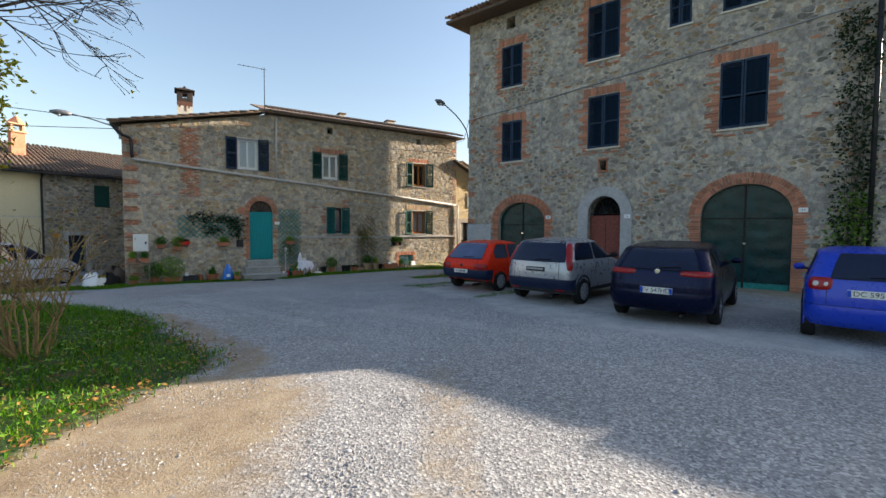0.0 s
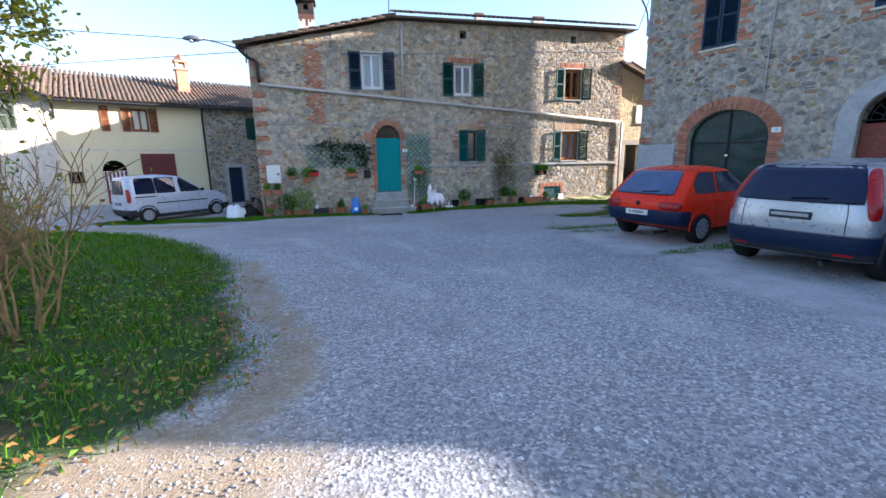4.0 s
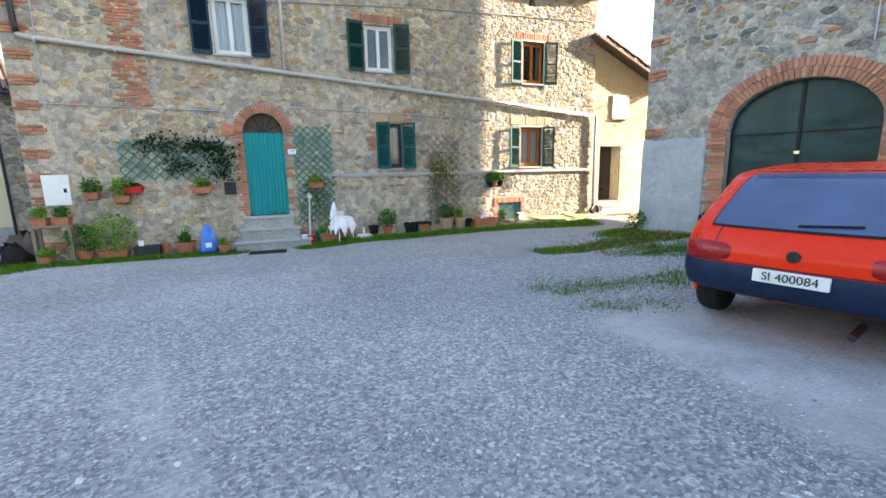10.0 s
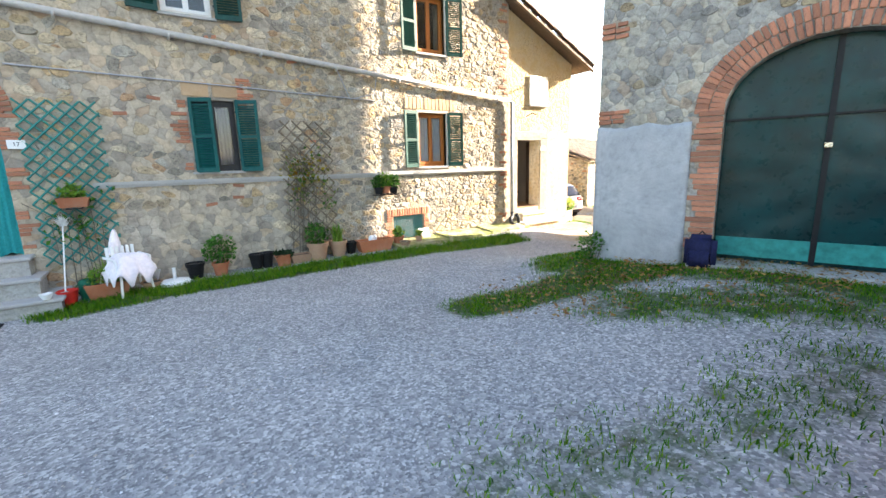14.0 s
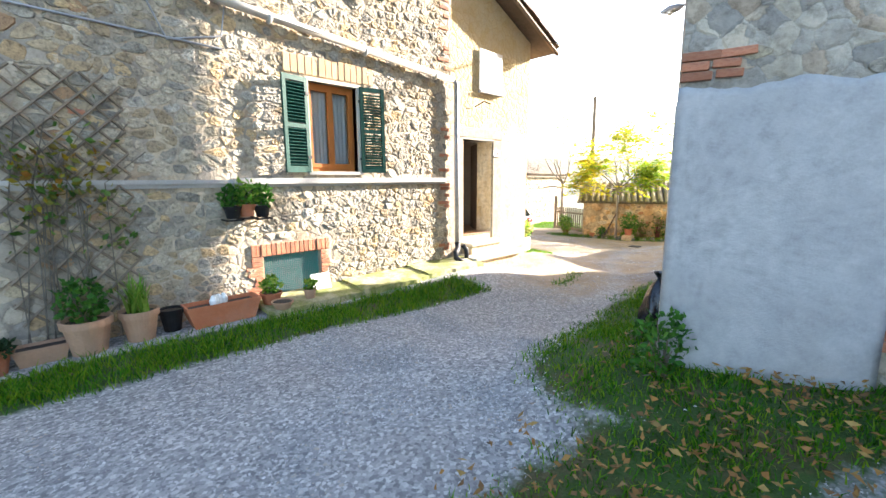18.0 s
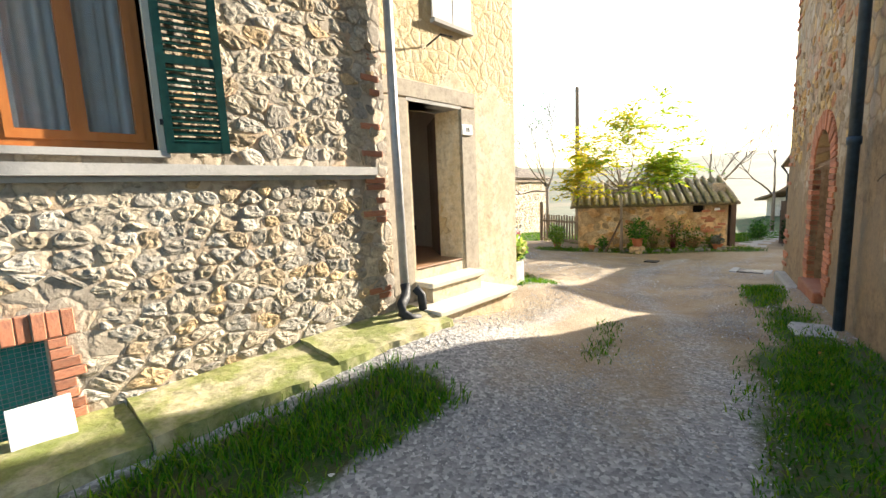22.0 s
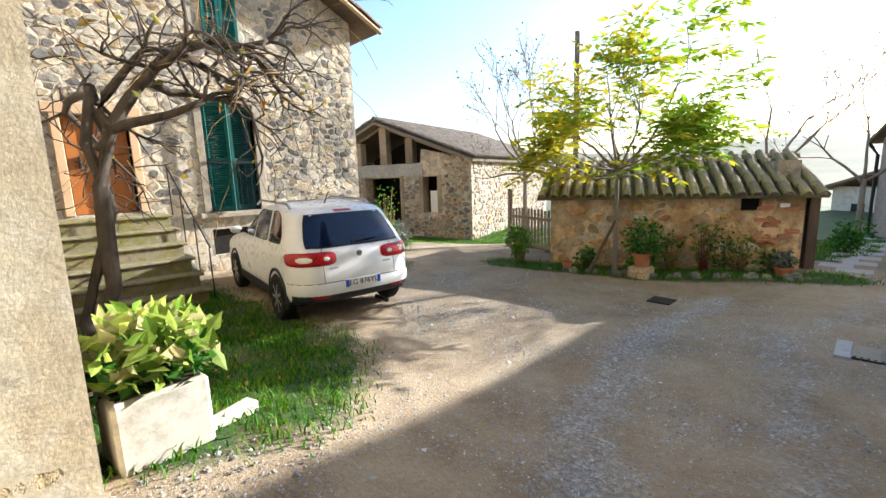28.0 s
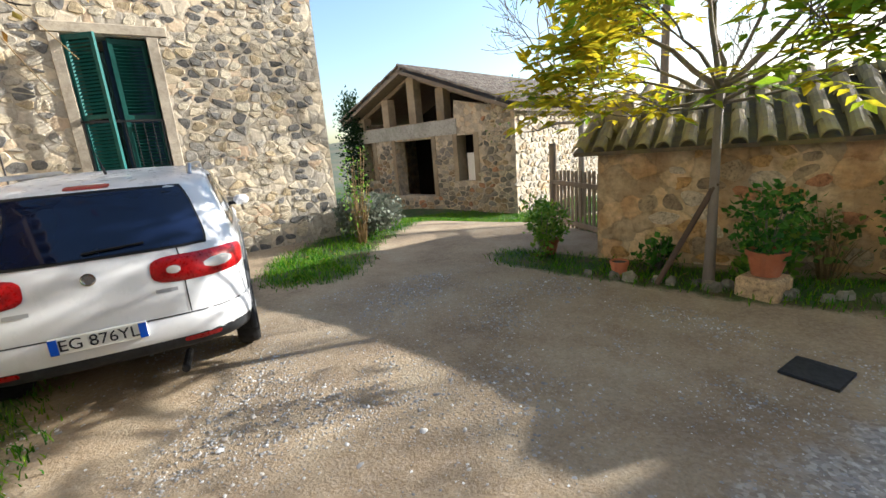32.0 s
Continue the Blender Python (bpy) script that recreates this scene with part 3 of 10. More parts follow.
def lathe(bm, prof, sides=20, at=(0, 0, 0)):
    """Turns (radius, height) pairs round z."""
    rings = [[bm.verts.new((at[0] + r * math.cos(k * math.tau / sides), at[1] + r * math.sin(k * math.tau / sides), at[2] + h)) for k in range(sides)] for r, h in prof]
    for r0, r1 in zip(rings, rings[1:]):
        for k in range(sides):
            bm.faces.new((r0[k], r0[(k + 1) % sides], r1[(k + 1) % sides], r1[k]))
    bm.faces.new(rings[0][::-1])
    bm.faces.new(rings[-1])
    return bm


def frame_of(ox, oy, dx, dy):
    """Local axes of a facade: u along it, v out of it, z up. v is to the right of u."""
    d = Vector((dx, dy, 0)).normalized()
    o = Vector((dy, -dx, 0)).normalized()
    m = Matrix.Identity(4)
    m.col[0], m.col[1], m.col[2], m.col[3] = (*d, 0), (*o, 0), (0, 0, 1, 0), (ox, oy, 0, 1)
    return m


def arch_loop(u0, u1, z0, zs, za, n=14):
    """An opening with a round or flat-round head: sides to zs, top at za."""
    c, r = (u0 + u1) / 2, (u1 - u0) / 2
    return [(u0, z0), (u1, z0)] + [(c + r * math.cos(a), zs + (za - zs) * math.sin(a)) for a in (math.pi * i / n for i in range(n + 1))]


def rect_loop(u0, u1, z0, z1):
    return [(u0, z0), (u1, z0), (u1, z1), (u0, z1)]


def slab(name, outer, holes, thick, material, parent, label="", v=0.0):
    """A wall: an outline with openings through it, thick towards -v."""
    bm = bmesh.new()
    edges, loops = [], []
    for lp in [outer, *holes]:
        vs = [bm.verts.new((u, v, z)) for u, z in lp]
        loops.append(vs)
        edges += [bm.edges.new((a, b)) for a, b in zip(vs, vs[1:] + vs[:1])]
    bmesh.ops.triangle_fill(bm, edges=edges, use_beauty=True)
    front = list(bm.faces)
    copy = {}
    for vs in loops:
        for q in vs:
            copy[q] = bm.verts.new((q.co.x, v - thick, q.co.z))
    for f in front:
        bm.faces.new([copy[q] for q in reversed(f.verts)])
    for vs in loops:
        for a, b in zip(vs, vs[1:] + vs[:1]):
            bm.faces.new((a, b, copy[b], copy[a]))
    bmesh.ops.recalc_face_normals(bm, faces=bm.faces)
    return part(name, bm, material, parent, label)


# ---- ground heights ----
GP = np.array([(0.2, -0.6, -0.76), (1.6, 3, -0.8), (3.2, 7.2, -0.92), (5.3, 10.8, -1.02), (7.5, 14.3, -1.15), (9.5, 16.4, -1.2), (13.2, 18, -1.33), (16, 18.6, -1.45), (18.6, 19.3, -1.7), (20.2, 20.1, -1.8), (23.5, 21, -1.86), (22.7, 18.9, -1.74),
               (-1.8, 20.7, -1.36), (3.4, 20, -1.37), (6.4, 20.8, -1.25), (10, 20.8, -1.2), (14.1, 20.8, -1.08), (17, 21, -1.25), (12.1, 16, -0.88), (12.6, 14, -0.78), (15.5, 5.6, -0.85), (14, 10, -0.78), (19, 17.4, -1.33), (21.8, 18, -1.68), (16, 16.8, -1.26),
               (24.9, 23.7, -1.8), (26.6, 19.7, -1.74), (22.7, 27.6, -1.62), (18.8, 27.4, -1.6), (28.6, 29.3, -2.23), (26.8, 36, -2.32), (5, 6.6, -0.82), (5.8, 3.8, -0.8), (8.4, 11, -0.92), (8.7, 7, -0.85), (-6.4, 29, -1.56), (-6.5, 21.4, -1.42), (-4.7, 23.3, -1.46), (-4, 23, -1.36), (-3, 8, -0.75), (-6, 5, -0.6), (-6, 12, -0.85),
               (-10, 15, -0.9), (-15, 25, -1.45), (18, 24, -1.62), (20.6, 23.9, -1.63), (19, 23.9, -1.62), (19, 26.5, -1.61), (20.6, 26.5, -1.61), (31, 18, -1.8), (32, 24, -2.3), (2, -8, -0.7), (12, -2, -0.8), (24, 33, -2.2), (36, 22, -2.6), (36, 34, -2.8)])


def gz(x, y):
    """Height of the ground at arrays x, y."""
    x, y = np.asarray(x, float), np.asarray(y, float)
    d = (x[..., None] - GP[:, 0]) ** 2 + (y[..., None] - GP[:, 1]) ** 2 + 0.6
    w = d ** -1.6
    z = (w * GP[:, 2]).sum(-1) / w.sum(-1)
    r = np.hypot(x - 10, y - 15)
    a = np.arctan2(y - 15, x - 10)
    fall = np.clip((r - 32) / 60, 0, 1) ** 1.5
    hill = np.clip((r - 160) / 700, 0, 1)
    hill = hill * hill * (3 - 2 * hill)
    ridge = 30 + 9 * np.sin(2.3 * a + 0.6) + 6 * np.sin(6.1 * a + 2) + 3 * np.sin(15 * a + r / 140)
    return z * (1 - fall) + fall * -9.0 + hill * (ridge + 9)


def g1(x, y):
    return float(gz(np.array([x]), np.array([y]))[0])


H1F = frame_of(0, 21.01, 1, 0)
H2F = frame_of(11.81, 16.12, 0.33, -0.944)
H2S = frame_of(11.81 + 10.25 * 0.9824, 16.12 + 10.25 * 0.1869, -0.9824, -0.1869)     # u runs from the far corner to the near one
H3F = frame_of(0, 21.1, 1, 0)
H4F = frame_of(0, 27.7, 1, 0)
BAF = frame_of(28.59 - 7.25 * 0.258, 29.28 + 7.25 * 0.966, 0.258, -0.966)     # u from the far end to the near corner
SHF = frame_of(24.88, 23.7, 1.74, -3.96)
YEF = frame_of(-6.09, 29.27, 1.86, 0.89)


# wall stones: cells of a weighted point pattern, each with its own outline, proud of the mortar
def unit_stone(seed):
    rnd = random.Random(seed)
    n = rnd.choice((6, 7, 8))
    base, mid = [], []
    for i in range(n):
        a = math.tau * (i + rnd.uniform(-0.25, 0.25)) / n
        k = 1 / max(abs(math.cos(a)), abs(math.sin(a))) ** 0.75
        r = k * rnd.uniform(0.86, 1.04)
        base.append((0.5 * r * math.cos(a), -0.25, 0.5 * r * math.sin(a)))
        s = rnd.uniform(0.62, 0.88)
        mid.append((0.5 * r * s * math.cos(a), rnd.uniform(0.5, 1.0), 0.5 * r * s * math.sin(a)))
    vs = base + mid + [(rnd.uniform(-0.16, 0.16), rnd.uniform(0.8, 1.15), rnd.uniform(-0.16, 0.16))]
    fs = [(i, (i + 1) % n, n + (i + 1) % n, n + i) for i in range(n)] + [(n + i, n + (i + 1) % n, 2 * n) for i in range(n)]
    return np.array(vs), fs


STONES = [unit_stone(s) for s in range(14)]


def rubble(area, size, inside, rnd, gap=0.02, keep=1.0, blotch=0.6):
    """Outlines of wall stones over area (u0, u1, z0, z1); size: mean width and height. Returns (u, z, points about u, z)."""
    u0, u1, z0, z1 = area
    cu, k = size[0], size[0] / size[1]
    nu, nz = int((u1 - u0) / cu) + 3, int((z1 - z0) * k / cu) + 3
    cells = {}
    for i in range(-1, nu):
        for j in range(-1, nz):
            f = rnd.random()
            if f < 0.17:
                continue
            for small in ((False, True) if f > 0.82 else (False,)):
                x = i + 0.5 + 0.5 * (j % 2) + rnd.uniform(-0.42, 0.42)
                y = j + 0.5 + rnd.uniform(-0.36, 0.36)
                cells.setdefault((math.floor(x), math.floor(y)), []).append((x, y, -0.08 if small else rnd.uniform(-0.1, 0.14)))
    out = []
    for (ci, cj), pts in list(cells.items()):
        near = [q for a in range(-2, 3) for b_ in range(-2, 3) for q in cells.get((ci + a, cj + b_), ())]
        for p in pts:
            if not (-0.5 < p[0] < nu - 1 and -0.5 < p[1] < nz - 1):
                continue
            poly = [(p[0] - 1.6, p[1] - 1.3), (p[0] + 1.6, p[1] - 1.3), (p[0] + 1.6, p[1] + 1.3), (p[0] - 1.6, p[1] + 1.3)]
            pp = p[0] ** 2 + p[1] ** 2 - p[2]
            for q in near:
                if q is p:
                    continue
                a, b_, c_ = q[0] - p[0], q[1] - p[1], (q[0] ** 2 + q[1] ** 2 - q[2] - pp) / 2
                d = [a * x + b_ * y - c_ for x, y in poly]
                if max(d) <= 0:
                    continue
                cut = []
                for (x, y), e, (x2, y2), e2 in zip(poly, d, poly[1:] + poly[:1], d[1:] + d[:1]):
                    if e <= 0:
                        cut.append((x, y))
                    if e * e2 < 0:
                        t = e / (e - e2)
                        cut.append((x + t * (x2 - x), y + t * (y2 - y)))
                poly = cut
                if len(poly) < 3:
                    break
            if len(poly) < 3:
                continue
            pw = [(u0 + x * cu, z0 + y * cu / k) for x, y in poly]
            mu, mz = sum(q[0] for q in pw) / len(pw), sum(q[1] for q in pw) / len(pw)
            w, h = max(q[0] for q in pw) - min(q[0] for q in pw), max(q[1] for q in pw) - min(q[1] for q in pw)
            if min(w, h) < gap * 2.2 or not inside(mu, mz, w, h):
                continue
            if keep < 1 and rnd.random() > keep + 1.1 * noise.noise((mu * blotch, mz * blotch, 3.7)):
                continue
            s = 1 - gap / min(w, h)
            pr = [((x - mu) * s, (z - mz) * s) for x, z in pw]
            pr = [q for a, b_ in zip(pr, pr[1:] + pr[:1]) if math.hypot(a[0] - b_[0], a[1] - b_[1]) > 0.008 for q in ((0.78 * a[0] + 0.22 * b_[0], 0.78 * a[1] + 0.22 * b_[1]), (0.24 * a[0] + 0.76 * b_[0], 0.24 * a[1] + 0.76 * b_[1]))]
            if len(pr) > 5:
                out.append((mu, mz, pr))
    return out


def stone_shape(pr, h, rnd, rugged, at):
    """One stone from its outline: a ragged rim, a broken face and a crown; at: its place on the wall."""
    if rugged:      # a finer outline, so that the face can be pitted
        fine_ = []
        for a, b_ in zip(pr, pr[1:] + pr[:1]):
            k = max(1, round(math.hypot(a[0] - b_[0], a[1] - b_[1]) / 0.03))
            fine_ += [(a[0] + (b_[0] - a[0]) * q / k, a[1] + (b_[1] - a[1]) * q / k) for q in range(k)]
        pr = fine_
    n = len(pr)
    rings = [(1.0, None), (0.93, 0.6), (0.76, 0.95), (0.52, 1.05), (0.26, 1.0)] if rugged else [(1.0, None), (0.84, 0.9)]
    tx, tz = rnd.gauss(0, 0.07), rnd.gauss(0, 0.07)
    vs = []
    for s, y in rings:
        for x, z in pr:
            f = s * rnd.uniform(0.96, 1.04)
            q = -0.012
            if y is not None and rugged:
                p = (at[0] + x * f, at[1] + z * f)
                q = h * y + tx * x * s + tz * z * s + 0.011 * noise.noise((p[0] * 26, p[1] * 26, 1.0)) + 0.006 * noise.noise((p[0] * 60, p[1] * 60, 4.0))
            elif y is not None:
                q = h * y * rnd.uniform(0.6, 1.22) + tx * x * s + tz * z * s
            vs.append((x * f, q, z * f))
    vs.append((0, h * rnd.uniform(0.75, 1.25), 0))
    fs = [(q * n + i, q * n + (i + 1) % n, (q + 1) * n + (i + 1) % n, (q + 1) * n + i) for q in range(len(rings) - 1) for i in range(n)]
    o = (len(rings) - 1) * n
    fs += [(o + i, o + (i + 1) % n, o + n) for i in range(n)]
    return vs, fs


def lay_stones(name, wall, rows, proud, joined, single, rnd, near=None, v=0.0, count=300, rugged=False):
    """Stones on a wall: those of the stretch near as parts, the rest joined."""
    part_rows = [r for r in rows if near and near(r[0], r[1])]
    rnd.shuffle(part_rows)
    chosen = set(map(id, part_rows[:count]))
    verts, faces = [], []
    for r in rows:
        vs, fs = stone_shape(r[2], rnd.uniform(*proud), rnd, rugged, r)
        if id(r) in chosen:
            ob = raw(name, vs, fs, single, wall)
            ob.matrix_basis = Matrix.Translation((r[0], v, r[1]))
            continue
        k = len(verts)
        verts += [(x + r[0], y + v, z + r[1]) for x, y, z in vs]
        faces += [tuple(i + k for i in f) for f in fs]
    if verts:
        tagged(raw(name + "_field", verts, faces, joined, wall), "irregular wall stones set in lime mortar", kind="stuff")


def away(loops, margin=0.0):
    """A test that a stone keeps clear of all openings."""
    bb = [(min(p[0] for p in lp) - margin, max(p[0] for p in lp) + margin, min(p[1] for p in lp) - margin, max(p[1] for p in lp) + margin) for lp in loops]

    def ok(u, z, w, h):
        return all(u + w / 2 < a or u - w / 2 > b or z + h / 2 < c or z - h / 2 > d for a, b, c, d in bb)
    return ok


BRICK_ME = {}


def brick_mesh(material):
    if material.name not in BRICK_ME:
        bm = box(bmesh.new(), -0.5, 0.5, -0.5, 0.5, -0.5, 0.5)
        bmesh.ops.bevel(bm, geom=list(bm.edges), offset=0.05, segments=1, affect="EDGES")
        me = bpy.data.meshes.new("brick")
        bm.to_mesh(me)
        bm.free()
        me.materials.append(material)
        BRICK_ME[material.name] = me
    return BRICK_ME[material.name]


def brick(parent, u, v, z, su, sv_, sz, turn=0.0, material=None):
    ob = new("brick", brick_mesh(material or M["brick"]))
    ob.parent = parent
    ob.matrix_basis = Matrix.Translation((u, v, z)) @ Matrix.Rotation(-turn, 4, "Y") @ Matrix.Diagonal((su, sv_, sz, 1))


def brick_arch(parent, u0, u1, zs, za, depth, rnd, rings=1, material=None, v=-0.036, thick=0.12, wide=0.075):
    c, r, rise = (u0 + u1) / 2, (u1 - u0) / 2, za - zs
    for k in range(rings):
        d = depth / rings
        off = d * (k + 0.5)
        length = math.pi * math.sqrt(((r + off) ** 2 + (rise + off) ** 2) / 2)
        n = int(length / wide)
        for i in range(n):
            a = math.pi * (i + 0.5) / n
            x, z = c + (r + off) * math.cos(a), zs + (rise + off) * math.sin(a)
            nrm = math.atan2((r + off) * math.sin(a), (rise + off) * math.cos(a))
            brick(parent, x, v + rnd.uniform(-0.008, 0.008), z, d * rnd.uniform(0.9, 0.98), thick, wide * rnd.uniform(0.82, 0.92), nrm, material)


def brick_jamb(parent, u, side, z0, z1, rnd, material=None, v=-0.03, long_=0.26, short=0.14, keep=1.0, h=0.07):
    z, i = z0, 0
    while z < z1:
        w = (long_ if (i // 2) % 2 else short) * rnd.uniform(0.85, 1.2)
        if rnd.random() < keep:
            brick(parent, u + side * w / 2, v + rnd.uniform(-0.008, 0.008), z + h / 2, w, 0.1, h * 0.86, 0, material)
        z += h
        i += 1


def brick_lintel(parent, u0, u1, z, h, rnd, material=None, v=-0.03, wide=0.085):
    n = max(1, round((u1 - u0) / wide))
    for i in range(n):
        u = u0 + (u1 - u0) * (i + 0.5) / n
        brick(parent, u, v + rnd.uniform(-0.006, 0.006), z + h / 2, (u1 - u0) / n * 0.88, 0.1, h * rnd.uniform(0.93, 1.0), rnd.uniform(-0.03, 0.03), material)


# ---- windows, shutters ----
SLATS = {}


def shutter(parent, w, h, material, m, louvre=0.045):
    """A louvred shutter leaf: hinge edge at u=0, leaf towards +u."""
    root = part("shutter", boxes((0, 0.055, -0.02, 0.02, 0, h), (w - 0.055, w, -0.02, 0.02, 0, h), (0.05, w - 0.05, -0.019, 0.019, 0.001, 0.09), (0.05, w - 0.05, -0.019, 0.019, h - 0.07, h - 0.001), (0.05, w - 0.05, -0.018, 0.018, h * 0.47, h * 0.47 + 0.06)), material, parent)
    root.matrix_basis = m
    key = (round(w, 3), material.name)
    if key not in SLATS:
        me = bpy.data.meshes.new("louvre")
        bm = boxes((0.05, w - 0.05, -0.026, 0.026, -0.004, 0.004))
        bm.to_mesh(me)
        bm.free()
        me.materials.append(material)
        SLATS[key] = me
    z = 0.1
    while z < h - 0.1:
        if not h * 0.45 < z < h * 0.47 + 0.07:
            ob = new("louvre", SLATS[key])
            ob.parent = root
            ob.matrix_basis = Matrix.Translation((0, 0, z)) @ Matrix.Rotation(radians(-38), 4, "X")
        z += louvre
    for f in (0.15, 0.82):
        part("hinge", boxes((-0.02, 0.04, -0.03, -0.005, h * f, h * f + 0.04)), M["dark_metal"], root)
    return root


def casement(parent, u0, u1, z0, z1, frame_mat, curtain=None, v=-0.1, name="window"):
    """A glazed two-leaf window set back in its opening."""
    w = part(name, boxes((u0, u0 + 0.05, v - 0.06, v, z0, z1), (u1 - 0.05, u1, v - 0.06, v, z0, z1), (u0 + 0.05, u1 - 0.05, v - 0.06, v, z0, z0 + 0.06), (u0 + 0.05, u1 - 0.05, v - 0.06, v, z1 - 0.06, z1)), frame_mat, parent)
    c = (u0 + u1) / 2
    for a, b in ((u0 + 0.05, c), (c, u1 - 0.05)):
        part("frame", boxes((a, a + 0.045, v - 0.05, v + 0.012, z0 + 0.06, z1 - 0.06), (b - 0.045, b, v - 0.05, v + 0.012, z0 + 0.06, z1 - 0.06), (a + 0.045, b - 0.045, v - 0.05, v + 0.012, z0 + 0.06, z0 + 0.12), (a + 0.045, b - 0.045, v - 0.05, v + 0.012, z1 - 0.11, z1 - 0.06)), frame_mat, w)
        g = part("pane", boxes((a + 0.04, b - 0.04, v - 0.03, v - 0.024, z0 + 0.1, z1 - 0.1)), M["glass"], w)
        g.visible_shadow = False
    if curtain:
        n = 40
        vs, fs = [], []
        for i in range(n + 1):
            u = u0 + 0.04 + (u1 - u0 - 0.08) * i / n
            d = v - 0.085 - 0.018 * math.sin(i * 1.7) - 0.01 * math.sin(i * 3.9)
            vs += [(u, d, z0 + 0.04), (u, d, z1 - 0.04)]
        fs = [(2 * i, 2 * i + 2, 2 * i + 3, 2 * i + 1) for i in range(n) if abs(i - n / 2) > 1.0]
        raw("curtain", vs, fs, curtain, w, smooth=True)
    return w


def shut_pair(parent, u0, u1, z0, z1, material, w=0.46, left=176.0, right=4.0, v=0.05, over=0.02):
    """Two leaves hung at the sides of an opening, turned open by degrees (0 is shut for the left leaf, 180 flat on the wall)."""
    shutter(parent, w, z1 - z0 + 2 * over, material, Matrix.Translation((u0, v, z0 - over)) @ Matrix.Rotation(radians(left), 4, "Z"))
    shutter(parent, w, z1 - z0 + 2 * over, material, Matrix.Translation((u1, v, z0 - over)) @ Matrix.Rotation(radians(right), 4, "Z"))


def barrel_unit(r=0.085, length=0.42, taper=0.82, seg=6, th=0.014):
    """A half-round roof tile: along +y, arched over x."""
    vs = []
    for y, k in ((0, 1.0), (length, taper)):
        for rr in (r * k, r * k - th):
            vs += [(rr * math.cos(math.pi * i / seg), y, rr * math.sin(math.pi * i / seg)) for i in range(seg + 1)]
    n = seg + 1
    fs = []
    for i in range(seg):
        fs += [(i, i + 1, 2 * n + i + 1, 2 * n + i), (n + i, 3 * n + i, 3 * n + i + 1, n + i + 1), (i, n + i, n + i + 1, i + 1), (2 * n + i, 2 * n + i + 1, 3 * n + i + 1, 3 * n + i)]
    return np.array(vs), fs


TILE_V, TILE_F = barrel_unit()


def tile_roof(parent, origin, along, up, width, length, material, rnd, pitch=0.2, step=0.34, singles=False, name="roof_tile", base_mat=None, trim=None):
    """Roof covering: rows of half-round tiles over channels. origin: corner at the eave; along, up: unit vectors of eave and slope."""
    o, a, s = Vector(origin), Vector(along).normalized(), Vector(up).normalized()
    nrm = a.cross(s).normalized()
    if nrm.z < 0:
        nrm = -nrm
    basis = Matrix((a, s, nrm)).transposed()
    verts, faces, k = [], [], 0
    me = None
    if singles:
        me = bpy.data.meshes.new(name)
        me.from_pydata(TILE_V.tolist(), [], TILE_F)
        me.materials.append(material)
    nb = np.array(basis)
    cols = int(width / pitch)
    for i in range(cols):
        for j in range(int(math.ceil(length / step))):
            if trim and not trim((i + 0.5) * pitch, j * step):
                continue
            at = o + a * ((i + 0.5) * pitch + rnd.uniform(-0.012, 0.012)) + s * (j * step - 0.05 + rnd.uniform(-0.02, 0.02)) + nrm * (0.045 + 0.012 * (j % 2))
            yaw = rnd.uniform(-0.05, 0.05)
            if singles:
                ob = new(name, me)
                ob.parent = parent
                ob.matrix_basis = Matrix.Translation(at) @ basis.to_4x4() @ Matrix.Rotation(yaw, 4, "Z") @ Matrix.Rotation(0.1 + rnd.uniform(-0.03, 0.03), 4, "X")
            else:
                c, q = math.cos(yaw), math.sin(yaw)
                p = TILE_V.copy()
                p = np.stack([c * p[:, 0] - q * p[:, 1], q * p[:, 0] + c * p[:, 1], p[:, 2] + p[:, 1] * 0.045], -1) @ nb.T + np.array(at)
                verts.append(p)
                faces += [tuple(x + k for x in f) for f in TILE_F]
                k += len(p)
    if verts:
        ob = raw(name + "_field", np.concatenate(verts).tolist(), faces, material, parent)
        tagged(ob, "weathered half-round clay roof tiles", kind="stuff")


def quad_slab(name, p, thick, material, parent):
    """A flat plate with corners p, thick downwards along its normal."""
    p = [Vector(q) for q in p]
    nrm = (p[1] - p[0]).cross(p[2] - p[0]).normalized()
    if nrm.z < 0:
        nrm = -nrm
    vs = p + [q - nrm * thick for q in p]
    n = len(p)
    return raw(name, [tuple(q) for q in vs], [tuple(range(n)), tuple(range(2 * n - 1, n - 1, -1))] + [(i, (i + 1) % n, n + (i + 1) % n, n + i) for i in range(n)], material, parent)

# ---- ground ----
def span(a, b, step, far, grow=1.25):
    mid = list(np.arange(a, b + 1e-6, step))
    lo, hi, s = [a], [b], step
    while hi[-1] < far:
        s *= grow
        lo.append(lo[-1] - s)
        hi.append(hi[-1] + s)
    return np.array(lo[:0:-1] + mid + hi[1:])


GX, GY = span(-16, 36, 0.28, 2600), span(-10, 40, 0.28, 2600)
gxx, gyy = np.meshgrid(GX, GY, indexing="ij")
gzz = gz(gxx, gyy)
nx, ny = gxx.shape


def nse(x, y, s, seed=0.0):
    return np.array([noise.noise((a * s, b * s, seed)) for a, b in zip(np.ravel(x), np.ravel(y))]).reshape(np.shape(x))


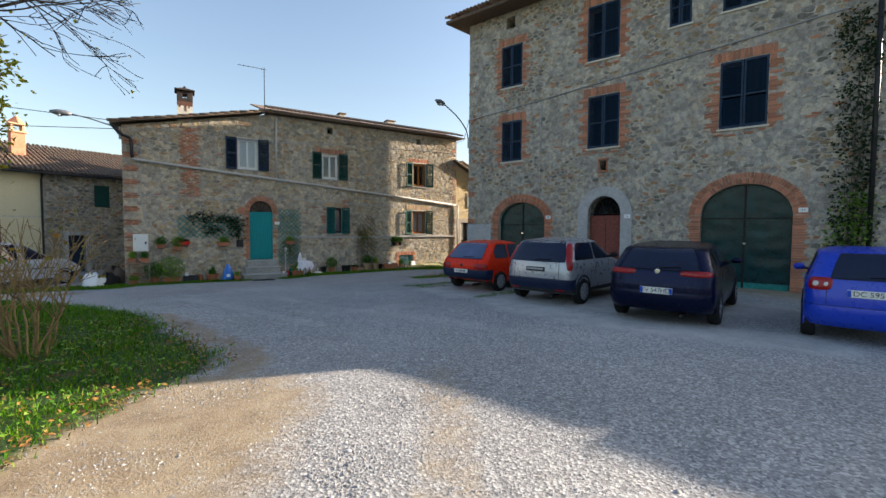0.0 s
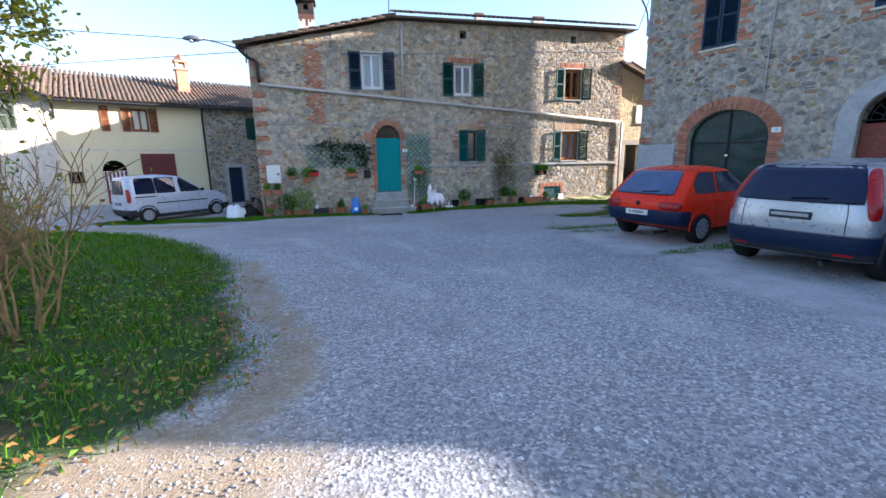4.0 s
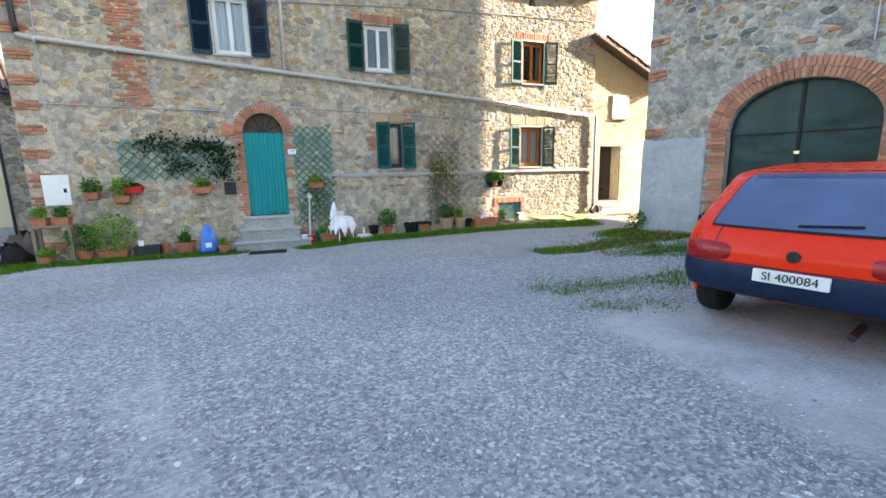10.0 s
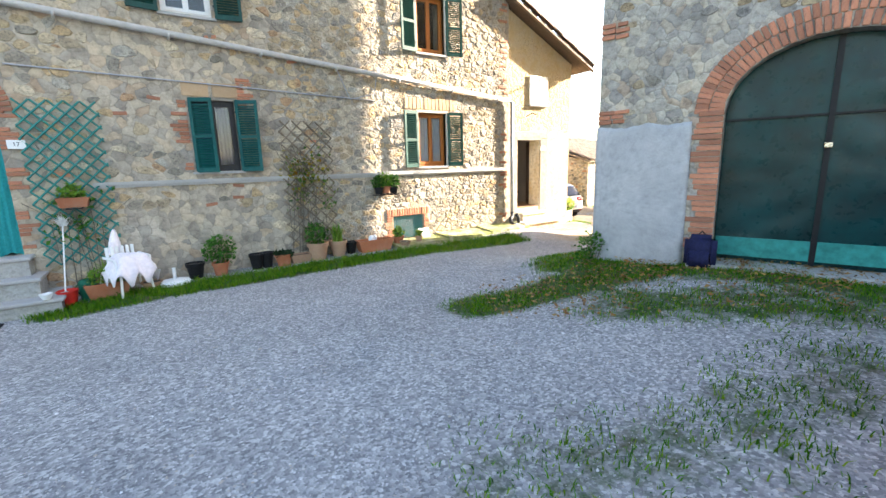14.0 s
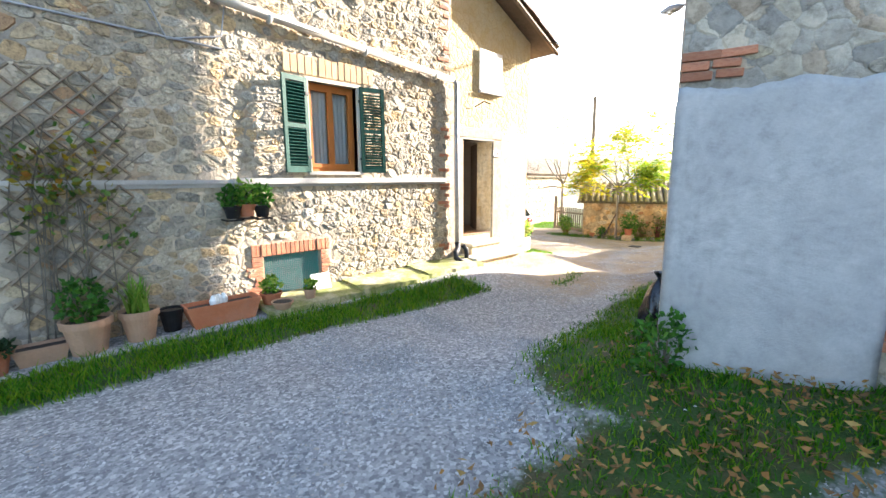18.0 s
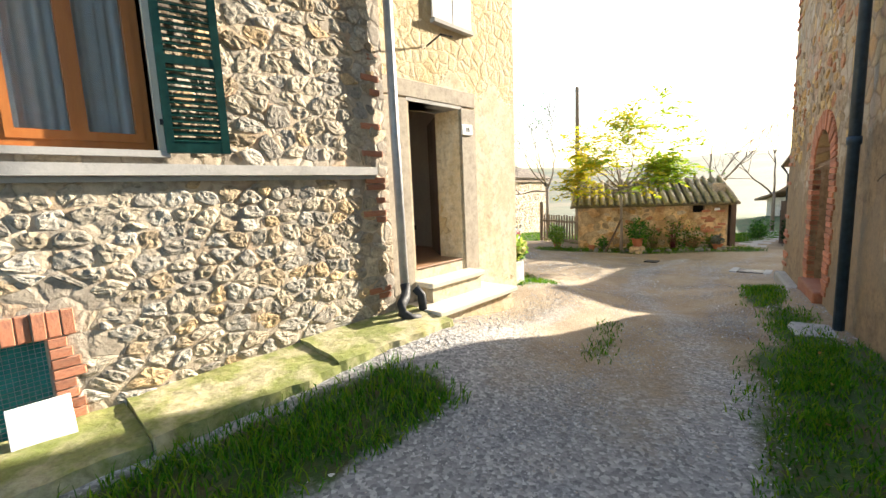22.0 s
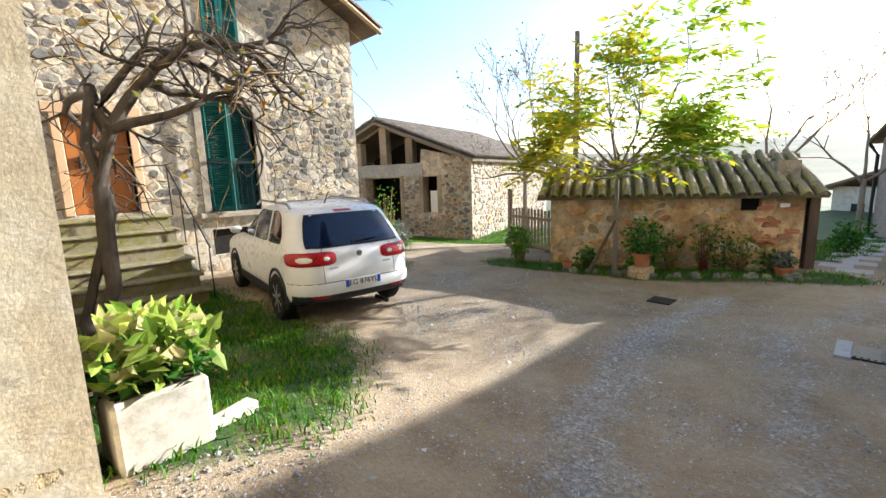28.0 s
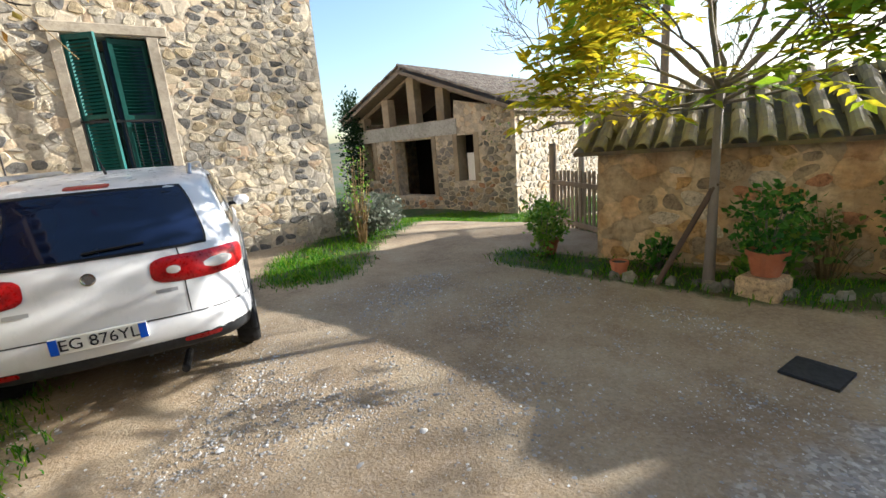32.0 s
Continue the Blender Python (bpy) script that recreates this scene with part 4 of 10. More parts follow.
def seg_d(x, y, pts):
    """Distance to a broken line."""
    d = np.full(np.shape(x), 1e9)
    for (x0, y0), (x1, y1) in zip(pts, pts[1:]):
        t = np.clip(((x - x0) * (x1 - x0) + (y - y0) * (y1 - y0)) / ((x1 - x0) ** 2 + (y1 - y0) ** 2), 0, 1)
        d = np.minimum(d, np.hypot(x - x0 - t * (x1 - x0), y - y0 - t * (y1 - y0)))
    return d


def inside_poly(x, y, poly):
    r = np.zeros(np.shape(x), bool)
    for (x0, y0), (x1, y1) in zip(poly, poly[1:] + poly[:1]):
        if y0 != y1:
            r ^= ((y0 > y) != (y1 > y)) & (x < (x1 - x0) * (y - y0) / (y1 - y0) + x0)
    return r


BANK = [(-30, -20), (-2.6, -2), (-1.2, 3.6), (-0.2, 5.0), (0.5, 5.7), (0.55, 6.3), (-0.1, 8.2), (-0.4, 10.0), (-0.9, 11.0), (-1.8, 12.6), (-3.9, 15.0), (-7, 17.2), (-30, 22)]


def grass_amount(x, y):
    """How grassy the ground is, 0 to 1."""
    d_ = seg_d(x, y, BANK)
    bank = np.clip(0.5 + np.where(inside_poly(x, y, BANK), d_, -d_) / 0.9, 0, 1)
    strip = np.clip(1.3 - np.abs(seg_d(x, y, [(-2, 20.35), (2.4, 20.1)]) / 0.4), 0, 1)
    strip = np.maximum(strip, np.clip(1.35 - seg_d(x, y, [(4.4, 20.1), (9, 19.95), (13.2, 19.75)]) / 0.5, 0, 1))
    strip = np.maximum(strip, 0.9 * np.clip(1.2 - seg_d(x, y, [(-7.5, 21.2), (-2.2, 20.1)]) / 0.9, 0, 1))
    h2 = np.clip(1.5 - seg_d(x, y, [(13.2, 12.2), (11.9, 16.0), (11.6, 16.3), (13.5, 16.75), (16, 17.1)]) / 0.75, 0, 1)
    h2 = np.maximum(h2, np.clip(1.3 - seg_d(x, y, [(9.2, 16.0), (10.4, 15.8), (11.8, 15.0)]) / 0.55, 0, 1))
    h2 = np.maximum(h2, 0.47 * np.clip(1.3 - seg_d(x, y, [(7.4, 13.2), (8.6, 12.7), (10.2, 12.5)]) / 0.9, 0, 1))
    h2 = np.maximum(h2, 0.6 * np.clip(1.3 - seg_d(x, y, [(10.4, 14.6), (11.2, 13.4), (12.2, 12.4)]) / 0.9, 0, 1))
    h2 = np.maximum(h2, 0.5 * np.clip(1.3 - seg_d(x, y, [(7.2, 9.0), (9, 9.2), (11, 9.6)]) / 0.4, 0, 1))
    h2 = np.maximum(h2, 0.45 * np.clip(1.3 - seg_d(x, y, [(6.9, 12.2), (7.6, 11.7)]) / 0.45, 0, 1))
    h2 = np.maximum(h2, 0.75 * np.clip(1.3 - seg_d(x, y, [(16.4, 17.45), (18.0, 17.75)]) / 0.35, 0, 1))
    h2 = np.maximum(h2, np.clip(1.3 - seg_d(x, y, [(18.6, 18.0), (20.4, 18.25)]) / 0.3, 0, 1))
    ln = 0.5 * np.clip(1.2 - seg_d(x, y, [(15.1, 19.0), (16.4, 19.35)]) / 0.25, 0, 1)
    yard = np.clip(1.5 - seg_d(x, y, [(17.7, 22.0), (18.3, 22.8), (18.0, 26.5)]) / 0.95, 0, 1)
    yard = np.maximum(yard, np.clip(1.4 - seg_d(x, y, [(17.3, 21.4), (18.2, 22.0)]) / 0.35, 0, 1))
    yard = np.maximum(yard, np.clip(1.5 - seg_d(x, y, [(21.6, 25.6), (22.4, 26.8), (24.2, 28.6)]) / 0.65, 0, 1))
    yard = np.maximum(yard, np.clip(1.4 - seg_d(x, y, [(24.2, 24.4), (24.9, 22.0), (26.2, 19.2)]) / 0.5, 0, 1))
    yard = np.maximum(yard, inside_poly(x, y, [(23.0, 28.6), (25.3, 28.2), (27.5, 27.5), (60, 27), (60, 60), (22, 60)]) * 1.0)
    yard = np.maximum(yard, inside_poly(x, y, [(25.8, 24.3), (28.0, 19.3), (29.5, 18.8), (60, 16), (60, 27), (27.5, 27)]) * 1.0)
    far = (np.hypot(x - 10, y - 15) > 33) * 1.0
    return np.clip(np.maximum.reduce([bank, strip, h2, ln, yard, far]), 0, 1)


def dirt_amount(x, y):
    d = np.clip(1.5 - seg_d(x, y, [(-4.0, 0.6), (-1.2, 2.4), (0.2, 4.2)]) / 1.25, 0, 1)
    d = np.maximum(d, 0.62 * np.clip(1.3 - seg_d(x, y, [(-0.6, 1.6), (0.6, 2.9), (1.0, 3.9)]) / 0.6, 0, 1))
    d = np.maximum(d, 0.55 * np.clip(1.3 - seg_d(x, y, [(1.2, 1.2), (2.2, 2.6), (2.9, 4.0)]) / 0.5, 0, 1))
    d = np.maximum(d, 0.8 * np.clip(1.4 - seg_d(x, y, [(-6.5, 19.0), (-3.3, 18.4)]) / 0.8, 0, 1))
    d = np.maximum(d, 0.75 * np.clip(1.3 - seg_d(x, y, [(0.2, 4.6), (1.0, 5.7), (0.95, 6.6), (0.3, 8.3), (-0.2, 10.2)]) / 0.4, 0, 1))
    lane = np.clip((x - 12.4) / 3.4, 0, 1) * np.clip((60 - x) / 5, 0, 1)
    strip = seg_d(x, y, [(12.0, 17.0), (14.5, 17.75), (17.2, 18.75), (19.6, 20.2), (22.0, 20.6), (24.0, 20.3)])
    strip2 = seg_d(x, y, [(17.0, 18.1), (19.6, 18.9), (22.5, 19.4), (26.0, 18.3)])
    loose = np.maximum(np.clip(1.15 - strip / 0.42, 0, 1), 0.8 * np.clip(1.1 - strip2 / 0.38, 0, 1))
    verge = np.clip(1.2 - seg_d(x, y, [(12.0, 19.6), (14.4, 19.9), (16.6, 20.1)]) / 0.4, 0, 1)
    return np.clip(np.maximum(d, lane * (0.98 - 0.5 * loose - 0.4 * verge)), 0, 1)


def packed_amount(x, y):
    """Pale trodden earth, bare of gravel, where the cars stand and along the wheel tracks."""
    d = np.clip(1.4 - seg_d(x, y, [(7.3, 11.2), (7.5, 10.2), (7.2, 9.7), (9.5, 10.8)]) / 0.85, 0, 1)
    d = np.maximum(d, 0.92 * np.clip(1.35 - seg_d(x, y, [(7.6, 8.4), (7.0, 6.9), (7.4, 4.6), (8.8, 2.2)]) / 1.0, 0, 1))
    d = np.maximum(d, 0.9 * np.clip(1.4 - seg_d(x, y, [(9.0, 6.0), (12.0, 4.0)]) / 1.2, 0, 1))
    d = np.maximum(d, 0.6 * np.clip(1.2 - seg_d(x, y, [(2.4, 12.2), (3.6, 9.0), (4.6, 6.4), (5.6, 4.2)]) / 0.5, 0, 1))
    return np.maximum(d, 0.6 * np.clip(1.2 - seg_d(x, y, [(0.2, 13.4), (1.6, 9.8), (2.8, 6.6)]) / 0.45, 0, 1))


m, n, l, b = mat("ground", 0.92)
v = coords(n, l, world_space=True)
at1, at2, at3 = n.new("ShaderNodeAttribute"), n.new("ShaderNodeAttribute"), n.new("ShaderNodeAttribute")
at1.attribute_name, at2.attribute_name, at3.attribute_name = "grassy", "dirty", "packed"
vor = n.new("ShaderNodeTexVoronoi")
vor.inputs["Scale"].default_value = 42
l.new(v, vor.inputs["Vector"])
sepc = n.new("ShaderNodeSeparateColor")
l.new(vor.outputs["Color"], sepc.inputs[0])
pebble = ramp(n, l, sepc.outputs[0], [(0.0, (0.18, 0.18, 0.18)), (0.4, (0.3, 0.295, 0.29)), (0.75, (0.395, 0.385, 0.375)), (1.0, (0.58, 0.57, 0.55))])
big = tex(n, l, v, 0.35, 5)
pebble = mix(n, l, 0.8, pebble, ramp(n, l, big, [(0.3, (0.72, 0.72, 0.72)), (0.7, (1.15, 1.14, 1.12))]), "MULTIPLY")
fine = tex(n, l, v, 60, 5)
earth = ramp(n, l, tex(n, l, v, 1.3, 8, 0.7), [(0.3, (0.19, 0.125, 0.06)), (0.5, (0.33, 0.24, 0.135)), (0.7, (0.43, 0.345, 0.22))])
earth = mix(n, l, 0.5, earth, ramp(n, l, fine, [(0.3, (0.55, 0.55, 0.55)), (0.7, (1.2, 1.2, 1.2))]), "MULTIPLY")
turf = ramp(n, l, tex(n, l, v, 2.2, 6), [(0.3, (0.022, 0.055, 0.006)), (0.5, (0.04, 0.085, 0.01)), (0.62, (0.085, 0.075, 0.026)), (0.76, (0.14, 0.1, 0.05))])
turf = mix(n, l, 0.5, turf, ramp(n, l, fine, [(0.3, (0.4, 0.4, 0.4)), (0.7, (1.2, 1.2, 1.2))]), "MULTIPLY")
edge = tex(n, l, v, 3.5, 8, 0.75)


def half(sock):
    k = n.new("ShaderNodeMath")
    k.operation = "MULTIPLY"
    k.inputs[1].default_value = 0.5
    l.new(sock, k.inputs[0])
    return k.outputs[0]


def zone(att, soft):
    add = n.new("ShaderNodeMath")
    add.operation = "ADD"
    l.new(att.outputs["Fac"], add.inputs[0])
    l.new(edge, add.inputs[1])
    return ramp(n, l, half(add.outputs[0]), [(0.44, (0, 0, 0)), (0.44 + soft, (1, 1, 1))])


far_d = n.new("ShaderNodeVectorMath")
far_d.operation = "LENGTH"
l.new(v, far_d.inputs[0])
zd = zone(at2, 0.2)
keep = n.new("ShaderNodeMath")
keep.operation = "MULTIPLY"
keep.inputs[1].default_value = 0.85
l.new(zd, keep.inputs[0])
c = mix(n, l, keep.outputs[0], pebble, earth)
pale = ramp(n, l, tex(n, l, v, 2.1, 8, 0.7), [(0.3, (0.34, 0.32, 0.295)), (0.55, (0.5, 0.48, 0.45)), (0.75, (0.57, 0.55, 0.52))])
pale = mix(n, l, 0.25, pale, pebble)
c = mix(n, l, zone(at3, 0.2), c, pale)
c = mix(n, l, zone(at1, 0.12), c, turf)
wood = ramp(n, l, tex(n, l, v, 0.012, 8, 0.7), [(0.35, (0.05, 0.065, 0.04)), (0.5, (0.09, 0.1, 0.05)), (0.62, (0.16, 0.13, 0.07)), (0.75, (0.07, 0.085, 0.06))])
c = mix(n, l, ramp(n, l, half(half(half(half(half(half(half(far_d.outputs["Value"]))))))), [(0.6, (0, 0, 0)), (1.0, (1, 1, 1))]), c, wood)
l.new(c, b.inputs["Base Color"])
hsum = mix(n, l, mix(n, l, zd, (0.45, 0.45, 0.45), (0.92, 0.92, 0.92)), vor.outputs["Distance"], fine)
bump(n, l, b, hsum, 0.8, 0.012)
M["ground"] = m
gi = np.arange(nx * ny).reshape(nx, ny)
quads = np.stack([gi[:-1, :-1], gi[1:, :-1], gi[1:, 1:], gi[:-1, 1:]], -1).reshape(-1, 4)
gzz = gzz + np.where(np.hypot(gxx - 10, gyy - 15) < 34, 0.012 * nse(gxx, gyy, 1.4), 0)
ground = raw("ground", np.stack([gxx, gyy, gzz], -1).reshape(-1, 3).tolist(), quads.tolist(), M["ground"], smooth=True)
tagged(ground, "grey gravel yard and sandy lane with grassy verges", "ground", kind="structure")
for key, f in (("grassy", grass_amount), ("dirty", dirt_amount), ("packed", packed_amount)):
    at = ground.data.attributes.new(key, "FLOAT", "POINT")
    at.data.foreach_set("value", f(gxx, gyy).ravel().astype(np.float32))

# ---- the long stone farmhouse ----
R = random.Random(5)
farm = thing("house", H1F, "long two-storey grey stone farmhouse with green shutters and slanting drainpipe", "house")
op = {"w1": rect_loop(2.4, 3.22, 3.66, 5.05), "w2": rect_loop(6.24, 7.04, 3.47, 4.72), "w3": rect_loop(11.38, 12.18, 3.39, 4.68), "w4": rect_loop(6.46, 7.24, 0.72, 2.03), "w5": rect_loop(11.34, 12.16, 0.7, 2.0),
      "door": arch_loop(2.85, 3.87, -0.52, 1.7, 2.24), "cellar": rect_loop(10.53, 11.4, -1.16, -0.5), "v1": rect_loop(6.52, 6.8, 5.75, 6.05), "v2": rect_loop(11.6, 11.86, 5.75, 6.05)}
OUT1 = [(-1.85, -1.9), (14.32, -1.9), (14.32, 6.3), (3.75, 6.3), (-1.85, 5.1)]
wall = slab("wall", OUT1, list(op.values()), 0.5, M["mortar"], farm, "grey-brown rubble stone wall in lime mortar")
part("side_wall", boxes((-1.85, -1.35, -9, -0.5, -1.9, 5.1), (13.82, 14.32, -9, -0.5, -1.9, 6.3), (-1.85, 14.32, -9.4, -9, -1.9, 6.3)), M["mortar"], farm)
# near-black fillers behind windows and vents stand in for unlit rooms
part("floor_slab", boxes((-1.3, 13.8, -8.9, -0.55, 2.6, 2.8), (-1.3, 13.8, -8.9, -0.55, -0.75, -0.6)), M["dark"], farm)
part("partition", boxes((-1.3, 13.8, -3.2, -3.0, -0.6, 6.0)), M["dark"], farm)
for u in (6.66, 11.73):
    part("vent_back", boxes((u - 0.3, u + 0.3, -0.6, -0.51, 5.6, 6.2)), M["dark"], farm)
top1 = lambda u: 6.25 if u > 3.75 else 5.05 + (u + 1.85) * 1.2 / 5.6
clear1 = away(list(op.values()), 0.02)
rim = away([rect_loop(2.6, 4.1, -0.6, 2.5), rect_loop(10.3, 11.6, -0.55, -0.3), rect_loop(-1.4, -1.0, -0.1, 0.75)])
def ins1(u, z, w, h):
    return -1.8 < u - w / 2 and u + w / 2 < 14.28 and z + h / 2 < top1(u) and clear1(u, z, w, h) and rim(u, z, w, h) and abs(z - 0.56) > 0.05 + h * 0.3
left_rows = rubble((-1.8, 8.6, -1.5, 6.3), (0.24, 0.145), ins1, R, 0.014, keep=0.62, blotch=0.5)
right_rows = rubble((8.6, 14.3, -1.5, 6.3), (0.18, 0.12), ins1, R, 0.016)
lay_stones("stone", wall, left_rows, (0.004, 0.02), M["stone_warm"], M["stone_warm_o"], R, lambda u, z: 5.8 < u < 8.6 and z < 2.2, count=130)
lay_stones("stone", wall, right_rows, (0.004, 0.018), M["stone_rubble"], M["stone_rubble_o"], R, lambda u, z: 11.3 < u < 14.2 and z < 0.7, count=300, rugged=True)
ledge = part("ledge", boxes((4.9, 10.2, -0.02, 0.07, 0.53, 0.58), (10.2, 14.1, -0.02, 0.09, 0.52, 0.6), (4.9, 14.1, -0.02, 0.04, 0.48, 0.53)), M["step_stone"], farm, "thin grey stone string course")
# windows
for k, fm, cur in (("w1", "white_paint", "curtain"), ("w2", "white_paint", None), ("w3", "wood_orange", None), ("w4", "dark_metal", "lace_lilac"), ("w5", "wood_orange", "curtain")):
    (a, c0), (b_, _), (_, d0), _ = op[k]
    wn_ = casement(farm, a, b_, c0, d0, M[fm], M[cur] if cur else None)
    part("window_sill", boxes((a - 0.06, b_ + 0.06, -0.3, 0.06, c0 - 0.05, c0 - 0.004)), M["step_stone"], wn_)
    if k in ("w1", "w3", "w5"):
        part("surround", boxes((a - 0.05, a, -0.16, 0.03, c0, d0), (b_, b_ + 0.05, -0.16, 0.03, c0, d0), (a - 0.05, b_ + 0.05, -0.16, 0.03, d0, d0 + 0.05)), M["travertine"], wn_)
shut_pair(farm, 2.36, 3.26, 3.66, 5.05, M["blue_shutter"], 0.46, 172, 10)
shut_pair(farm, 6.2, 7.08, 3.47, 4.76, M["green_dark"], 0.46, 172, 8)
shut_pair(farm, 11.34, 12.22, 3.39, 4.68, M["green_dark"], 0.43, 170, 10)
shut_pair(farm, 6.46, 7.24, 0.72, 2.03, M["teal"], 0.4, 24, 22, v=0.03)
shut_pair(farm, 11.3, 12.2, 0.7, 2.0, M["green_dark"], 0.42, 168, 10)
for a, b_, z in ((5.95, 7.35, 4.76), (11.05, 12.4, 4.72)):
    brick_lintel(wall, a, b_, z, 0.22, R)
for a, b_, z in ((10.98, 12.5, 2.07), (6.35, 7.35, 2.08)):
    brick_lintel(wall, a, b_, z, 0.27, R, M["brick_pale"], wide=0.11 if a > 7 else 0.5)
brick_jamb(wall, 6.42, -1, 0.75, 2.05, R, keep=0.7)
brick_jamb(wall, 7.3, 1, 1.9, 2.4, R, keep=0.6)
brick_jamb(wall, 2.3, -1, 3.7, 5.1, R, keep=0.5)
brick_jamb(wall, 14.25, -1, 2.6, 5.8, R, keep=0.35)
brick_jamb(wall, 14.25, -1, -0.9, 1.9, R, keep=0.25)
for k in range(11):      # bands of brick in the corner of stone
    for i in range(3):
        for q in range(2):
            brick(wall, -1.72 + q * 0.24 + 0.06 * (i % 2), -0.015, -1.1 + k * 0.55 + i * 0.075, 0.22, 0.1, 0.062, R.uniform(-0.02, 0.02))
for i in range(42):      # the old brick stripe up the wall
    for k in range(3):
        if R.random() < 0.8:
            brick(wall, 0.45 + (k - 1) * 0.23 + 0.1 * (i % 2) + R.uniform(-0.04, 0.04), -0.02, 2.3 + 0.072 * i, 0.2 * R.uniform(0.8, 1.05), 0.1, 0.06, R.uniform(-0.04, 0.04))
for i in range(22):
    u, z = R.uniform(-1.7, 9.0), R.uniform(0.0, 5.0)
    if clear1(u, z, 0.3, 0.2):
        brick(wall, u, -0.015, z, 0.2, 0.06, 0.06, R.uniform(-0.2, 0.2))
# front door with its brick arch, curtain and steps
brick_arch(wall, 2.85, 3.87, 1.7, 2.24, 0.24, R, 1, wide=0.07)
brick_jamb(wall, 2.85, -1, -0.5, 1.7, R, h=0.068)
brick_jamb(wall, 3.87, 1, -0.5, 1.7, R, h=0.068, keep=0.6)
lathe_bm = lathe(bmesh.new(), [(0.0, -0.03), (0.16, -0.03), (0.16, 0.03), (0.02, 0.03)], 16)
disc = part("millstone", lathe_bm, M["brick"], wall)
disc.matrix_basis = Matrix.Translation((2.5, 0.03, 1.78)) @ Matrix.Rotation(radians(90), 4, "X")
fan_bm = bmesh.new()
for i in range(7):
    a = math.pi * i / 6
    tube(fan_bm, [(3.36, -0.2, 1.72), (3.36 + 0.49 * math.cos(a), -0.2, 1.72 + 0.49 * math.sin(a))], 0.012, 6)
box(fan_bm, 2.85, 3.87, -0.24, -0.16, 1.68, 1.74)
fan = part("fanlight", fan_bm, M["dark_metal"], farm, "fan of thin iron bars over the door")
raw("pane", [(2.86, -0.21, 1.72), (3.86, -0.21, 1.72)] + [(3.36 + 0.5 * math.cos(math.pi * i / 10), -0.21, 1.72 + 0.52 * math.sin(math.pi * i / 10)) for i in range(11)], [tuple(range(13))], M["wood_dark"], fan)
part("door_leaf", boxes((2.86, 3.86, -0.34, -0.28, -0.5, 1.7)), M["wood_dark"], farm)
vs = []
for i in range(81):
    for z in (-0.5, 0.3, 1.1, 1.72):
        q = 1 - 0.08 * (1.72 - z) / 2.14 * 0
        vs.append((2.84 + 1.05 * i / 80 + 0.01 * math.sin(z * 3), -0.06 + 0.02 * math.sin(i * 0.9) * (1.3 - 0.3 * z) + 0.012 * math.sin(i * 2.3 + z), z + (0.02 * math.sin(i * 0.3) if z < 0 else 0)))
cur = raw("curtain_door", vs, [(4 * i + j, 4 * i + 4 + j, 4 * i + 5 + j, 4 * i + 1 + j) for i in range(80) for j in range(3)], M["teal_cloth"], None, smooth=True)
cur.matrix_basis = H1F
tagged(cur, "teal cloth curtain hung over the front door", "door curtain")
step = thing("doorstep", H1F, "three grey stone steps before the front door", "steps")
for i, (a, b_, d_, z) in enumerate(((2.66, 4.0, 0.36, -0.52), (2.58, 4.12, 0.62, -0.82), (2.45, 4.38, 0.9, -1.12))):
    part("tread", boxes((a, b_, 0.0 if i == 0 else 0.0, d_, z - 0.055, z), bevel=0.012), M["step_stone"], step)
    part("riser", boxes((a + 0.04, b_ - 0.04, 0.0, d_ - 0.04, z - 0.33 - (0.15 if i == 2 else 0), z - 0.055)), M["concrete"], step)
mat_ob = part("doormat", boxes((2.8, 3.7, 0.98, 1.4, -1.4, -1.345), bevel=0.008), M["rubber"])
mat_ob.matrix_basis = H1F
tagged(mat_ob, "dark rubber doormat on the ground before the steps", "doormat")
# cellar window
part("cellar_screen", boxes((10.53, 11.4, -0.12, -0.06, -1.18, -0.5)), M["trellis_green"], farm, "weathered green mesh screen")
gb = bmesh.new()
for i in range(29):
    box(gb, 10.54 + i * 0.03, 10.5425 + i * 0.03, -0.06, -0.054, -1.16, -0.5)
for i in range(22):
    box(gb, 10.53, 11.4, -0.06, -0.054, -1.16 + i * 0.03, -1.1575 + i * 0.03)
part("mesh_grid", gb, M["grey_metal"], farm)
brick_lintel(wall, 10.36, 11.56, -0.5, 0.18, R, wide=0.07)
brick_jamb(wall, 10.52, -1, -1.2, -0.5, R)
brick_jamb(wall, 11.41, 1, -1.2, -0.5, R, short=0.1, long_=0.16)
# drainpipes
bm = bmesh.new()
tube(bm, [(-1.5, 0.1, 3.8), (-1.42, 0.1, 3.74), (-1.3, 0.1, 3.72), (4.5, 0.1, 3.24), (9.5, 0.1, 2.82), (14.25, 0.1, 2.42)], 0.055, 10)
for i in range(11):
    u = -1.2 + i * 1.5
    tube(bm, [(u - 0.02, 0.1, 3.72 - 0.0827 * (u + 1.75)), (u + 0.02, 0.1, 3.72 - 0.0827 * (u + 1.79))], 0.068, 10)
part("drainpipe", bm, M["pipe_white"], farm, "pale metal drainpipe slanting across the facade", smooth=True)
bm = bmesh.new()
tube(bm, [(4.06, 0.08, 6.2), (4.04, 0.08, 3.35)], 0.045, 8)
part("downpipe", bm, M["pipe_white"], farm, smooth=True)
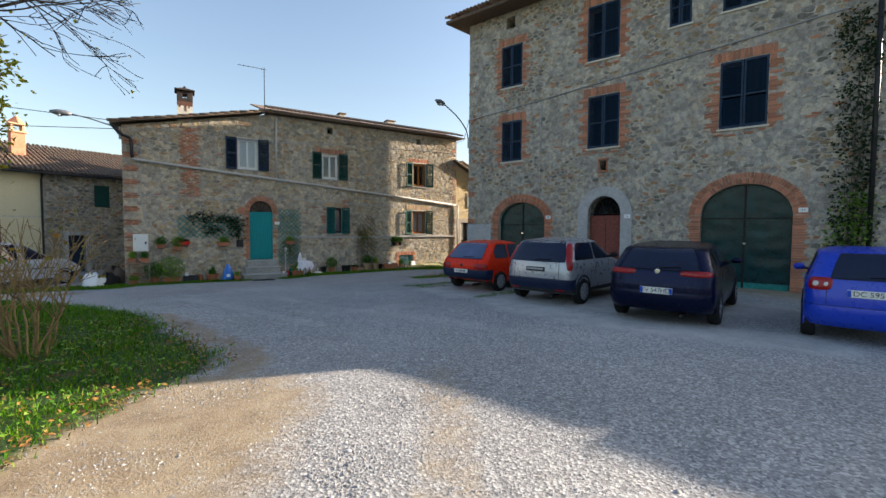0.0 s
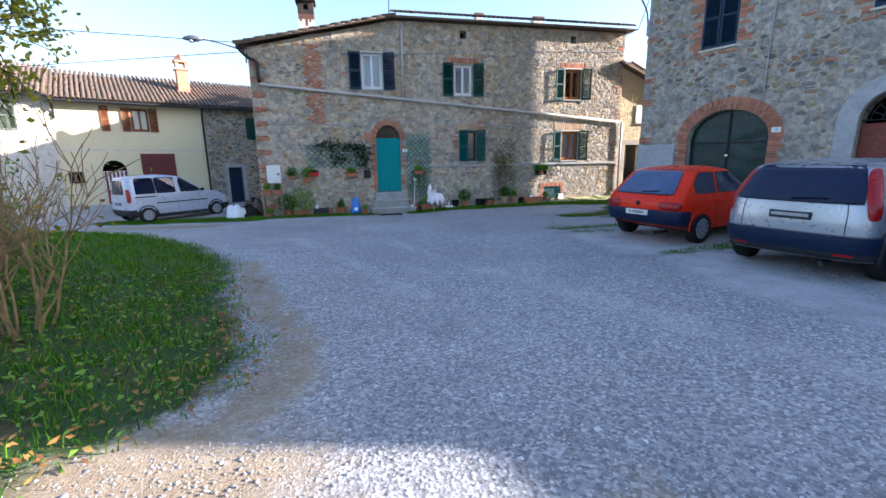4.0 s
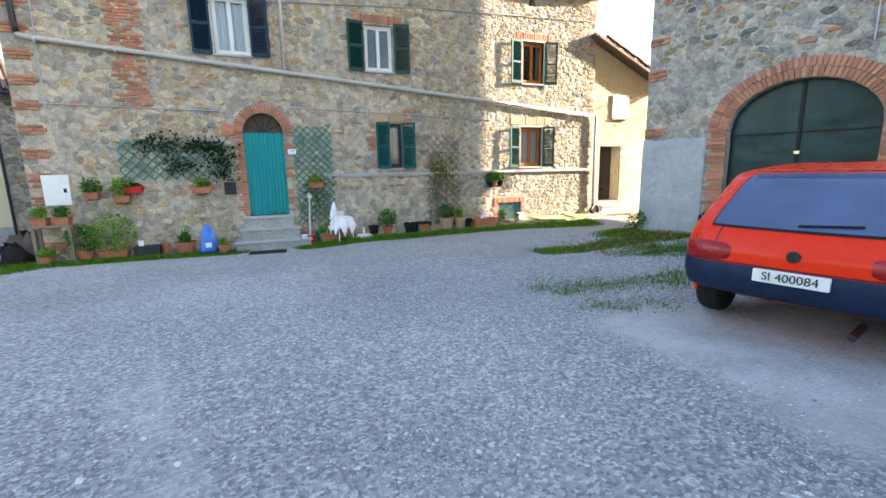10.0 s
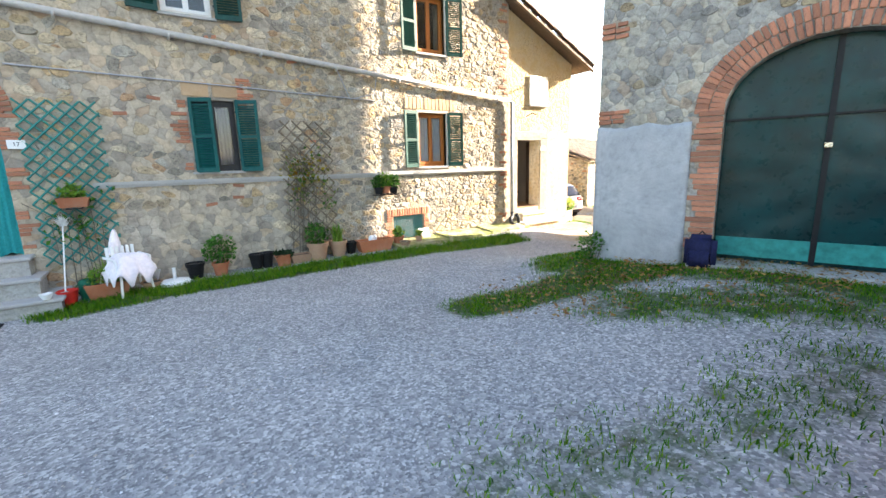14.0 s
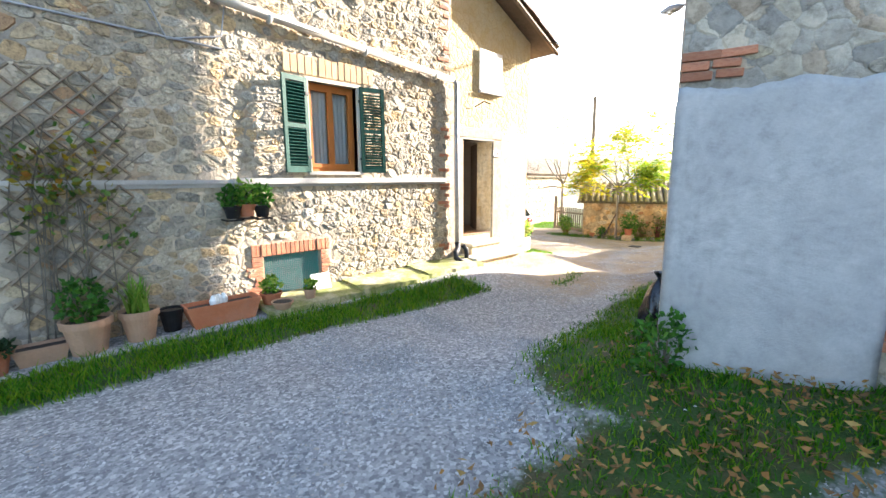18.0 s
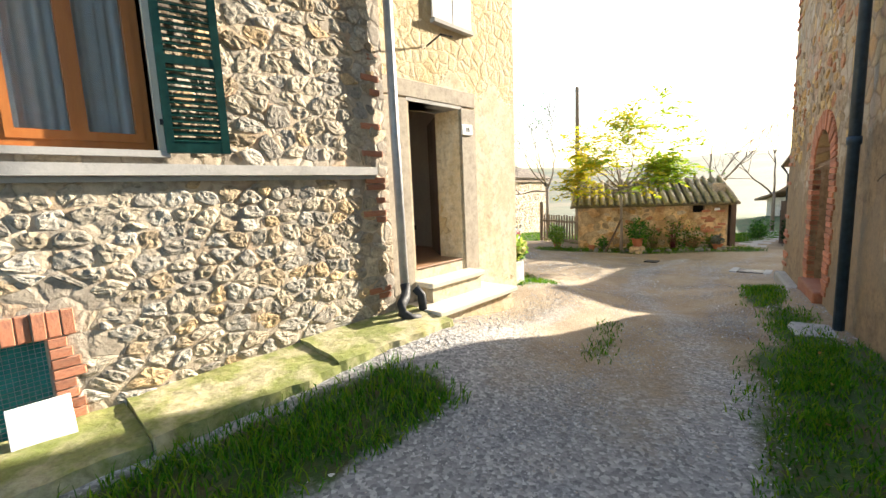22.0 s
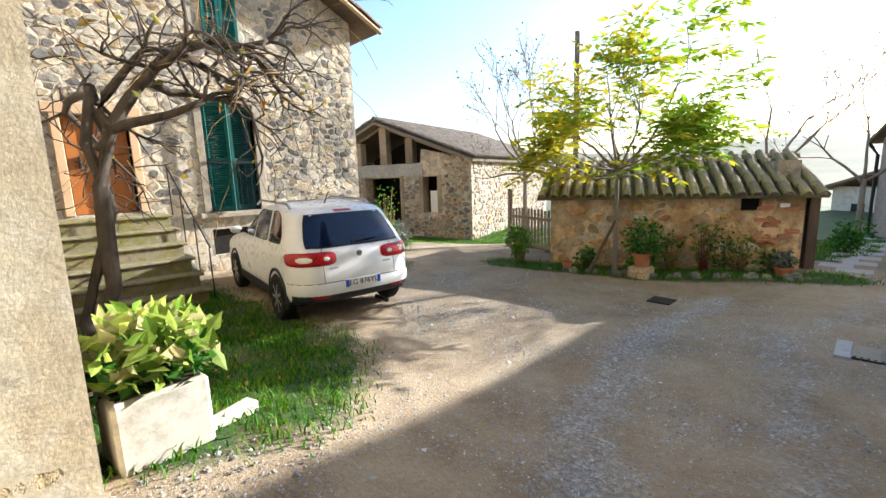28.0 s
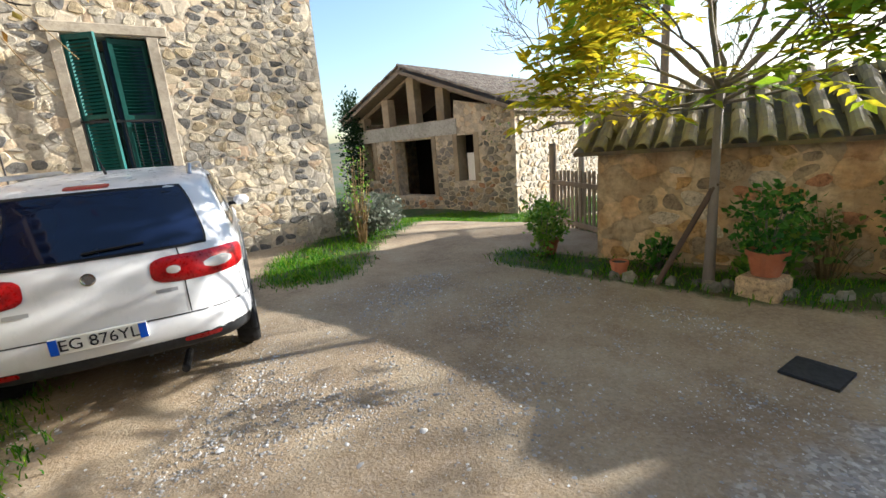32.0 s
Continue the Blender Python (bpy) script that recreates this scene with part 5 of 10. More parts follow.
part("downpipe", tube(bmesh.new(), [(-2.15, 0.3, 5.05), (-2.0, 0.2, 4.85), (-1.8, 0.1, 4.68), (-1.58, 0.1, 4.6), (-1.53, 0.1, 4.5), (-1.52, 0.1, 3.95), (-1.49, 0.1, 3.79)], 0.06, 10), M["dark_metal"], farm, "dark pipe elbow under the eave corner", smooth=True)
bm = bmesh.new()
tube(bm, [(14.25, 0.1, 2.42), (14.36, 0.1, 2.36), (14.36, 0.1, 1.0), (14.38, 0.1, -0.72)], 0.05, 10)
part("downpipe", bm, M["grey_metal"], farm, "pale grey downpipe at the corner", smooth=True)
bm = bmesh.new()
tube(bm, [(14.38, 0.1, -0.7), (14.37, 0.13, -0.78), (14.27, 0.22, -0.82), (14.17, 0.27, -0.86), (14.16, 0.28, -0.96), (14.24, 0.33, -1.03), (14.34, 0.36, -1.05)], 0.055, 10)
tube(bm, [(14.48, 0.16, -0.76), (14.52, 0.22, -0.84), (14.52, 0.24, -1.06)], 0.05, 10)
part("pipe_outlet", bm, M["bumper_grey"], farm, "dark plastic elbows at the pipe foot", smooth=True)
for pts in ([(-0.6, 0.03, 5.05), (3, 0.03, 4.98), (8, 0.03, 5.3), (14.1, 0.03, 5.5)], [(-1.6, 0.03, 2.32), (2.4, 0.03, 2.25)], [(-1.2, 0.03, 4.6), (-1.25, 0.03, 2.2), (-1.05, 0.03, 0.8)], [(4.1, 0.03, 2.4), (10.2, 0.03, 2.2)], [(9.3, 0.03, 2.9), (9.6, 0.03, 2.2), (10.2, 0.03, 2.35), (10.3, 0.03, 2.9)]):
    part("cable", tube(bmesh.new(), pts, 0.014, 6), M["grey_metal"], farm)
# roof
part("eave_board", boxes((3.6, 14.6, -0.4, 0.22, 6.34, 6.365)), M["wood_dark"], farm)
quad_slab("roof", [(3.6, 0.35, 6.4), (14.7, 0.35, 6.4), (14.7, -5, 8.0), (3.6, -5, 8.0)], 0.07, M["tile"], farm)
quad_slab("roof", [(3.75, 0.35, 6.42), (-2.2, 0.35, 5.14), (-2.2, -9, 5.14), (3.75, -9, 8.0)], 0.06, M["tile"], farm)
for i in range(15):
    a, b_ = i / 15 - 0.012, (i + 1) / 15 + 0.012
    dz = R.uniform(-0.012, 0.012)
    part("verge_tile", tube(bmesh.new(), [(-2.2 + 5.95 * a, 0.33, 5.18 + dz + 1.27 * a), (-2.2 + 5.95 * b_, 0.33, 5.155 + dz + 1.27 * b_)], [0.06, 0.048], 8), M["tile"], farm, smooth=True)
tile_roof(farm, (3.7, 0.42, 6.43), (1, 0, 0), (0, -5.35, 1.6), 10.9, 1.4, M["tile"], R)
bm = bmesh.new()
tube(bm, [(-2.2, 0.1, 5.1), (-2.0, 0.1, 4.95), (-1.95, 0.1, 4.9)], 0.05, 8)
part("gutter_end", bm, M["dark_metal"], farm)
ch = thing("chimney", H1F @ Matrix.Translation((0.38, -0.6, 5.6)), "plastered chimney with sooty brick hood on the farmhouse roof", "chimney")
bm = bmesh.new()
lathe(bm, [(0.46, -0.3), (0.42, 0.1), (0.4, 0.8)], 4)
bmesh.ops.rotate(bm, verts=bm.verts, matrix=Matrix.Rotation(radians(45), 3, "Z"))
part("chimney_shaft", bm, M["plaster_white"], ch)
part("soot", boxes((-0.292, 0.292, -0.292, 0.292, 0.66, 0.84), (-0.03, 0.06, 0.2, 0.294, 0.42, 0.66), (0.12, 0.18, 0.2, 0.294, 0.56, 0.66), (-0.24, -0.16, 0.2, 0.294, 0.58, 0.66), bevel=0.006), M["soot_rust"], ch, "rust-brown soot stain running down")
part("hood", boxes((-0.3, -0.09, -0.29, 0.29, 0.84, 1.3), (0.09, 0.3, -0.29, 0.29, 0.84, 1.3), (-0.095, 0.095, -0.285, 0.285, 0.84, 1.0), (-0.095, 0.095, -0.285, 0.285, 1.17, 1.3), (-0.02, 0.02, -0.1, 0.1, 0.99, 1.18), bevel=0.008), M["soot"], ch, "blackened hood with two small smoke holes")
bm = bmesh.new()
lathe(bm, [(0.46, 1.36), (0.2, 1.46), (0.06, 1.49)], 4)
bmesh.ops.rotate(bm, verts=bm.verts, matrix=Matrix.Rotation(radians(45), 3, "Z"))
box(bm, -0.38, 0.38, -0.37, 0.37, 1.3, 1.37, bevel=0.012)
lathe(bm, [(0.06, 1.47), (0.07, 1.52), (0.03, 1.57)], 8)
part("cap", bm, M["soot"], ch)
for u, s in ((8.3, 0.32), (11.4, 0.5)):
    ch = thing("chimney", H1F @ Matrix.Translation((u, -3.2, 7.1)), "low plastered chimney on the farmhouse roof", "chimney")
    part("chimney_shaft", boxes((-s / 2, s / 2, -0.2, 0.2, -0.3, 0.55), bevel=0.01), M["plaster_white"], ch)
    part("cap", boxes((-s / 2 - 0.06, s / 2 + 0.06, -0.26, 0.26, 0.55, 0.62), bevel=0.01), M["tile"], ch)
ant = thing("antenna", H1F @ Matrix.Translation((3.65, -0.5, 6.3)), "thin television aerial on the roof ridge", "antenna")
part("mast", tube(bmesh.new(), [(0, 0, 0), (0, 0, 2.3)], 0.018, 6), M["dark_metal"], ant)
part("boom", tube(bmesh.new(), [(-1.15, 0, 2.22), (0.1, 0, 2.22)], 0.012, 6), M["dark_metal"], ant)
for i in range(6):
    part("element", tube(bmesh.new(), [(-1.1 + i * 0.2, -0.2, 2.22), (-1.1 + i * 0.2, 0.2, 2.22)], 0.006, 5), M["grey_metal"], ant)

# ---- the plastered house beside it ----
annex = thing("house", H3F, "narrow house with crumbling cream plaster and an open hallway door", "house")
o3 = [rect_loop(14.76, 15.66, -0.62, 1.38), rect_loop(15.25, 15.9, 2.42, 3.16)]
w3 = slab("wall", [(14.33, -1.9), (16.98, -1.9), (17.03, 3.66), (14.33, 4.88)], o3, 0.42, M["plaster_annex"], annex, "sunlit crumbling cream plaster")
part("side_wall", boxes((16.6, 17.0, -2.4, -0.425, -2.0, 3.66), (16.6, 17.0, -3.8, -3.05, -2.0, 3.66), (16.6, 17.0, -3.05, -2.4, -2.0, 0.28), (16.6, 17.0, -3.05, -2.4, 1.45, 3.66)), M["plaster_cream"], annex)
slab("back_wall", rect_loop(14.33, 17.0, -2.0, 3.66), [], 0.35, M["plaster_cream"], annex, v=-3.8)
for row in ((14.33, 14.72, 0.0, 0.02, -1.6, 1.4), (15.7, 16.0, 0.0, 0.018, -1.6, 1.4), (14.33, 16.0, 0.0, 0.02, 1.42, 1.62)):
    part("plaster_patch", boxes(row, bevel=0.008), M["plaster_dun"], annex, "grey-brown cement patch")
quad_slab("roof", [(14.1, 0.35, 5.12), (17.62, 0.35, 3.56), (17.62, -4.6, 3.56), (14.1, -4.6, 5.12)], 0.09, M["wood_dark"], annex)
tile_roof(annex, (17.68, -4.6, 3.58), (0, 1, 0), (-3.5, 0, 1.55), 5.0, 3.4, M["tile"], R)
part("verge_board", tube(bmesh.new(), [(14.2, 0.36, 4.98), (17.62, 0.36, 3.46)], 0.045, 6), M["tile"], annex)
sh3 = part("shutter", boxes((15.2, 15.56, 0.02, 0.05, 2.4, 3.2), (15.58, 15.94, 0.02, 0.05, 2.4, 3.2), bevel=0.006), M["white_paint"], annex)
part("lintel", boxes((14.72, 15.72, -0.4, 0.012, 1.38, 1.5)), M["step_stone"], annex)
part("window_sill", boxes((15.2, 15.95, 0, 0.08, 2.34, 2.39)), M["step_stone"], annex)
part("bracket_lamp", tube(bmesh.new(), [(15.1, 0.02, 2.05), (15.1, 0.25, 2.12), (15.1, 0.42, 2.05)], 0.012, 6), M["dark_metal"], annex)
part("hallway_floor", boxes((14.76, 16.6, -3.7, -0.4, -0.72, -0.64)), M["wood_floor"], annex)
part("hallway_wall", boxes((14.34, 14.4, -3.7, -0.43, -0.64, 2.2)), M["interior"], annex)
part("hallway_wall", boxes((16.55, 16.59, -2.4, -0.43, -0.64, 2.2), (16.55, 16.59, -3.7, -3.05, -0.64, 2.2), (16.55, 16.59, -3.05, -2.4, -0.64, 0.28), (16.55, 16.59, -3.05, -2.4, 1.45, 2.2)), M["interior"], annex)
part("hallway_ceiling", boxes((14.34, 16.65, -3.7, -0.43, 2.2, 2.28)), M["interior"], annex)
slab("hallway_end", rect_loop(14.34, 16.65, -0.64, 2.2), [], 0.1, M["interior"], annex, v=-3.6)
vs = []
for i in range(31):
    vs += [(16.5 + 0.015 * math.sin(i * 1.3), -3.1 + 0.75 * i / 30, 0.24), (16.5 + 0.015 * math.sin(i * 1.3), -3.1 + 0.75 * i / 30, 1.5)]
raw("inner_curtain", vs, [(2 * i, 2 * i + 2, 2 * i + 3, 2 * i + 1) for i in range(30)], M["sheer"], annex, "sheer white curtain", smooth=True)
leaf3 = part("door_leaf", boxes((0.0, 0.04, -0.85, 0.0, -0.62, 1.36), bevel=0.008), M["wood_dark"], annex)
leaf3.matrix_basis = Matrix.Translation((15.68, -0.44, 0)) @ Matrix.Rotation(radians(38), 4, "Z")
part("socket", boxes((16.53, 16.55, -1.9, -1.82, -0.35, -0.27)), M["dark_metal"], annex)
ds = thing("doorstep", H3F, "two pale travertine steps at the hallway door", "steps")
part("tread", boxes((14.72, 15.76, -0.1, 0.3, -0.82, -0.755), bevel=0.01), M["travertine"], ds)
part("riser", boxes((14.76, 15.7, -0.1, 0.26, -1.0, -0.82)), M["plaster_cream"], ds)
part("tread", boxes((14.5, 16.05, 0.0, 0.62, -1.065, -1.0), bevel=0.01), M["travertine"], ds)
part("riser", boxes((14.56, 16.0, 0.0, 0.56, -1.45, -1.065)), M["plaster_cream"], ds)
part("tread", boxes((14.77, 15.65, -0.42, 0.0, -0.64, -0.6), bevel=0.008), M["wood_floor"], ds)
apron = thing("pavement", H1F, "mossy concrete apron along the farmhouse foot", "pavement", kind="structure")
def worn_slab(u0, u1, depth, z, seed):
    """A low slab whose rim is rounded and whose front edge wanders."""
    nu, nv = max(6, int((u1 - u0) / 0.06)), 14
    vs = []
    for a in range(nu + 1):
        for b_ in range(nv + 1):
            u, f = u0 + (u1 - u0) * a / nu, b_ / nv
            d = (depth + 0.05 * noise.noise((u * 1.6, seed, 0)) + 0.02 * noise.noise((u * 7, seed, 1))) * f
            rim_ = min(1.0, (1 - f) * 14)
            vs.append((u, d, z - 0.03 * (1 - math.sqrt(max(0.0, 1 - (1 - rim_) ** 2))) - 0.05 * f + 0.014 * noise.noise((u * 3, d * 4, seed)) + 0.006 * noise.noise((u * 14, d * 14, seed)) - (0.3 if f == 1 else 0)))
    part_ = raw("slab", vs, [(a * (nv + 1) + b_, a * (nv + 1) + b_ + 1, (a + 1) * (nv + 1) + b_ + 1, (a + 1) * (nv + 1) + b_) for a in range(nu) for b_ in range(nv)], M["moss_slab"], apron)
    part_.modifiers.new("thick", "SOLIDIFY").thickness = 0.06


for i, (u0, u1) in enumerate(((10.3, 11.75), (11.76, 13.1), (13.11, 14.55))):
    worn_slab(u0, u1, 0.66, -1.12 + 0.03 * i, i)

# ---- the tall house ----
R = random.Random(9)
tall = thing("house", H2F, "tall three-storey stone house with brick arches and dark blue shutters", "house")
a1 = arch_loop(1.68, 3.94, -0.78, 1.32, 2.16)
a2 = arch_loop(5.77, 7.0, -1.0, 1.6, 2.28)
a3 = arch_loop(9.58, 11.97, -1.1, 1.5, 2.48)
win2 = [(1.83, 2.8, 3.98, 5.72), (5.69, 6.86, 4.13, 6.1), (10.0, 11.25, 4.27, 6.38), (1.78, 2.78, 7.2, 8.98), (5.62, 6.8, 7.45, 9.5), (8.46, 9.12, 7.95, 9.2), (10.0, 11.1, 8.0, 9.8)]
o2 = [a1, a2, a3] + [rect_loop(*q) for q in win2] + [rect_loop(1.97, 2.4, 9.72, 10.2), rect_loop(6.18, 6.42, 3.25, 3.62)]
wall2 = slab("wall", rect_loop(0, 16.2, -1.9, 10.6), o2, 0.6, M["mortar_big"], tall, "grey stone wall with patchy mortar and brick repairs")
part("back_wall", boxes((2.2, 16.2, -10.6, -10.2, -1.9, 10.6)), M["mortar_big"], tall)
part("end_wall", boxes((15.7, 16.2, -10.2, -0.61, -1.9, 10.6)), M["mortar_big"], tall)
# added near-black sheet, the shade inside as colour
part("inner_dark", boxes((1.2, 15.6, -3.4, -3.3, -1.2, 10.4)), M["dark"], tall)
clear2 = away(o2, 0.03)
rim2 = away([rect_loop(1.3, 4.3, -0.8, 2.4), rect_loop(5.3, 7.45, -1, 2.65), rect_loop(9.2, 12.35, -1.1, 2.75), rect_loop(-0.1, 1.6, -1.2, 1.2)])
rows2 = rubble((0.02, 15.2, -1.0, 10.5), (0.23, 0.125), lambda u, z, w, h: 0.0 < u - w / 2 and u + w / 2 < 16.1 and clear2(u, z, w, h) and rim2(u, z, w, h) and not (u < 1.5 and z < 2.6 and noise.noise((u * 5, z * 6, 2)) < 0.12), R, 0.024, keep=0.42, blotch=0.8)
lay_stones("stone", wall2, rows2, (0.003, 0.02), M["stone_grey"], M["stone_grey_o"], R, lambda u, z: u < 5.4 and z < 3.6, count=300)
nu, nz = 26, 44
vs = []
for i in range(nu + 1):
    for j in range(nz + 1):
        u, g = -0.014 + 1.32 * i / nu, j / nz
        top_ = 1.2 + 0.07 * noise.noise((u * 2.2, 0.3, 4)) + 0.03 * noise.noise((u * 9, 0.3, 5))
        z = -1.4 + (top_ + 1.4) * g
        rim_ = min(1.0, (1 - g) * 7, (1.306 - u) * 9)
        vs.append((u, 0.002 + 0.034 * math.sqrt(max(0.0, rim_)) + 0.006 * noise.noise((u * 3, z * 3, 1)), z))
render_patch = raw("render_patch", vs, [(i * (nz + 1) + j, (i + 1) * (nz + 1) + j, (i + 1) * (nz + 1) + j + 1, i * (nz + 1) + j + 1) for i in range(nu) for j in range(nz)], M["render_grey"], tall, "smooth grey cement render at the corner foot", smooth=True)
render_patch.modifiers.new("thick", "SOLIDIFY").thickness = 0.03
part("render_return", boxes((-0.016, -0.004, -0.4, 0.02, -1.4, 1.14), bevel=0.004), M["render_grey"], tall)
brick_arch(wall2, 1.68, 3.94, 1.32, 2.16, 0.36, R, 2, wide=0.075)
brick_arch(wall2, 9.58, 11.97, 1.5, 2.48, 0.36, R, 2, wide=0.08)
for u, s in ((1.68, -1), (3.94, 1)):
    brick_jamb(wall2, u, s, -0.75, 1.3, R, long_=0.34, short=0.27, h=0.078)
for u, s in ((9.58, -1), (11.97, 1)):
    brick_jamb(wall2, u, s, -1.0, 1.45, R, long_=0.36, short=0.28, h=0.08)
for u0, u1, z0, z1 in win2[:3] + [win2[3], win2[4]]:
    brick_lintel(wall2, u0 - 0.2, u1 + 0.2, z1 + 0.03, 0.3, R, wide=0.1)
    brick_jamb(wall2, u0 - 0.02, -1, z0 - 0.1, z1, R, keep=0.9, h=0.085, long_=0.34, short=0.18)
    brick_jamb(wall2, u1 + 0.02, 1, z0 - 0.1, z1, R, keep=0.9, h=0.085, long_=0.34, short=0.18)
for z in (1.3, 1.37, 1.44, 2.55, 2.63, 2.71, 3.3, 3.38, 4.6, 4.68, 6.0, 6.1, 7.3, 8.2):
    w = 0.2 + R.uniform(-0.03, 0.05)
    brick(wall2, w / 2 - 0.004, 0.0, z, w, 0.07, 0.06)
    brick(wall2, w + 0.012 + 0.09, 0.0, z + R.uniform(-0.01, 0.01), 0.18 + R.uniform(-0.05, 0.04), 0.06, 0.055, R.uniform(-0.04, 0.04))
for i in range(60):
    u, z = R.uniform(0.5, 13), R.uniform(2.75, 9.5)
    if clear2(u, z, 0.6, 0.3):
        brick(wall2, u, 0.005, z, R.uniform(0.14, 0.3), 0.05, 0.06, R.uniform(-0.12, 0.12))
for u0, u1, z0, z1 in win2[:5]:
    for k in range(4):
        brick(wall2, u0 - 0.16 + (u1 - u0 + 0.3) * (k + R.uniform(0.1, 0.5)) / 4, 0.0, z0 - R.uniform(0.12, 0.22), R.uniform(0.18, 0.3), 0.07, 0.06, R.uniform(-0.06, 0.06))
ss = bmesh.new()
inner = [(6.385 + 0.62 * math.cos(math.pi * i / 16), 1.6 + 0.69 * math.sin(math.pi * i / 16)) for i in range(17)]
outer_ = [(6.385 + 1.02 * math.cos(math.pi * i / 16), 1.6 + 1.05 * math.sin(math.pi * i / 16)) for i in range(17)]
inner = [(7.005, -0.9)] + inner + [(5.765, -0.9)]
outer_ = [(7.4, -0.9)] + outer_ + [(5.37, -0.9)]
sf = [ss.verts.new((u, 0.05, z)) for u, z in inner]
so = [ss.verts.new((u, 0.05, z)) for u, z in outer_]
sb = [ss.verts.new((u, -0.05, z)) for u, z in inner]
sd = [ss.verts.new((u, -0.02, z)) for u, z in outer_]
for i in range(len(inner) - 1):
    ss.faces.new((sf[i], so[i], so[i + 1], sf[i + 1]))
    ss.faces.new((so[i], sd[i], sd[i + 1], so[i + 1]))
    ss.faces.new((sf[i + 1], sb[i + 1], sb[i], sf[i]))
part("door_surround", ss, M["render_grey"], tall, "grey plastered door surround")


def double_door(parent, u0, u1, z0, zs, za, material, v, label):
    """A pair of sheet-covered leaves filling an arched opening."""
    c, r = (u0 + u1) / 2, (u1 - u0) / 2
    root = part("double_door", bmesh.new(), material, parent, label)
    for s in (-1, 1):
        # a sheet with dents, bent over the frame of each leaf
        nu, nz = 26, 56
        vs = []
        for back in (0, 1):
            for i in range(nu + 1):
                f = i / nu
                u = c + s * (0.008 + (r - 0.008) * f)
                top_ = zs + (za - zs) * math.sqrt(max(0.0, 1 - f * f))
                for j in range(nz + 1):
                    g = j / nz
                    z = z0 + (top_ - z0) * g
                    edge = min(1.0, 5 * f, 5 * (1 - f), 9 * g, 9 * (1 - g))
                    dent = 0.012 * noise.noise((u * 1.7, z * 3.5, 7.0)) + 0.0025 * noise.noise((u * 5.0, z * 12.0, 2.0))
                    vs.append((u, v - 0.05 if back else v - 0.012 + edge * dent, z))
        k = (nu + 1) * (nz + 1)
        fs = [(i * (nz + 1) + j, (i + 1) * (nz + 1) + j, (i + 1) * (nz + 1) + j + 1, i * (nz + 1) + j + 1) for i in range(nu) for j in range(nz)]
        fs += [tuple(k + q for q in f[::-1]) for f in fs]
        raw("door_leaf", vs, fs if s < 0 else [f[::-1] for f in fs], material, root, smooth=True)
    part("rail", boxes((u0, u1, v, v + 0.02, zs - 0.12, zs - 0.09), (c - 0.03, c + 0.03, v, v + 0.022, z0, za - 0.01)), M["black"], root)
    part("kick_board", boxes((u0 + 0.02, c - 0.035, v, v + 0.018, z0 + 0.06, z0 + 0.33), (c + 0.035, u1 - 0.02, v, v + 0.018, z0 + 0.06, z0 + 0.33)), M["trellis_green"], root)
    part("padlock", boxes((c - 0.04, c + 0.05, v + 0.02, v + 0.06, z0 + 1.55, z0 + 1.62), bevel=0.006), M["chrome"], root)
    return root


double_door(tall, 1.69, 3.93, -0.75, 1.32, 2.15, M["door_green"], -0.22, "dented dark green sheet-metal double door")
double_door(tall, 9.59, 11.96, -1.0, 1.5, 2.47, M["door_green"], -0.22, "dark green sheet-metal double door")
rd = part("door_leaf", boxes((5.78, 6.38, -0.3, -0.24, -0.95, 1.55), (6.39, 6.99, -0.3, -0.24, -0.95, 1.55), bevel=0.01), M["door_red"], tall, "faded red-brown wooden double door")
gr = bmesh.new()
for i in range(9):
    a = math.pi * i / 8
    tube(gr, [(6.385, -0.2, 1.62), (6.385 + 0.6 * math.cos(a), -0.2, 1.62 + 0.66 * math.sin(a))], 0.012, 5)
for r_ in (0.25, 0.45):
    tube(gr, [(6.385 + r_ * math.cos(math.pi * i / 12), -0.2, 1.62 + r_ * 1.08 * math.sin(math.pi * i / 12)) for i in range(13)], 0.011, 5)
part("fan_grille", gr, M["dark_metal"], tall)
part("threshold", boxes((1.4, 4.2, -0.3, 0.25, -1.1, -0.76), bevel=0.02), M["concrete"], tall)
for u0, u1, z0, z1 in win2:
    c = (u0 + u1) / 2
    shutter(tall, c - u0 - 0.01, z1 - z0, M["blue_shutter"], Matrix.Translation((u0, 0.0, z0)))
    shutter(tall, c - u0 - 0.01, z1 - z0, M["blue_shutter"], Matrix.Translation((u1, 0.0, z0)) @ Matrix.Rotation(math.pi, 4, "Z"))
    part("window_sill", boxes((u0 - 0.06, u1 + 0.06, -0.2, 0.05, z0 - 0.06, z0 - 0.005)), M["travertine"], tall)
part("niche_stone", boxes((6.1, 6.5, -0.02, 0.06, 3.18, 3.25), (6.13, 6.17, -0.02, 0.05, 3.25, 3.65), (6.43, 6.47, -0.02, 0.05, 3.25, 3.65), (6.1, 6.5, -0.02, 0.07, 3.65, 3.72), bevel=0.008), M["brick"], tall)
for pts in ([(-0.05, 0.04, 6.1), (3.4, 0.04, 6.35), (8, 0.04, 6.75), (13, 0.04, 7.2)], [(3.7, 0.04, 6.4), (3.68, 0.04, 2.6)], [(0.1, 0.04, 6.1), (0.08, 0.04, 4.6), (0.2, 0.04, 4.2)]):
    part("cable", tube(bmesh.new(), pts, 0.018, 6), M["grey_metal"], tall)
quad_slab("roof", [(-0.75, 0.85, 10.55), (17.0, 0.85, 10.55), (17.0, -10.9, 10.55), (1.0, -10.9, 10.55)], 0.12, M["wood_dark"], tall)
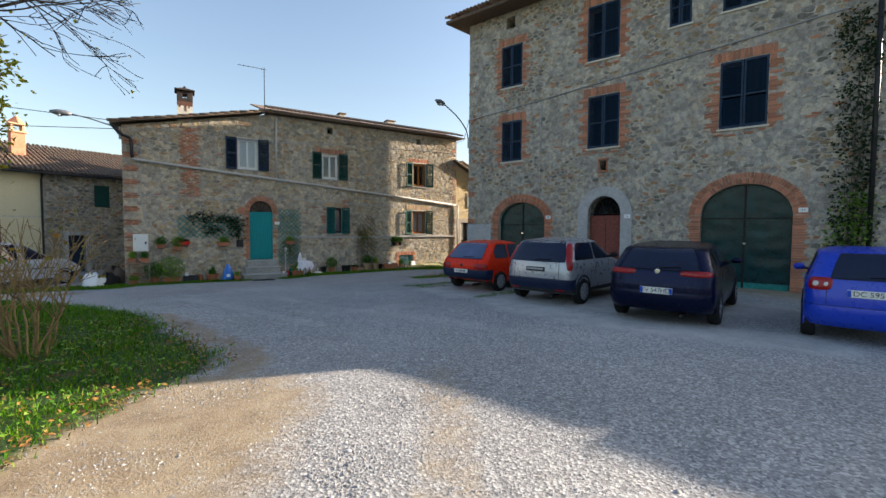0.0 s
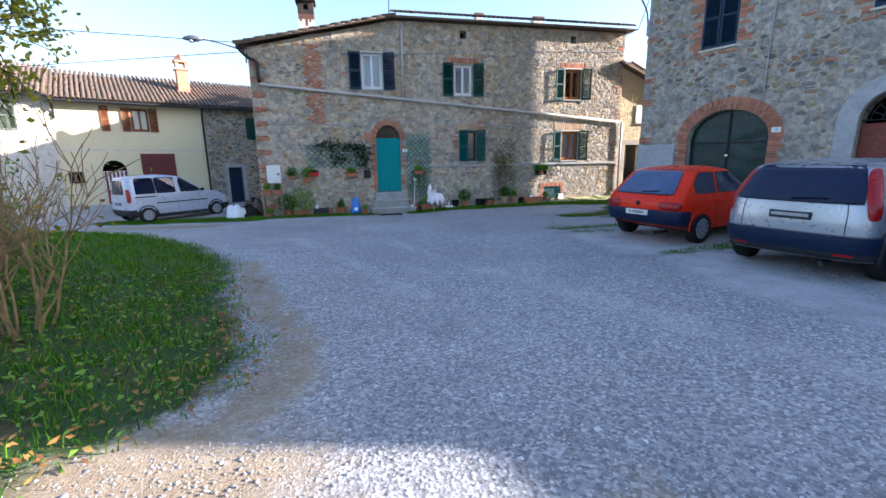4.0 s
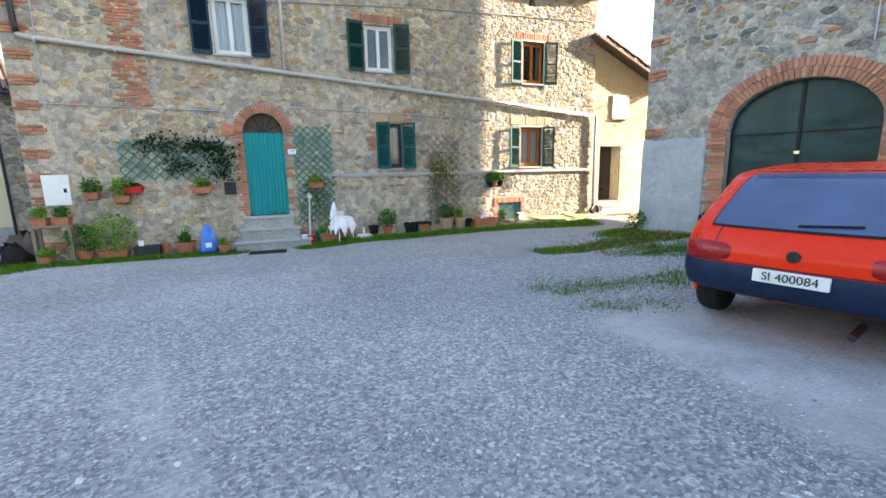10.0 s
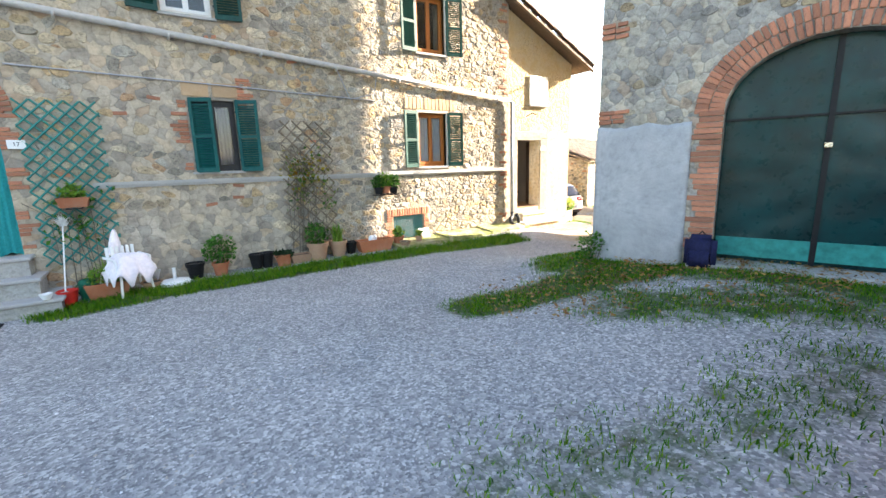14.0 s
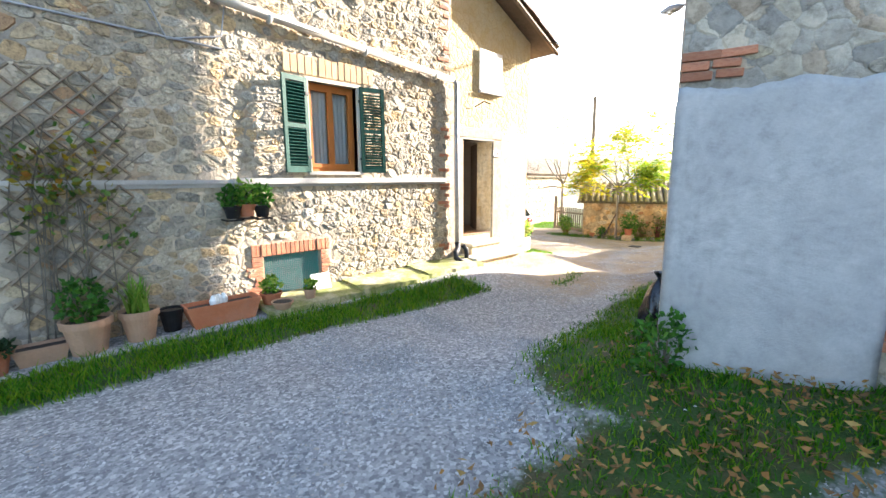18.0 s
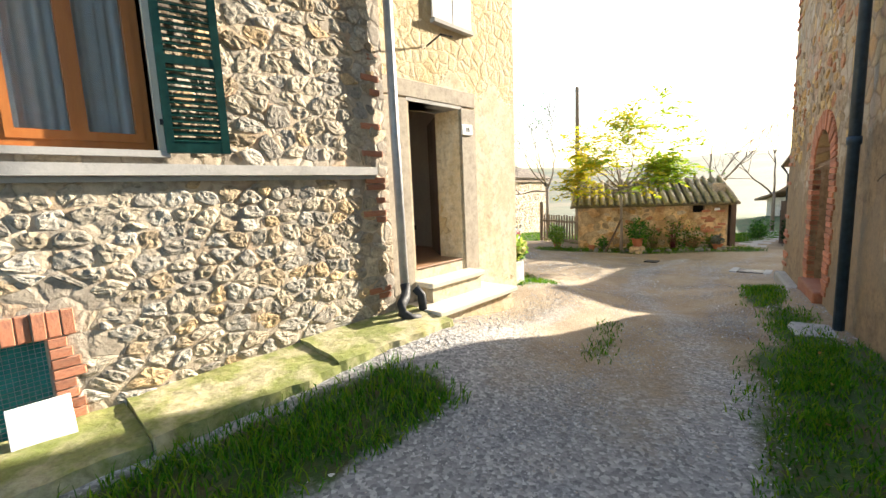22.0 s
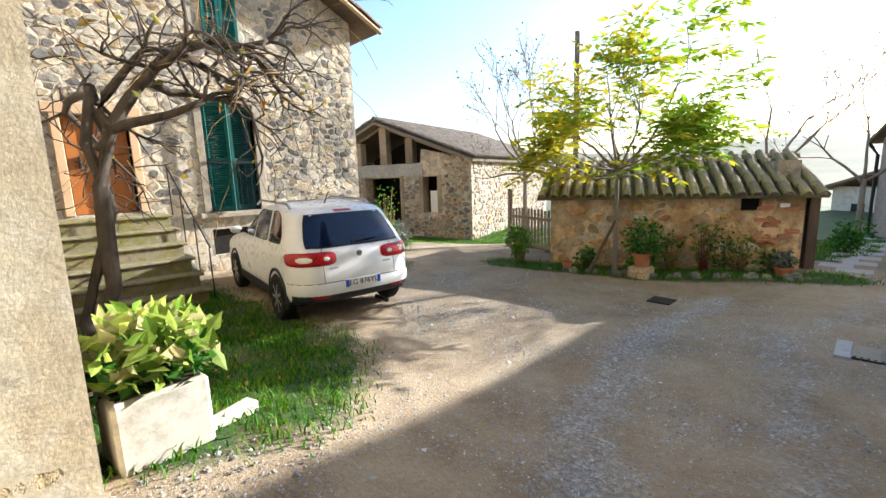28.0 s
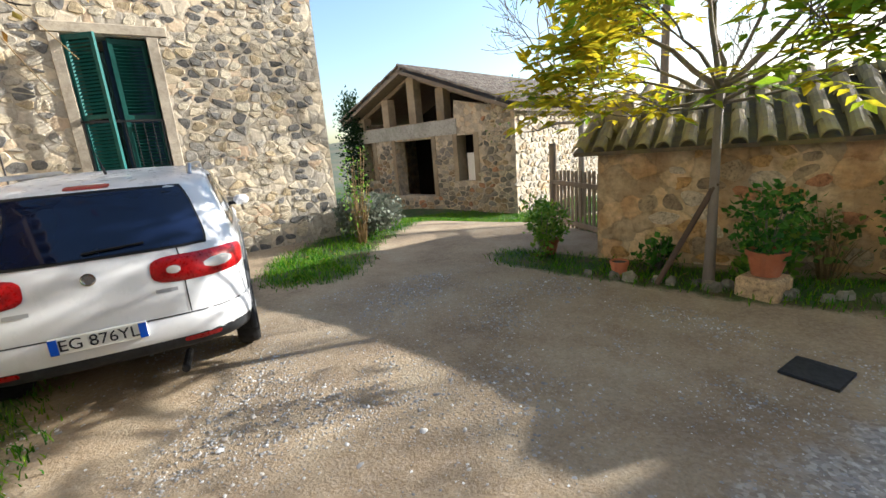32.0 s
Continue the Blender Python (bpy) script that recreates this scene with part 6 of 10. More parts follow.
for i in range(12):
    part("rafter_end", boxes((-0.2 + i * 0.55, -0.1 + i * 0.55, 0.0, 0.8, 10.62, 10.74)), M["wood_dark"], tall)
tile_roof(tall, (-0.75, 0.92, 10.6), (1, 0, 0), (0, -5, 1.4), 17.6, 1.0, M["tile"], R)
part("downpipe", tube(bmesh.new(), [(13.6, 0.12, 10.5), (13.6, 0.12, -0.9)], 0.06, 10), M["dark_metal"], tall, smooth=True)

# its lane side
lane = thing("house_side", H2S, "lane side of the tall house, tan plaster over stone with a bricked-up arched doorway", "house wall", kind="structure")
U = lambda u: 10.25 - u            # distance from the near corner
niche = arch_loop(U(7.92), U(6.93), -1.24, 0.45, 0.92)
upw = arch_loop(U(3.05), U(2.1), 0.55, 1.75, 2.05)
wall3 = slab("wall", rect_loop(0, 10.19, -2.2, 10.5), [niche, upw], 0.35, M["plaster_lane"], lane, "peeling tan plaster over rubble stone")
part("niche_back", boxes((U(7.95), U(6.9), -0.36, -0.3, -1.3, 1.0)), M["plaster_red"], lane, "ochre and red plaster infill of the old doorway")
part("window_fill", boxes((U(3.08), U(2.05), -0.36, -0.2, 0.4, 2.1)), M["brick"], lane)
for i in range(24):
    for k in range(5):
        if R.random() < 0.6:
            brick(wall3, U(7.85) + 0.1 + k * 0.2 + 0.05 * (i % 2), -0.3, -1.2 + i * 0.085, 0.18, 0.06, 0.07, 0, M["brick"])
brick_arch(wall3, U(7.92), U(6.93), 0.45, 0.92, 0.27, R, 1, wide=0.07)
brick_jamb(wall3, U(7.92), -1, -1.25, 0.45, R, short=0.24, long_=0.3, h=0.075)
brick_jamb(wall3, U(6.93), 1, -1.25, 0.45, R, short=0.24, long_=0.3, h=0.075)
brick_jamb(wall3, U(3.05), -1, 0.55, 1.7, R, keep=0.8)
brick_jamb(wall3, 0.0, 1, -1.6, 8, R, keep=0.3, long_=0.4, short=0.3)
part("niche_sill", boxes((U(7.98), U(6.87), -0.31, 0.1, -1.45, -1.22), bevel=0.015), M["brick"], lane)
part("footing", boxes((0.2, U(4.3), -0.1, 0.16, -2.2, -1.5), bevel=0.03), M["concrete"], lane)
clear3 = away([niche, upw], 0.2)
rows3 = rubble((0.1, 10.1, 0.7, 8.5), (0.2, 0.13), lambda u, z, w, h: clear3(u, z, w, h) and 0.05 < u - w / 2 and u + w / 2 < 10.2, R, 0.025, keep=0.5, blotch=0.7)
lay_stones("stone", wall3, rows3, (0.004, 0.022), M["stone_ochre"], M["stone_ochre_o"], R, lambda u, z: z < 2.4, count=260)
creeper = thing("climbing_plant", H2S, "bare woody creeper stem on the lane wall", "climbing plant")
cb = bmesh.new()
for pts, r0 in (([(4.3, -1.45), (4.27, -1.05), (4.36, -0.7), (4.3, -0.35), (4.36, -0.05), (4.55, 0.2), (4.85, 0.3), (5.1, 0.22)], 0.014),
                ([(4.36, -0.7), (4.52, -0.45), (4.62, -0.1), (4.56, 0.1), (4.42, 0.05)], 0.008),
                ([(4.3, -0.35), (4.12, -0.1), (4.02, 0.25), (4.1, 0.5)], 0.007),
                ([(4.27, -1.05), (4.12, -0.8), (4.1, -0.55)], 0.006)):
    line = []
    for k in range(len(pts) - 1):
        p0, p1, p2, p3 = pts[max(0, k - 1)], pts[k], pts[k + 1], pts[min(len(pts) - 1, k + 2)]
        for t in (0, 0.25, 0.5, 0.75):
            line.append([0.5 * (2 * b_ + (c_ - a) * t + (2 * a - 5 * b_ + 4 * c_ - d_) * t * t + (3 * b_ - a - 3 * c_ + d_) * t ** 3) for a, b_, c_, d_ in zip(p0, p1, p2, p3)])
    tube(cb, [(U(a), 0.025, z) for a, z in line], [r0 * 0.75 * (1 - 0.65 * k / len(line)) for k in range(len(line))], 6)
part("stem", cb, M["bark_dark"], creeper, smooth=True)
dp = bmesh.new()
tube(dp, [(U(5.45), 0.12, 8.6), (U(5.45), 0.12, -1.3)], 0.05, 10)
for z in (0.6, 2.4):
    tube(dp, [(U(5.45), 0.12, z), (U(5.45), 0.12, z + 0.08)], 0.062, 10)
part("downpipe", dp, M["pipe_blue"], lane, "dark blue-grey downpipe", smooth=True)
part("drain_stone", boxes((U(5.8), U(5.25), 0.1, 0.5, -1.5, -1.34), bevel=0.04), M["render_grey"], lane)
part("end_wall", boxes((-0.02, 0.35, -8, -0.36, -2.2, 8.8)), M["plaster_lane"], lane)

# ---- the house with the vine ----
R = random.Random(12)
vine_house = thing("house", H4F, "gabled rubble-stone house with teal shutters and outside steps", "house")
o4 = [rect_loop(17.45, 18.3, -0.32, 1.26), rect_loop(19.43, 20.36, -0.42, 1.62), rect_loop(19.65, 20.22, 2.55, 3.75), rect_loop(19.4, 20.5, -1.25, -0.75)]
wall4 = slab("wall", [(13.6, -2.2), (22.75, -2.2), (22.75, 3.62), (18.4, 5.75), (13.6, 3.5)], o4, 0.5, M["mortar_pale"], vine_house, "sunlit pale rubble stone wall")
part("side_wall", boxes((22.25, 22.75, -9, -0.51, -2.4, 3.6), (13.6, 14.1, -9, -0.51, -2.4, 3.4), (13.6, 22.75, -9.4, -9, -2.4, 3.6)), M["mortar"], vine_house)
# added near-black sheet so the rooms look unlit
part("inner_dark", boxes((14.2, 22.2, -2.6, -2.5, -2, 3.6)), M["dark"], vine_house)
clear4 = away(o4, 0.1)
top4 = lambda u: (3.55 + (22.75 - u) * 0.49) if u > 18.4 else (3.45 + (u - 13.6) * 0.469)
rows4 = rubble((15.5, 22.75, -2.0, 5.6), (0.18, 0.12), lambda u, z, w, h: 15.5 < u - w / 2 and u + w / 2 < 22.72 and z + h / 2 < top4(u) - 0.02 and clear4(u, z, w, h), R, 0.016, keep=0.88)
lay_stones("stone", wall4, rows4, (0.004, 0.018), M["stone_pale"], M["stone_pale_o"], R, lambda u, z: 18.4 < u < 22.7 and z < 2.2, count=300)
quad_slab("roof", [(18.4, 0.45, 5.95), (23.3, 0.45, 3.5), (23.3, -9.6, 3.5), (18.4, -9.6, 5.95)], 0.1, M["wood_dark"], vine_house)
quad_slab("roof", [(18.4, 0.45, 5.95), (13.2, 0.45, 3.5), (13.2, -9.6, 3.5), (18.4, -9.6, 5.95)], 0.1, M["wood_dark"], vine_house)
tile_roof(vine_house, (23.36, -9.6, 3.54), (0, 1, 0), (-4.9, 0, 2.45), 10.1, 5.4, M["tile"], R)
part("verge_board", tube(bmesh.new(), [(18.4, 0.46, 5.86), (23.3, 0.46, 3.42)], 0.05, 6), M["brick_pale"], vine_house)
part("door_leaf", boxes((17.46, 18.29, -0.2, -0.14, -0.31, 1.25), bevel=0.01), M["wood_orange"], vine_house, "orange-brown wooden door")
part("door_frame", boxes((17.33, 17.45, -0.2, 0.03, -0.32, 1.26), (18.3, 18.42, -0.2, 0.03, -0.32, 1.26), (17.25, 18.5, -0.2, 0.04, 1.26, 1.42), bevel=0.008), M["brick_pale"], vine_house)
part("door_handle", boxes((17.6, 17.64, -0.14, -0.09, 0.4, 0.62), bevel=0.008), M["dark_metal"], vine_house)
bal = casement(vine_house, 19.44, 20.35, -0.4, 1.6, M["wood_dark"], None, v=-0.3)
part("lintel", boxes((19.25, 20.62, -0.2, 0.035, 1.63, 1.76), bevel=0.008), M["plaster_dun"], vine_house)
part("jamb", boxes((19.3, 19.43, -0.2, 0.03, -0.42, 1.62), bevel=0.008), M["plaster_dun"], vine_house)
part("jamb", boxes((20.36, 20.5, -0.2, 0.03, -0.42, 1.62), bevel=0.008), M["plaster_dun"], vine_house)
part("window_sill", boxes((19.2, 20.6, -0.2, 0.14, -0.52, -0.42), bevel=0.008), M["plaster_dun"], vine_house)
shutter(vine_house, 0.44, 2.0, M["teal"], Matrix.Translation((19.45, -0.02, -0.4)) @ Matrix.Rotation(radians(38), 4, "Z"))
shutter(vine_house, 0.44, 2.0, M["green_dark"], Matrix.Translation((20.34, -0.12, -0.4)) @ Matrix.Rotation(radians(172), 4, "Z"))
# dark blue sheet painted as the unlit room behind the right half
part("fabric_screen", boxes((19.85, 20.3, -0.12, -0.1, -0.38, 1.58)), M["blue_shutter"], vine_house)
for i in range(9):
    part("baluster", tube(bmesh.new(), [(19.45 + i * 0.11, 0.03, -0.38), (19.45 + i * 0.11, 0.03, 0.5)], 0.007, 5), M["dark_metal"], vine_house)
part("top_rail", boxes((19.42, 20.36, 0.02, 0.045, 0.5, 0.53)), M["dark_metal"], vine_house)
shutter(vine_house, 0.3, 1.2, M["teal"], Matrix.Translation((19.63, 0.02, 2.55)))
shutter(vine_house, 0.3, 1.2, M["teal"], Matrix.Translation((20.24, 0.02, 2.55)) @ Matrix.Rotation(math.pi, 4, "Z"))
part("cellar_hatch", boxes((19.4, 20.5, -0.2, -0.1, -1.25, -0.75)), M["dark"], vine_house)
part("iron_tie", boxes((20.62, 20.72, 0.04, 0.07, 2.3, 2.42), (20.55, 20.8, 0.04, 0.065, 2.34, 2.37)), M["dark_metal"], vine_house)
st4 = thing("staircase", H4F, "worn outside steps of stone and brick up to the orange door", "staircase")
for i in range(6):
    z = -0.36 - i * 0.21
    part("step", boxes((17.0, 18.62 + 0.02 * i, 0.0, 0.75 + i * 0.27, z - 0.045, z), bevel=0.014), M["step_moss"], st4)
    part("riser", boxes((17.04, 18.56 + 0.02 * i, 0.0, 0.71 + i * 0.27, z - 0.21, z - 0.045)), M["step_moss"], st4)
hr = bmesh.new()
tube(hr, [(18.66, 0.5, 0.45), (18.75, 2.1, -0.8)], 0.012, 6)
for k in range(4):
    tube(hr, [(18.66 + 0.03 * k, 0.55 + 0.5 * k, 0.4 - 0.4 * k), (18.66 + 0.03 * k, 0.55 + 0.5 * k, -0.4 - 0.42 * k)], 0.01, 6)
part("handrail", hr, M["dark_metal"], st4)

# ---- the open barn ----
R = random.Random(14)
barn = thing("barn", BAF, "roofless-looking stone barn with open gable, concrete posts and empty openings", "barn")
B = lambda u: 7.25 - u
ob_ = [rect_loop(B(4.98), B(3.22), -1.75, 0.14), rect_loop(B(2.13), B(1.44), -1.25, 0.15), rect_loop(B(6.92), B(6.2), -1.22, 0.2)]
gab = [(0, -2.8), (7.25, -2.8), (7.25, 0.72), (B(2.15), 1.2), (B(2.2), 0.68), (B(6.75), 0.68), (B(6.9), 1.0), (0, 0.9)]
wall5 = slab("wall", gab, ob_, 0.45, M["mortar"], barn, "weathered stone barn front")
clear5 = away(ob_ + [rect_loop(-0.2, 6.0, 0.15, 3)], 0.06)
rows5 = rubble((0, 7.25, -2.5, 1.3), (0.24, 0.15), lambda u, z, w, h: 0.02 < u - w / 2 and u + w / 2 < 7.23 and clear5(u, z, w, h) and (z + h / 2 < 0.72 or u > 5.2) and z < 0.95, R, 0.025)
lay_stones("stone", wall5, rows5, (0.015, 0.045), M["stone_grey"], M["stone_grey_o"], R, lambda u, z: u > 4.5, count=160)
part("beam", boxes((0, B(2.1), -0.2, 0.04, 0.2, 0.66)), M["concrete"], barn, "concrete ring beam")
for u, h in ((5.33, 1.55), (3.98, 2.1), (2.71, 1.6), (6.75, 1.05)):
    part("post", boxes((B(u) - 0.17, B(u) + 0.17, -0.32, 0.02, 0.66, h + 0.05), bevel=0.01), M["plaster_tan"], barn)
for u, z0, z1 in ((5.08, -1.75, 0.2), (3.12, -1.75, 0.2), (2.2, -1.25, 0.2), (1.37, -1.25, 0.2), (6.13, -1.2, 0.2)):
    part("jamb", boxes((B(u) - 0.09, B(u) + 0.09, -0.4, 0.03, z0, z1), bevel=0.01), M["plaster_tan"], barn)
part("white_board", boxes((B(1.95), B(1.47), -0.3, -0.26, -1.25, -0.4)), M["white_paint"], barn)
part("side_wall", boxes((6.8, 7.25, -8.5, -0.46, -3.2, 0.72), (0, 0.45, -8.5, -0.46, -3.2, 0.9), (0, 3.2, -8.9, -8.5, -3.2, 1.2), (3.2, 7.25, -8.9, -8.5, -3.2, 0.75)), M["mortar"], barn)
# near-black sheet and floor put the barn's inner shade into colour
slab("inner_partition", [(0.46, -2.9), (6.79, -2.9), (6.79, 0.7), (B(4.1), 2.1), (0.46, 1.0)], [], 0.2, M["dark"], barn, "near-black sheet for the unlit barn inside", v=-2.8)
part("loft_floor", boxes((0.46, 6.79, -2.8, -0.46, 0.3, 0.38)), M["wood_dark"], barn)
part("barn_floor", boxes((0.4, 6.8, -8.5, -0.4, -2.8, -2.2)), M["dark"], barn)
for p in ([(B(4.1), 0.35, 2.36), (7.5, 0.35, 0.72), (7.5, -9.2, 0.72), (B(4.1), -9.2, 2.36)], [(B(4.1), 0.35, 2.36), (-0.3, 0.35, 1.0), (-0.3, -9.2, 1.0), (B(4.1), -9.2, 2.36)]):
    quad_slab("roof", p, 0.1, M["wood_grey"], barn)
tile_roof(barn, (7.55, 0.4, 0.76), (0, -1, 0), (-4.35, 0, 1.64), 9.4, 4.6, M["tile_pale"], R)
tile_roof(barn, (-0.35, 0.4, 1.04), (0, -1, 0), (3.45, 0, 1.36), 1.6, 3.6, M["tile_pale"], R)
for p in ([(B(4.1), -0.2, 2.2), (7.3, -0.2, 0.66)], [(B(4.1), -0.2, 2.2), (0, -0.2, 0.95)], [(B(4.1), -4.5, 2.2), (7.3, -4.5, 0.66)], [(0.2, -4.5, 0.6), (7.1, -4.5, 0.6)]):
    part("rafter", tube(bmesh.new(), p, 0.08, 6), M["wood_grey"], barn)
side_rows = rubble((0.1, 8.4, -2.8, 0.7), (0.24, 0.16), lambda u, z, w, h: u > 0.1 and z + h / 2 < 0.72, R, 0.025)
flank = thing("barn_flank", frame_of(28.59 + 0.005 * 0.258, 29.28 - 0.005 * 0.966, 0.966, 0.258), "sunlit stone flank of the barn", "barn wall", kind="structure")
part("backing", boxes((0.0, 8.5, -0.004, 0.002, -3.0, 0.7)), M["mortar_pale"], flank)
lay_stones("stone", flank, side_rows, (0.015, 0.05), M["stone_rubble"], M["stone_rubble_o"], R)

# ---- the low shed ----
R = random.Random(15)
shed = thing("shed", SHF, "low stone shed with a mossy clay-tile roof", "shed")
osh = [rect_loop(3.4, 3.72, -0.68, -0.43)]
wall6 = slab("wall", rect_loop(0, 4.35, -2.2, -0.36), osh, 0.35, M["plaster_ochre"], shed, "patched stone and plaster shed wall")
part("side_wall", boxes((0, 0.35, -2.8, -0.36, -2.3, 0.2), (4.0, 4.35, -2.8, -0.36, -2.3, 0.2), (0, 4.35, -3.1, -2.8, -2.4, -0.3)), M["mortar"], shed)
# near-black box gives the vent hole its shade
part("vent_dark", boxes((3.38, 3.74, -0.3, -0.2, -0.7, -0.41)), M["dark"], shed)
rows6 = rubble((0, 4.35, -2.0, -0.4), (0.27, 0.18), lambda u, z, w, h: 0.02 < u - w / 2 and u + w / 2 < 4.33 and away(osh, 0.02)(u, z, w, h) and z + h / 2 < -0.4, R, 0.028, keep=0.75, blotch=1.2)
lay_stones("stone", wall6, rows6, (0.003, 0.018), M["stone_ochre"], M["stone_ochre_o"], R, lambda u, z: True, count=170)
for i in range(14):
    brick(wall6, R.uniform(3.7, 4.25), 0.02, R.uniform(-1.6, -0.6), 0.2, 0.06, 0.06)
quad_slab("roof", [(-0.25, 0.22, -0.4), (4.6, 0.22, -0.4), (4.5, -1.55, 0.26), (-0.1, -1.55, 0.26)], 0.05, M["tile_moss"], shed)
quad_slab("roof", [(-0.25, -3.3, -0.4), (4.6, -3.3, -0.4), (4.5, -1.55, 0.26), (-0.1, -1.55, 0.26)], 0.05, M["tile_moss"], shed)
tile_roof(shed, (-0.25, 0.3, -0.42), (1, 0, 0), (0, -1.8, 0.68), 4.85, 1.75, M["tile_moss"], R, pitch=0.23, step=0.29, singles=True, name="roof_tile")
for i in range(12):
    ob = new("ridge_tile", bpy.data.meshes["roof_tile"])
    ob.parent = shed
    ob.matrix_basis = Matrix.Translation((-0.15 + i * 0.39, -1.55, 0.27)) @ Matrix.Rotation(radians(-90), 4, "Z") @ Matrix.Scale(1.25, 4)
part("post", boxes((4.45, 4.6, -0.25, -0.1, -2.0, -0.42), bevel=0.01), M["wood_dark"], shed)
part("post", boxes((4.42, 4.5, -1.4, -1.3, -2.0, -0.3), bevel=0.01), M["wood_dark"], shed)
part("board_door", boxes((4.4, 4.46, -1.3, -0.25, -1.95, -0.45)), M["wood_dark"], shed)
part("number_tile", boxes((3.98, 4.12, 0.03, 0.045, -0.62, -0.55)), M["white_plastic"], shed)

# ---- the yellow row ----
R = random.Random(17)
row_h = thing("house", YEF, "low yellow plastered house with brown shutters and tiled roof", "house")
oy = [rect_loop(-3.18, -2.42, 2.4, 3.55), arch_loop(-4.66, -3.66, -1.6, 0.45, 0.98), rect_loop(-6.0, -5.4, -0.12, 0.45), rect_loop(1.1, 1.85, -1.7, 0.5)]
slab("wall", rect_loop(-6.2, 0.05, -2.2, 3.75), oy[:3], 0.4, M["plaster_yellow"], row_h, "pale yellow plaster")
grey_h = thing("house", YEF @ Matrix.Translation((0, -0.02, 0)), "grey stone link building with a dark doorway", "house")
wg = slab("wall", rect_loop(0.055, 6.5, -2.2, 3.78), oy[3:], 0.4, M["mortar_big"], grey_h)
rg = rubble((0.1, 4.4, -1.8, 3.5), (0.27, 0.16), lambda u, z, w, h: away(oy[3:], 0.15)(u, z, w, h) and u > 0.3, R, 0.03, keep=0.75)
lay_stones("stone", wg, rg, (0.01, 0.03), M["stone_grey"], M["stone_grey_o"], R)
part("door_frame", boxes((0.92, 1.1, -0.1, 0.03, -1.8, 0.66), (1.85, 2.03, -0.1, 0.03, -1.8, 0.66), (0.92, 2.03, -0.1, 0.035, 0.5, 0.68)), M["render_grey"], grey_h)
part("door_leaf", boxes((1.1, 1.85, -0.3, -0.25, -1.75, 0.5)), M["blue_shutter"], grey_h)
part("shutter", boxes((2.3, 3.0, 0.02, 0.05, 2.1, 3.3)), M["green_dark"], grey_h)
white_h = thing("house", YEF @ Matrix.Translation((0, 0.02, 0)), "long whitewashed house with pale green shutters", "house")
slab("wall", rect_loop(-22, -6.2, -2.2, 3.9), [rect_loop(-7.95, -7.4, 2.35, 3.65), rect_loop(-12.5, -11.6, 0.0, 1.3), rect_loop(-16, -15.2, 2.3, 3.4)], 0.4, M["plaster_white"], white_h, "weathered whitewashed plaster")
for h_, a, b_ in ((row_h, -6.2, 0.0), (grey_h, 0.0, 6.5), (white_h, -22, -6.2)):
    z = 3.75 if a > -7 else 3.92
    # added near-black sheet behind the openings for indoor shade
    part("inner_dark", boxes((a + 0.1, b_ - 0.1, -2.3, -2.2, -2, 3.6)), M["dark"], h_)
    quad_slab("roof", [(a - 0.05, 0.5, z), (b_ + 0.02, 0.5, z), (b_ + 0.02, -4.5, z + 1.9), (a - 0.05, -4.5, z + 1.9)], 0.1, M["tile"], h_)
    tile_roof(h_, (a, 0.55, z + 0.03), (1, 0, 0), (0, -5, 1.9), b_ - a, 5.2, M["tile"], R)
    part("gutter", tube(bmesh.new(), [(a, 0.58, z - 0.03), (b_, 0.58, z - 0.03)], 0.06, 8), M["dark_metal"], h_)
    part("back_wall", boxes((a, b_, -8.5, -8.2, -2.2, z)), M["plaster_white"], h_)
wy = casement(row_h, -3.17, -2.43, 2.41, 3.54, M["brown_shutter"], M["curtain"])
shutter(row_h, 0.36, 1.16, M["brown_shutter"], Matrix.Translation((-3.2, 0.04, 2.39)) @ Matrix.Rotation(radians(174), 4, "Z"))
shutter(row_h, 0.36, 1.16, M["brown_shutter"], Matrix.Translation((-2.4, 0.04, 2.39)) @ Matrix.Rotation(radians(6), 4, "Z"))
shutter(row_h, 0.34, 1.2, M["brown_shutter"], Matrix.Translation((-4.4, 0.04, 2.4)))
part("garage_shutter", boxes((-3.02, -1.5, 0.0, 0.05, -0.35, 1.3), bevel=0.01), M["maroon"], row_h, "maroon slatted shutter")
gs = bmesh.new()
for i in range(16):
    box(gs, -2.96, -1.56, 0.05, 0.065, -0.3 + i * 0.1, -0.235 + i * 0.1)
part("slat", gs, M["maroon"], row_h)
part("door_leaf", boxes((-4.65, -3.67, -0.3, -0.25, -1.6, 0.45)), M["white_paint"], row_h)
ws = bmesh.new()
for i in range(6):
    box(ws, -4.6 + i * 0.165, -4.52 + i * 0.165, -0.24, -0.23, -1.5, 0.42)
part("striped_curtain", ws, M["maroon"], row_h)
part("pane", boxes((-5.98, -5.42, -0.2, -0.18, -0.1, 0.43)), M["glass_dark"], row_h)
part("band", boxes((-6.2, 0.05, 0.0, 0.012, 1.44, 1.5)), M["plaster_white"], row_h)
part("base_band", boxes((-6.2, 0.05, 0.0, 0.02, -2.2, -1.2)), M["render_grey"], row_h)
part("downpipe", tube(bmesh.new(), [(0.02, 0.5, 3.7), (0.05, 0.1, 3.4), (0.05, 0.1, -1.6)], 0.05, 8), M["dark_metal"], row_h)
part("downpipe", tube(bmesh.new(), [(-6.1, 0.45, 3.7), (-6.1, 0.1, 3.3), (-6.1, 0.1, 2.9)], 0.05, 8), M["dark_metal"], row_h)
shutter(white_h, 0.28, 1.3, M["leaf_grey"], Matrix.Translation((-7.95, 0.02, 2.35)))
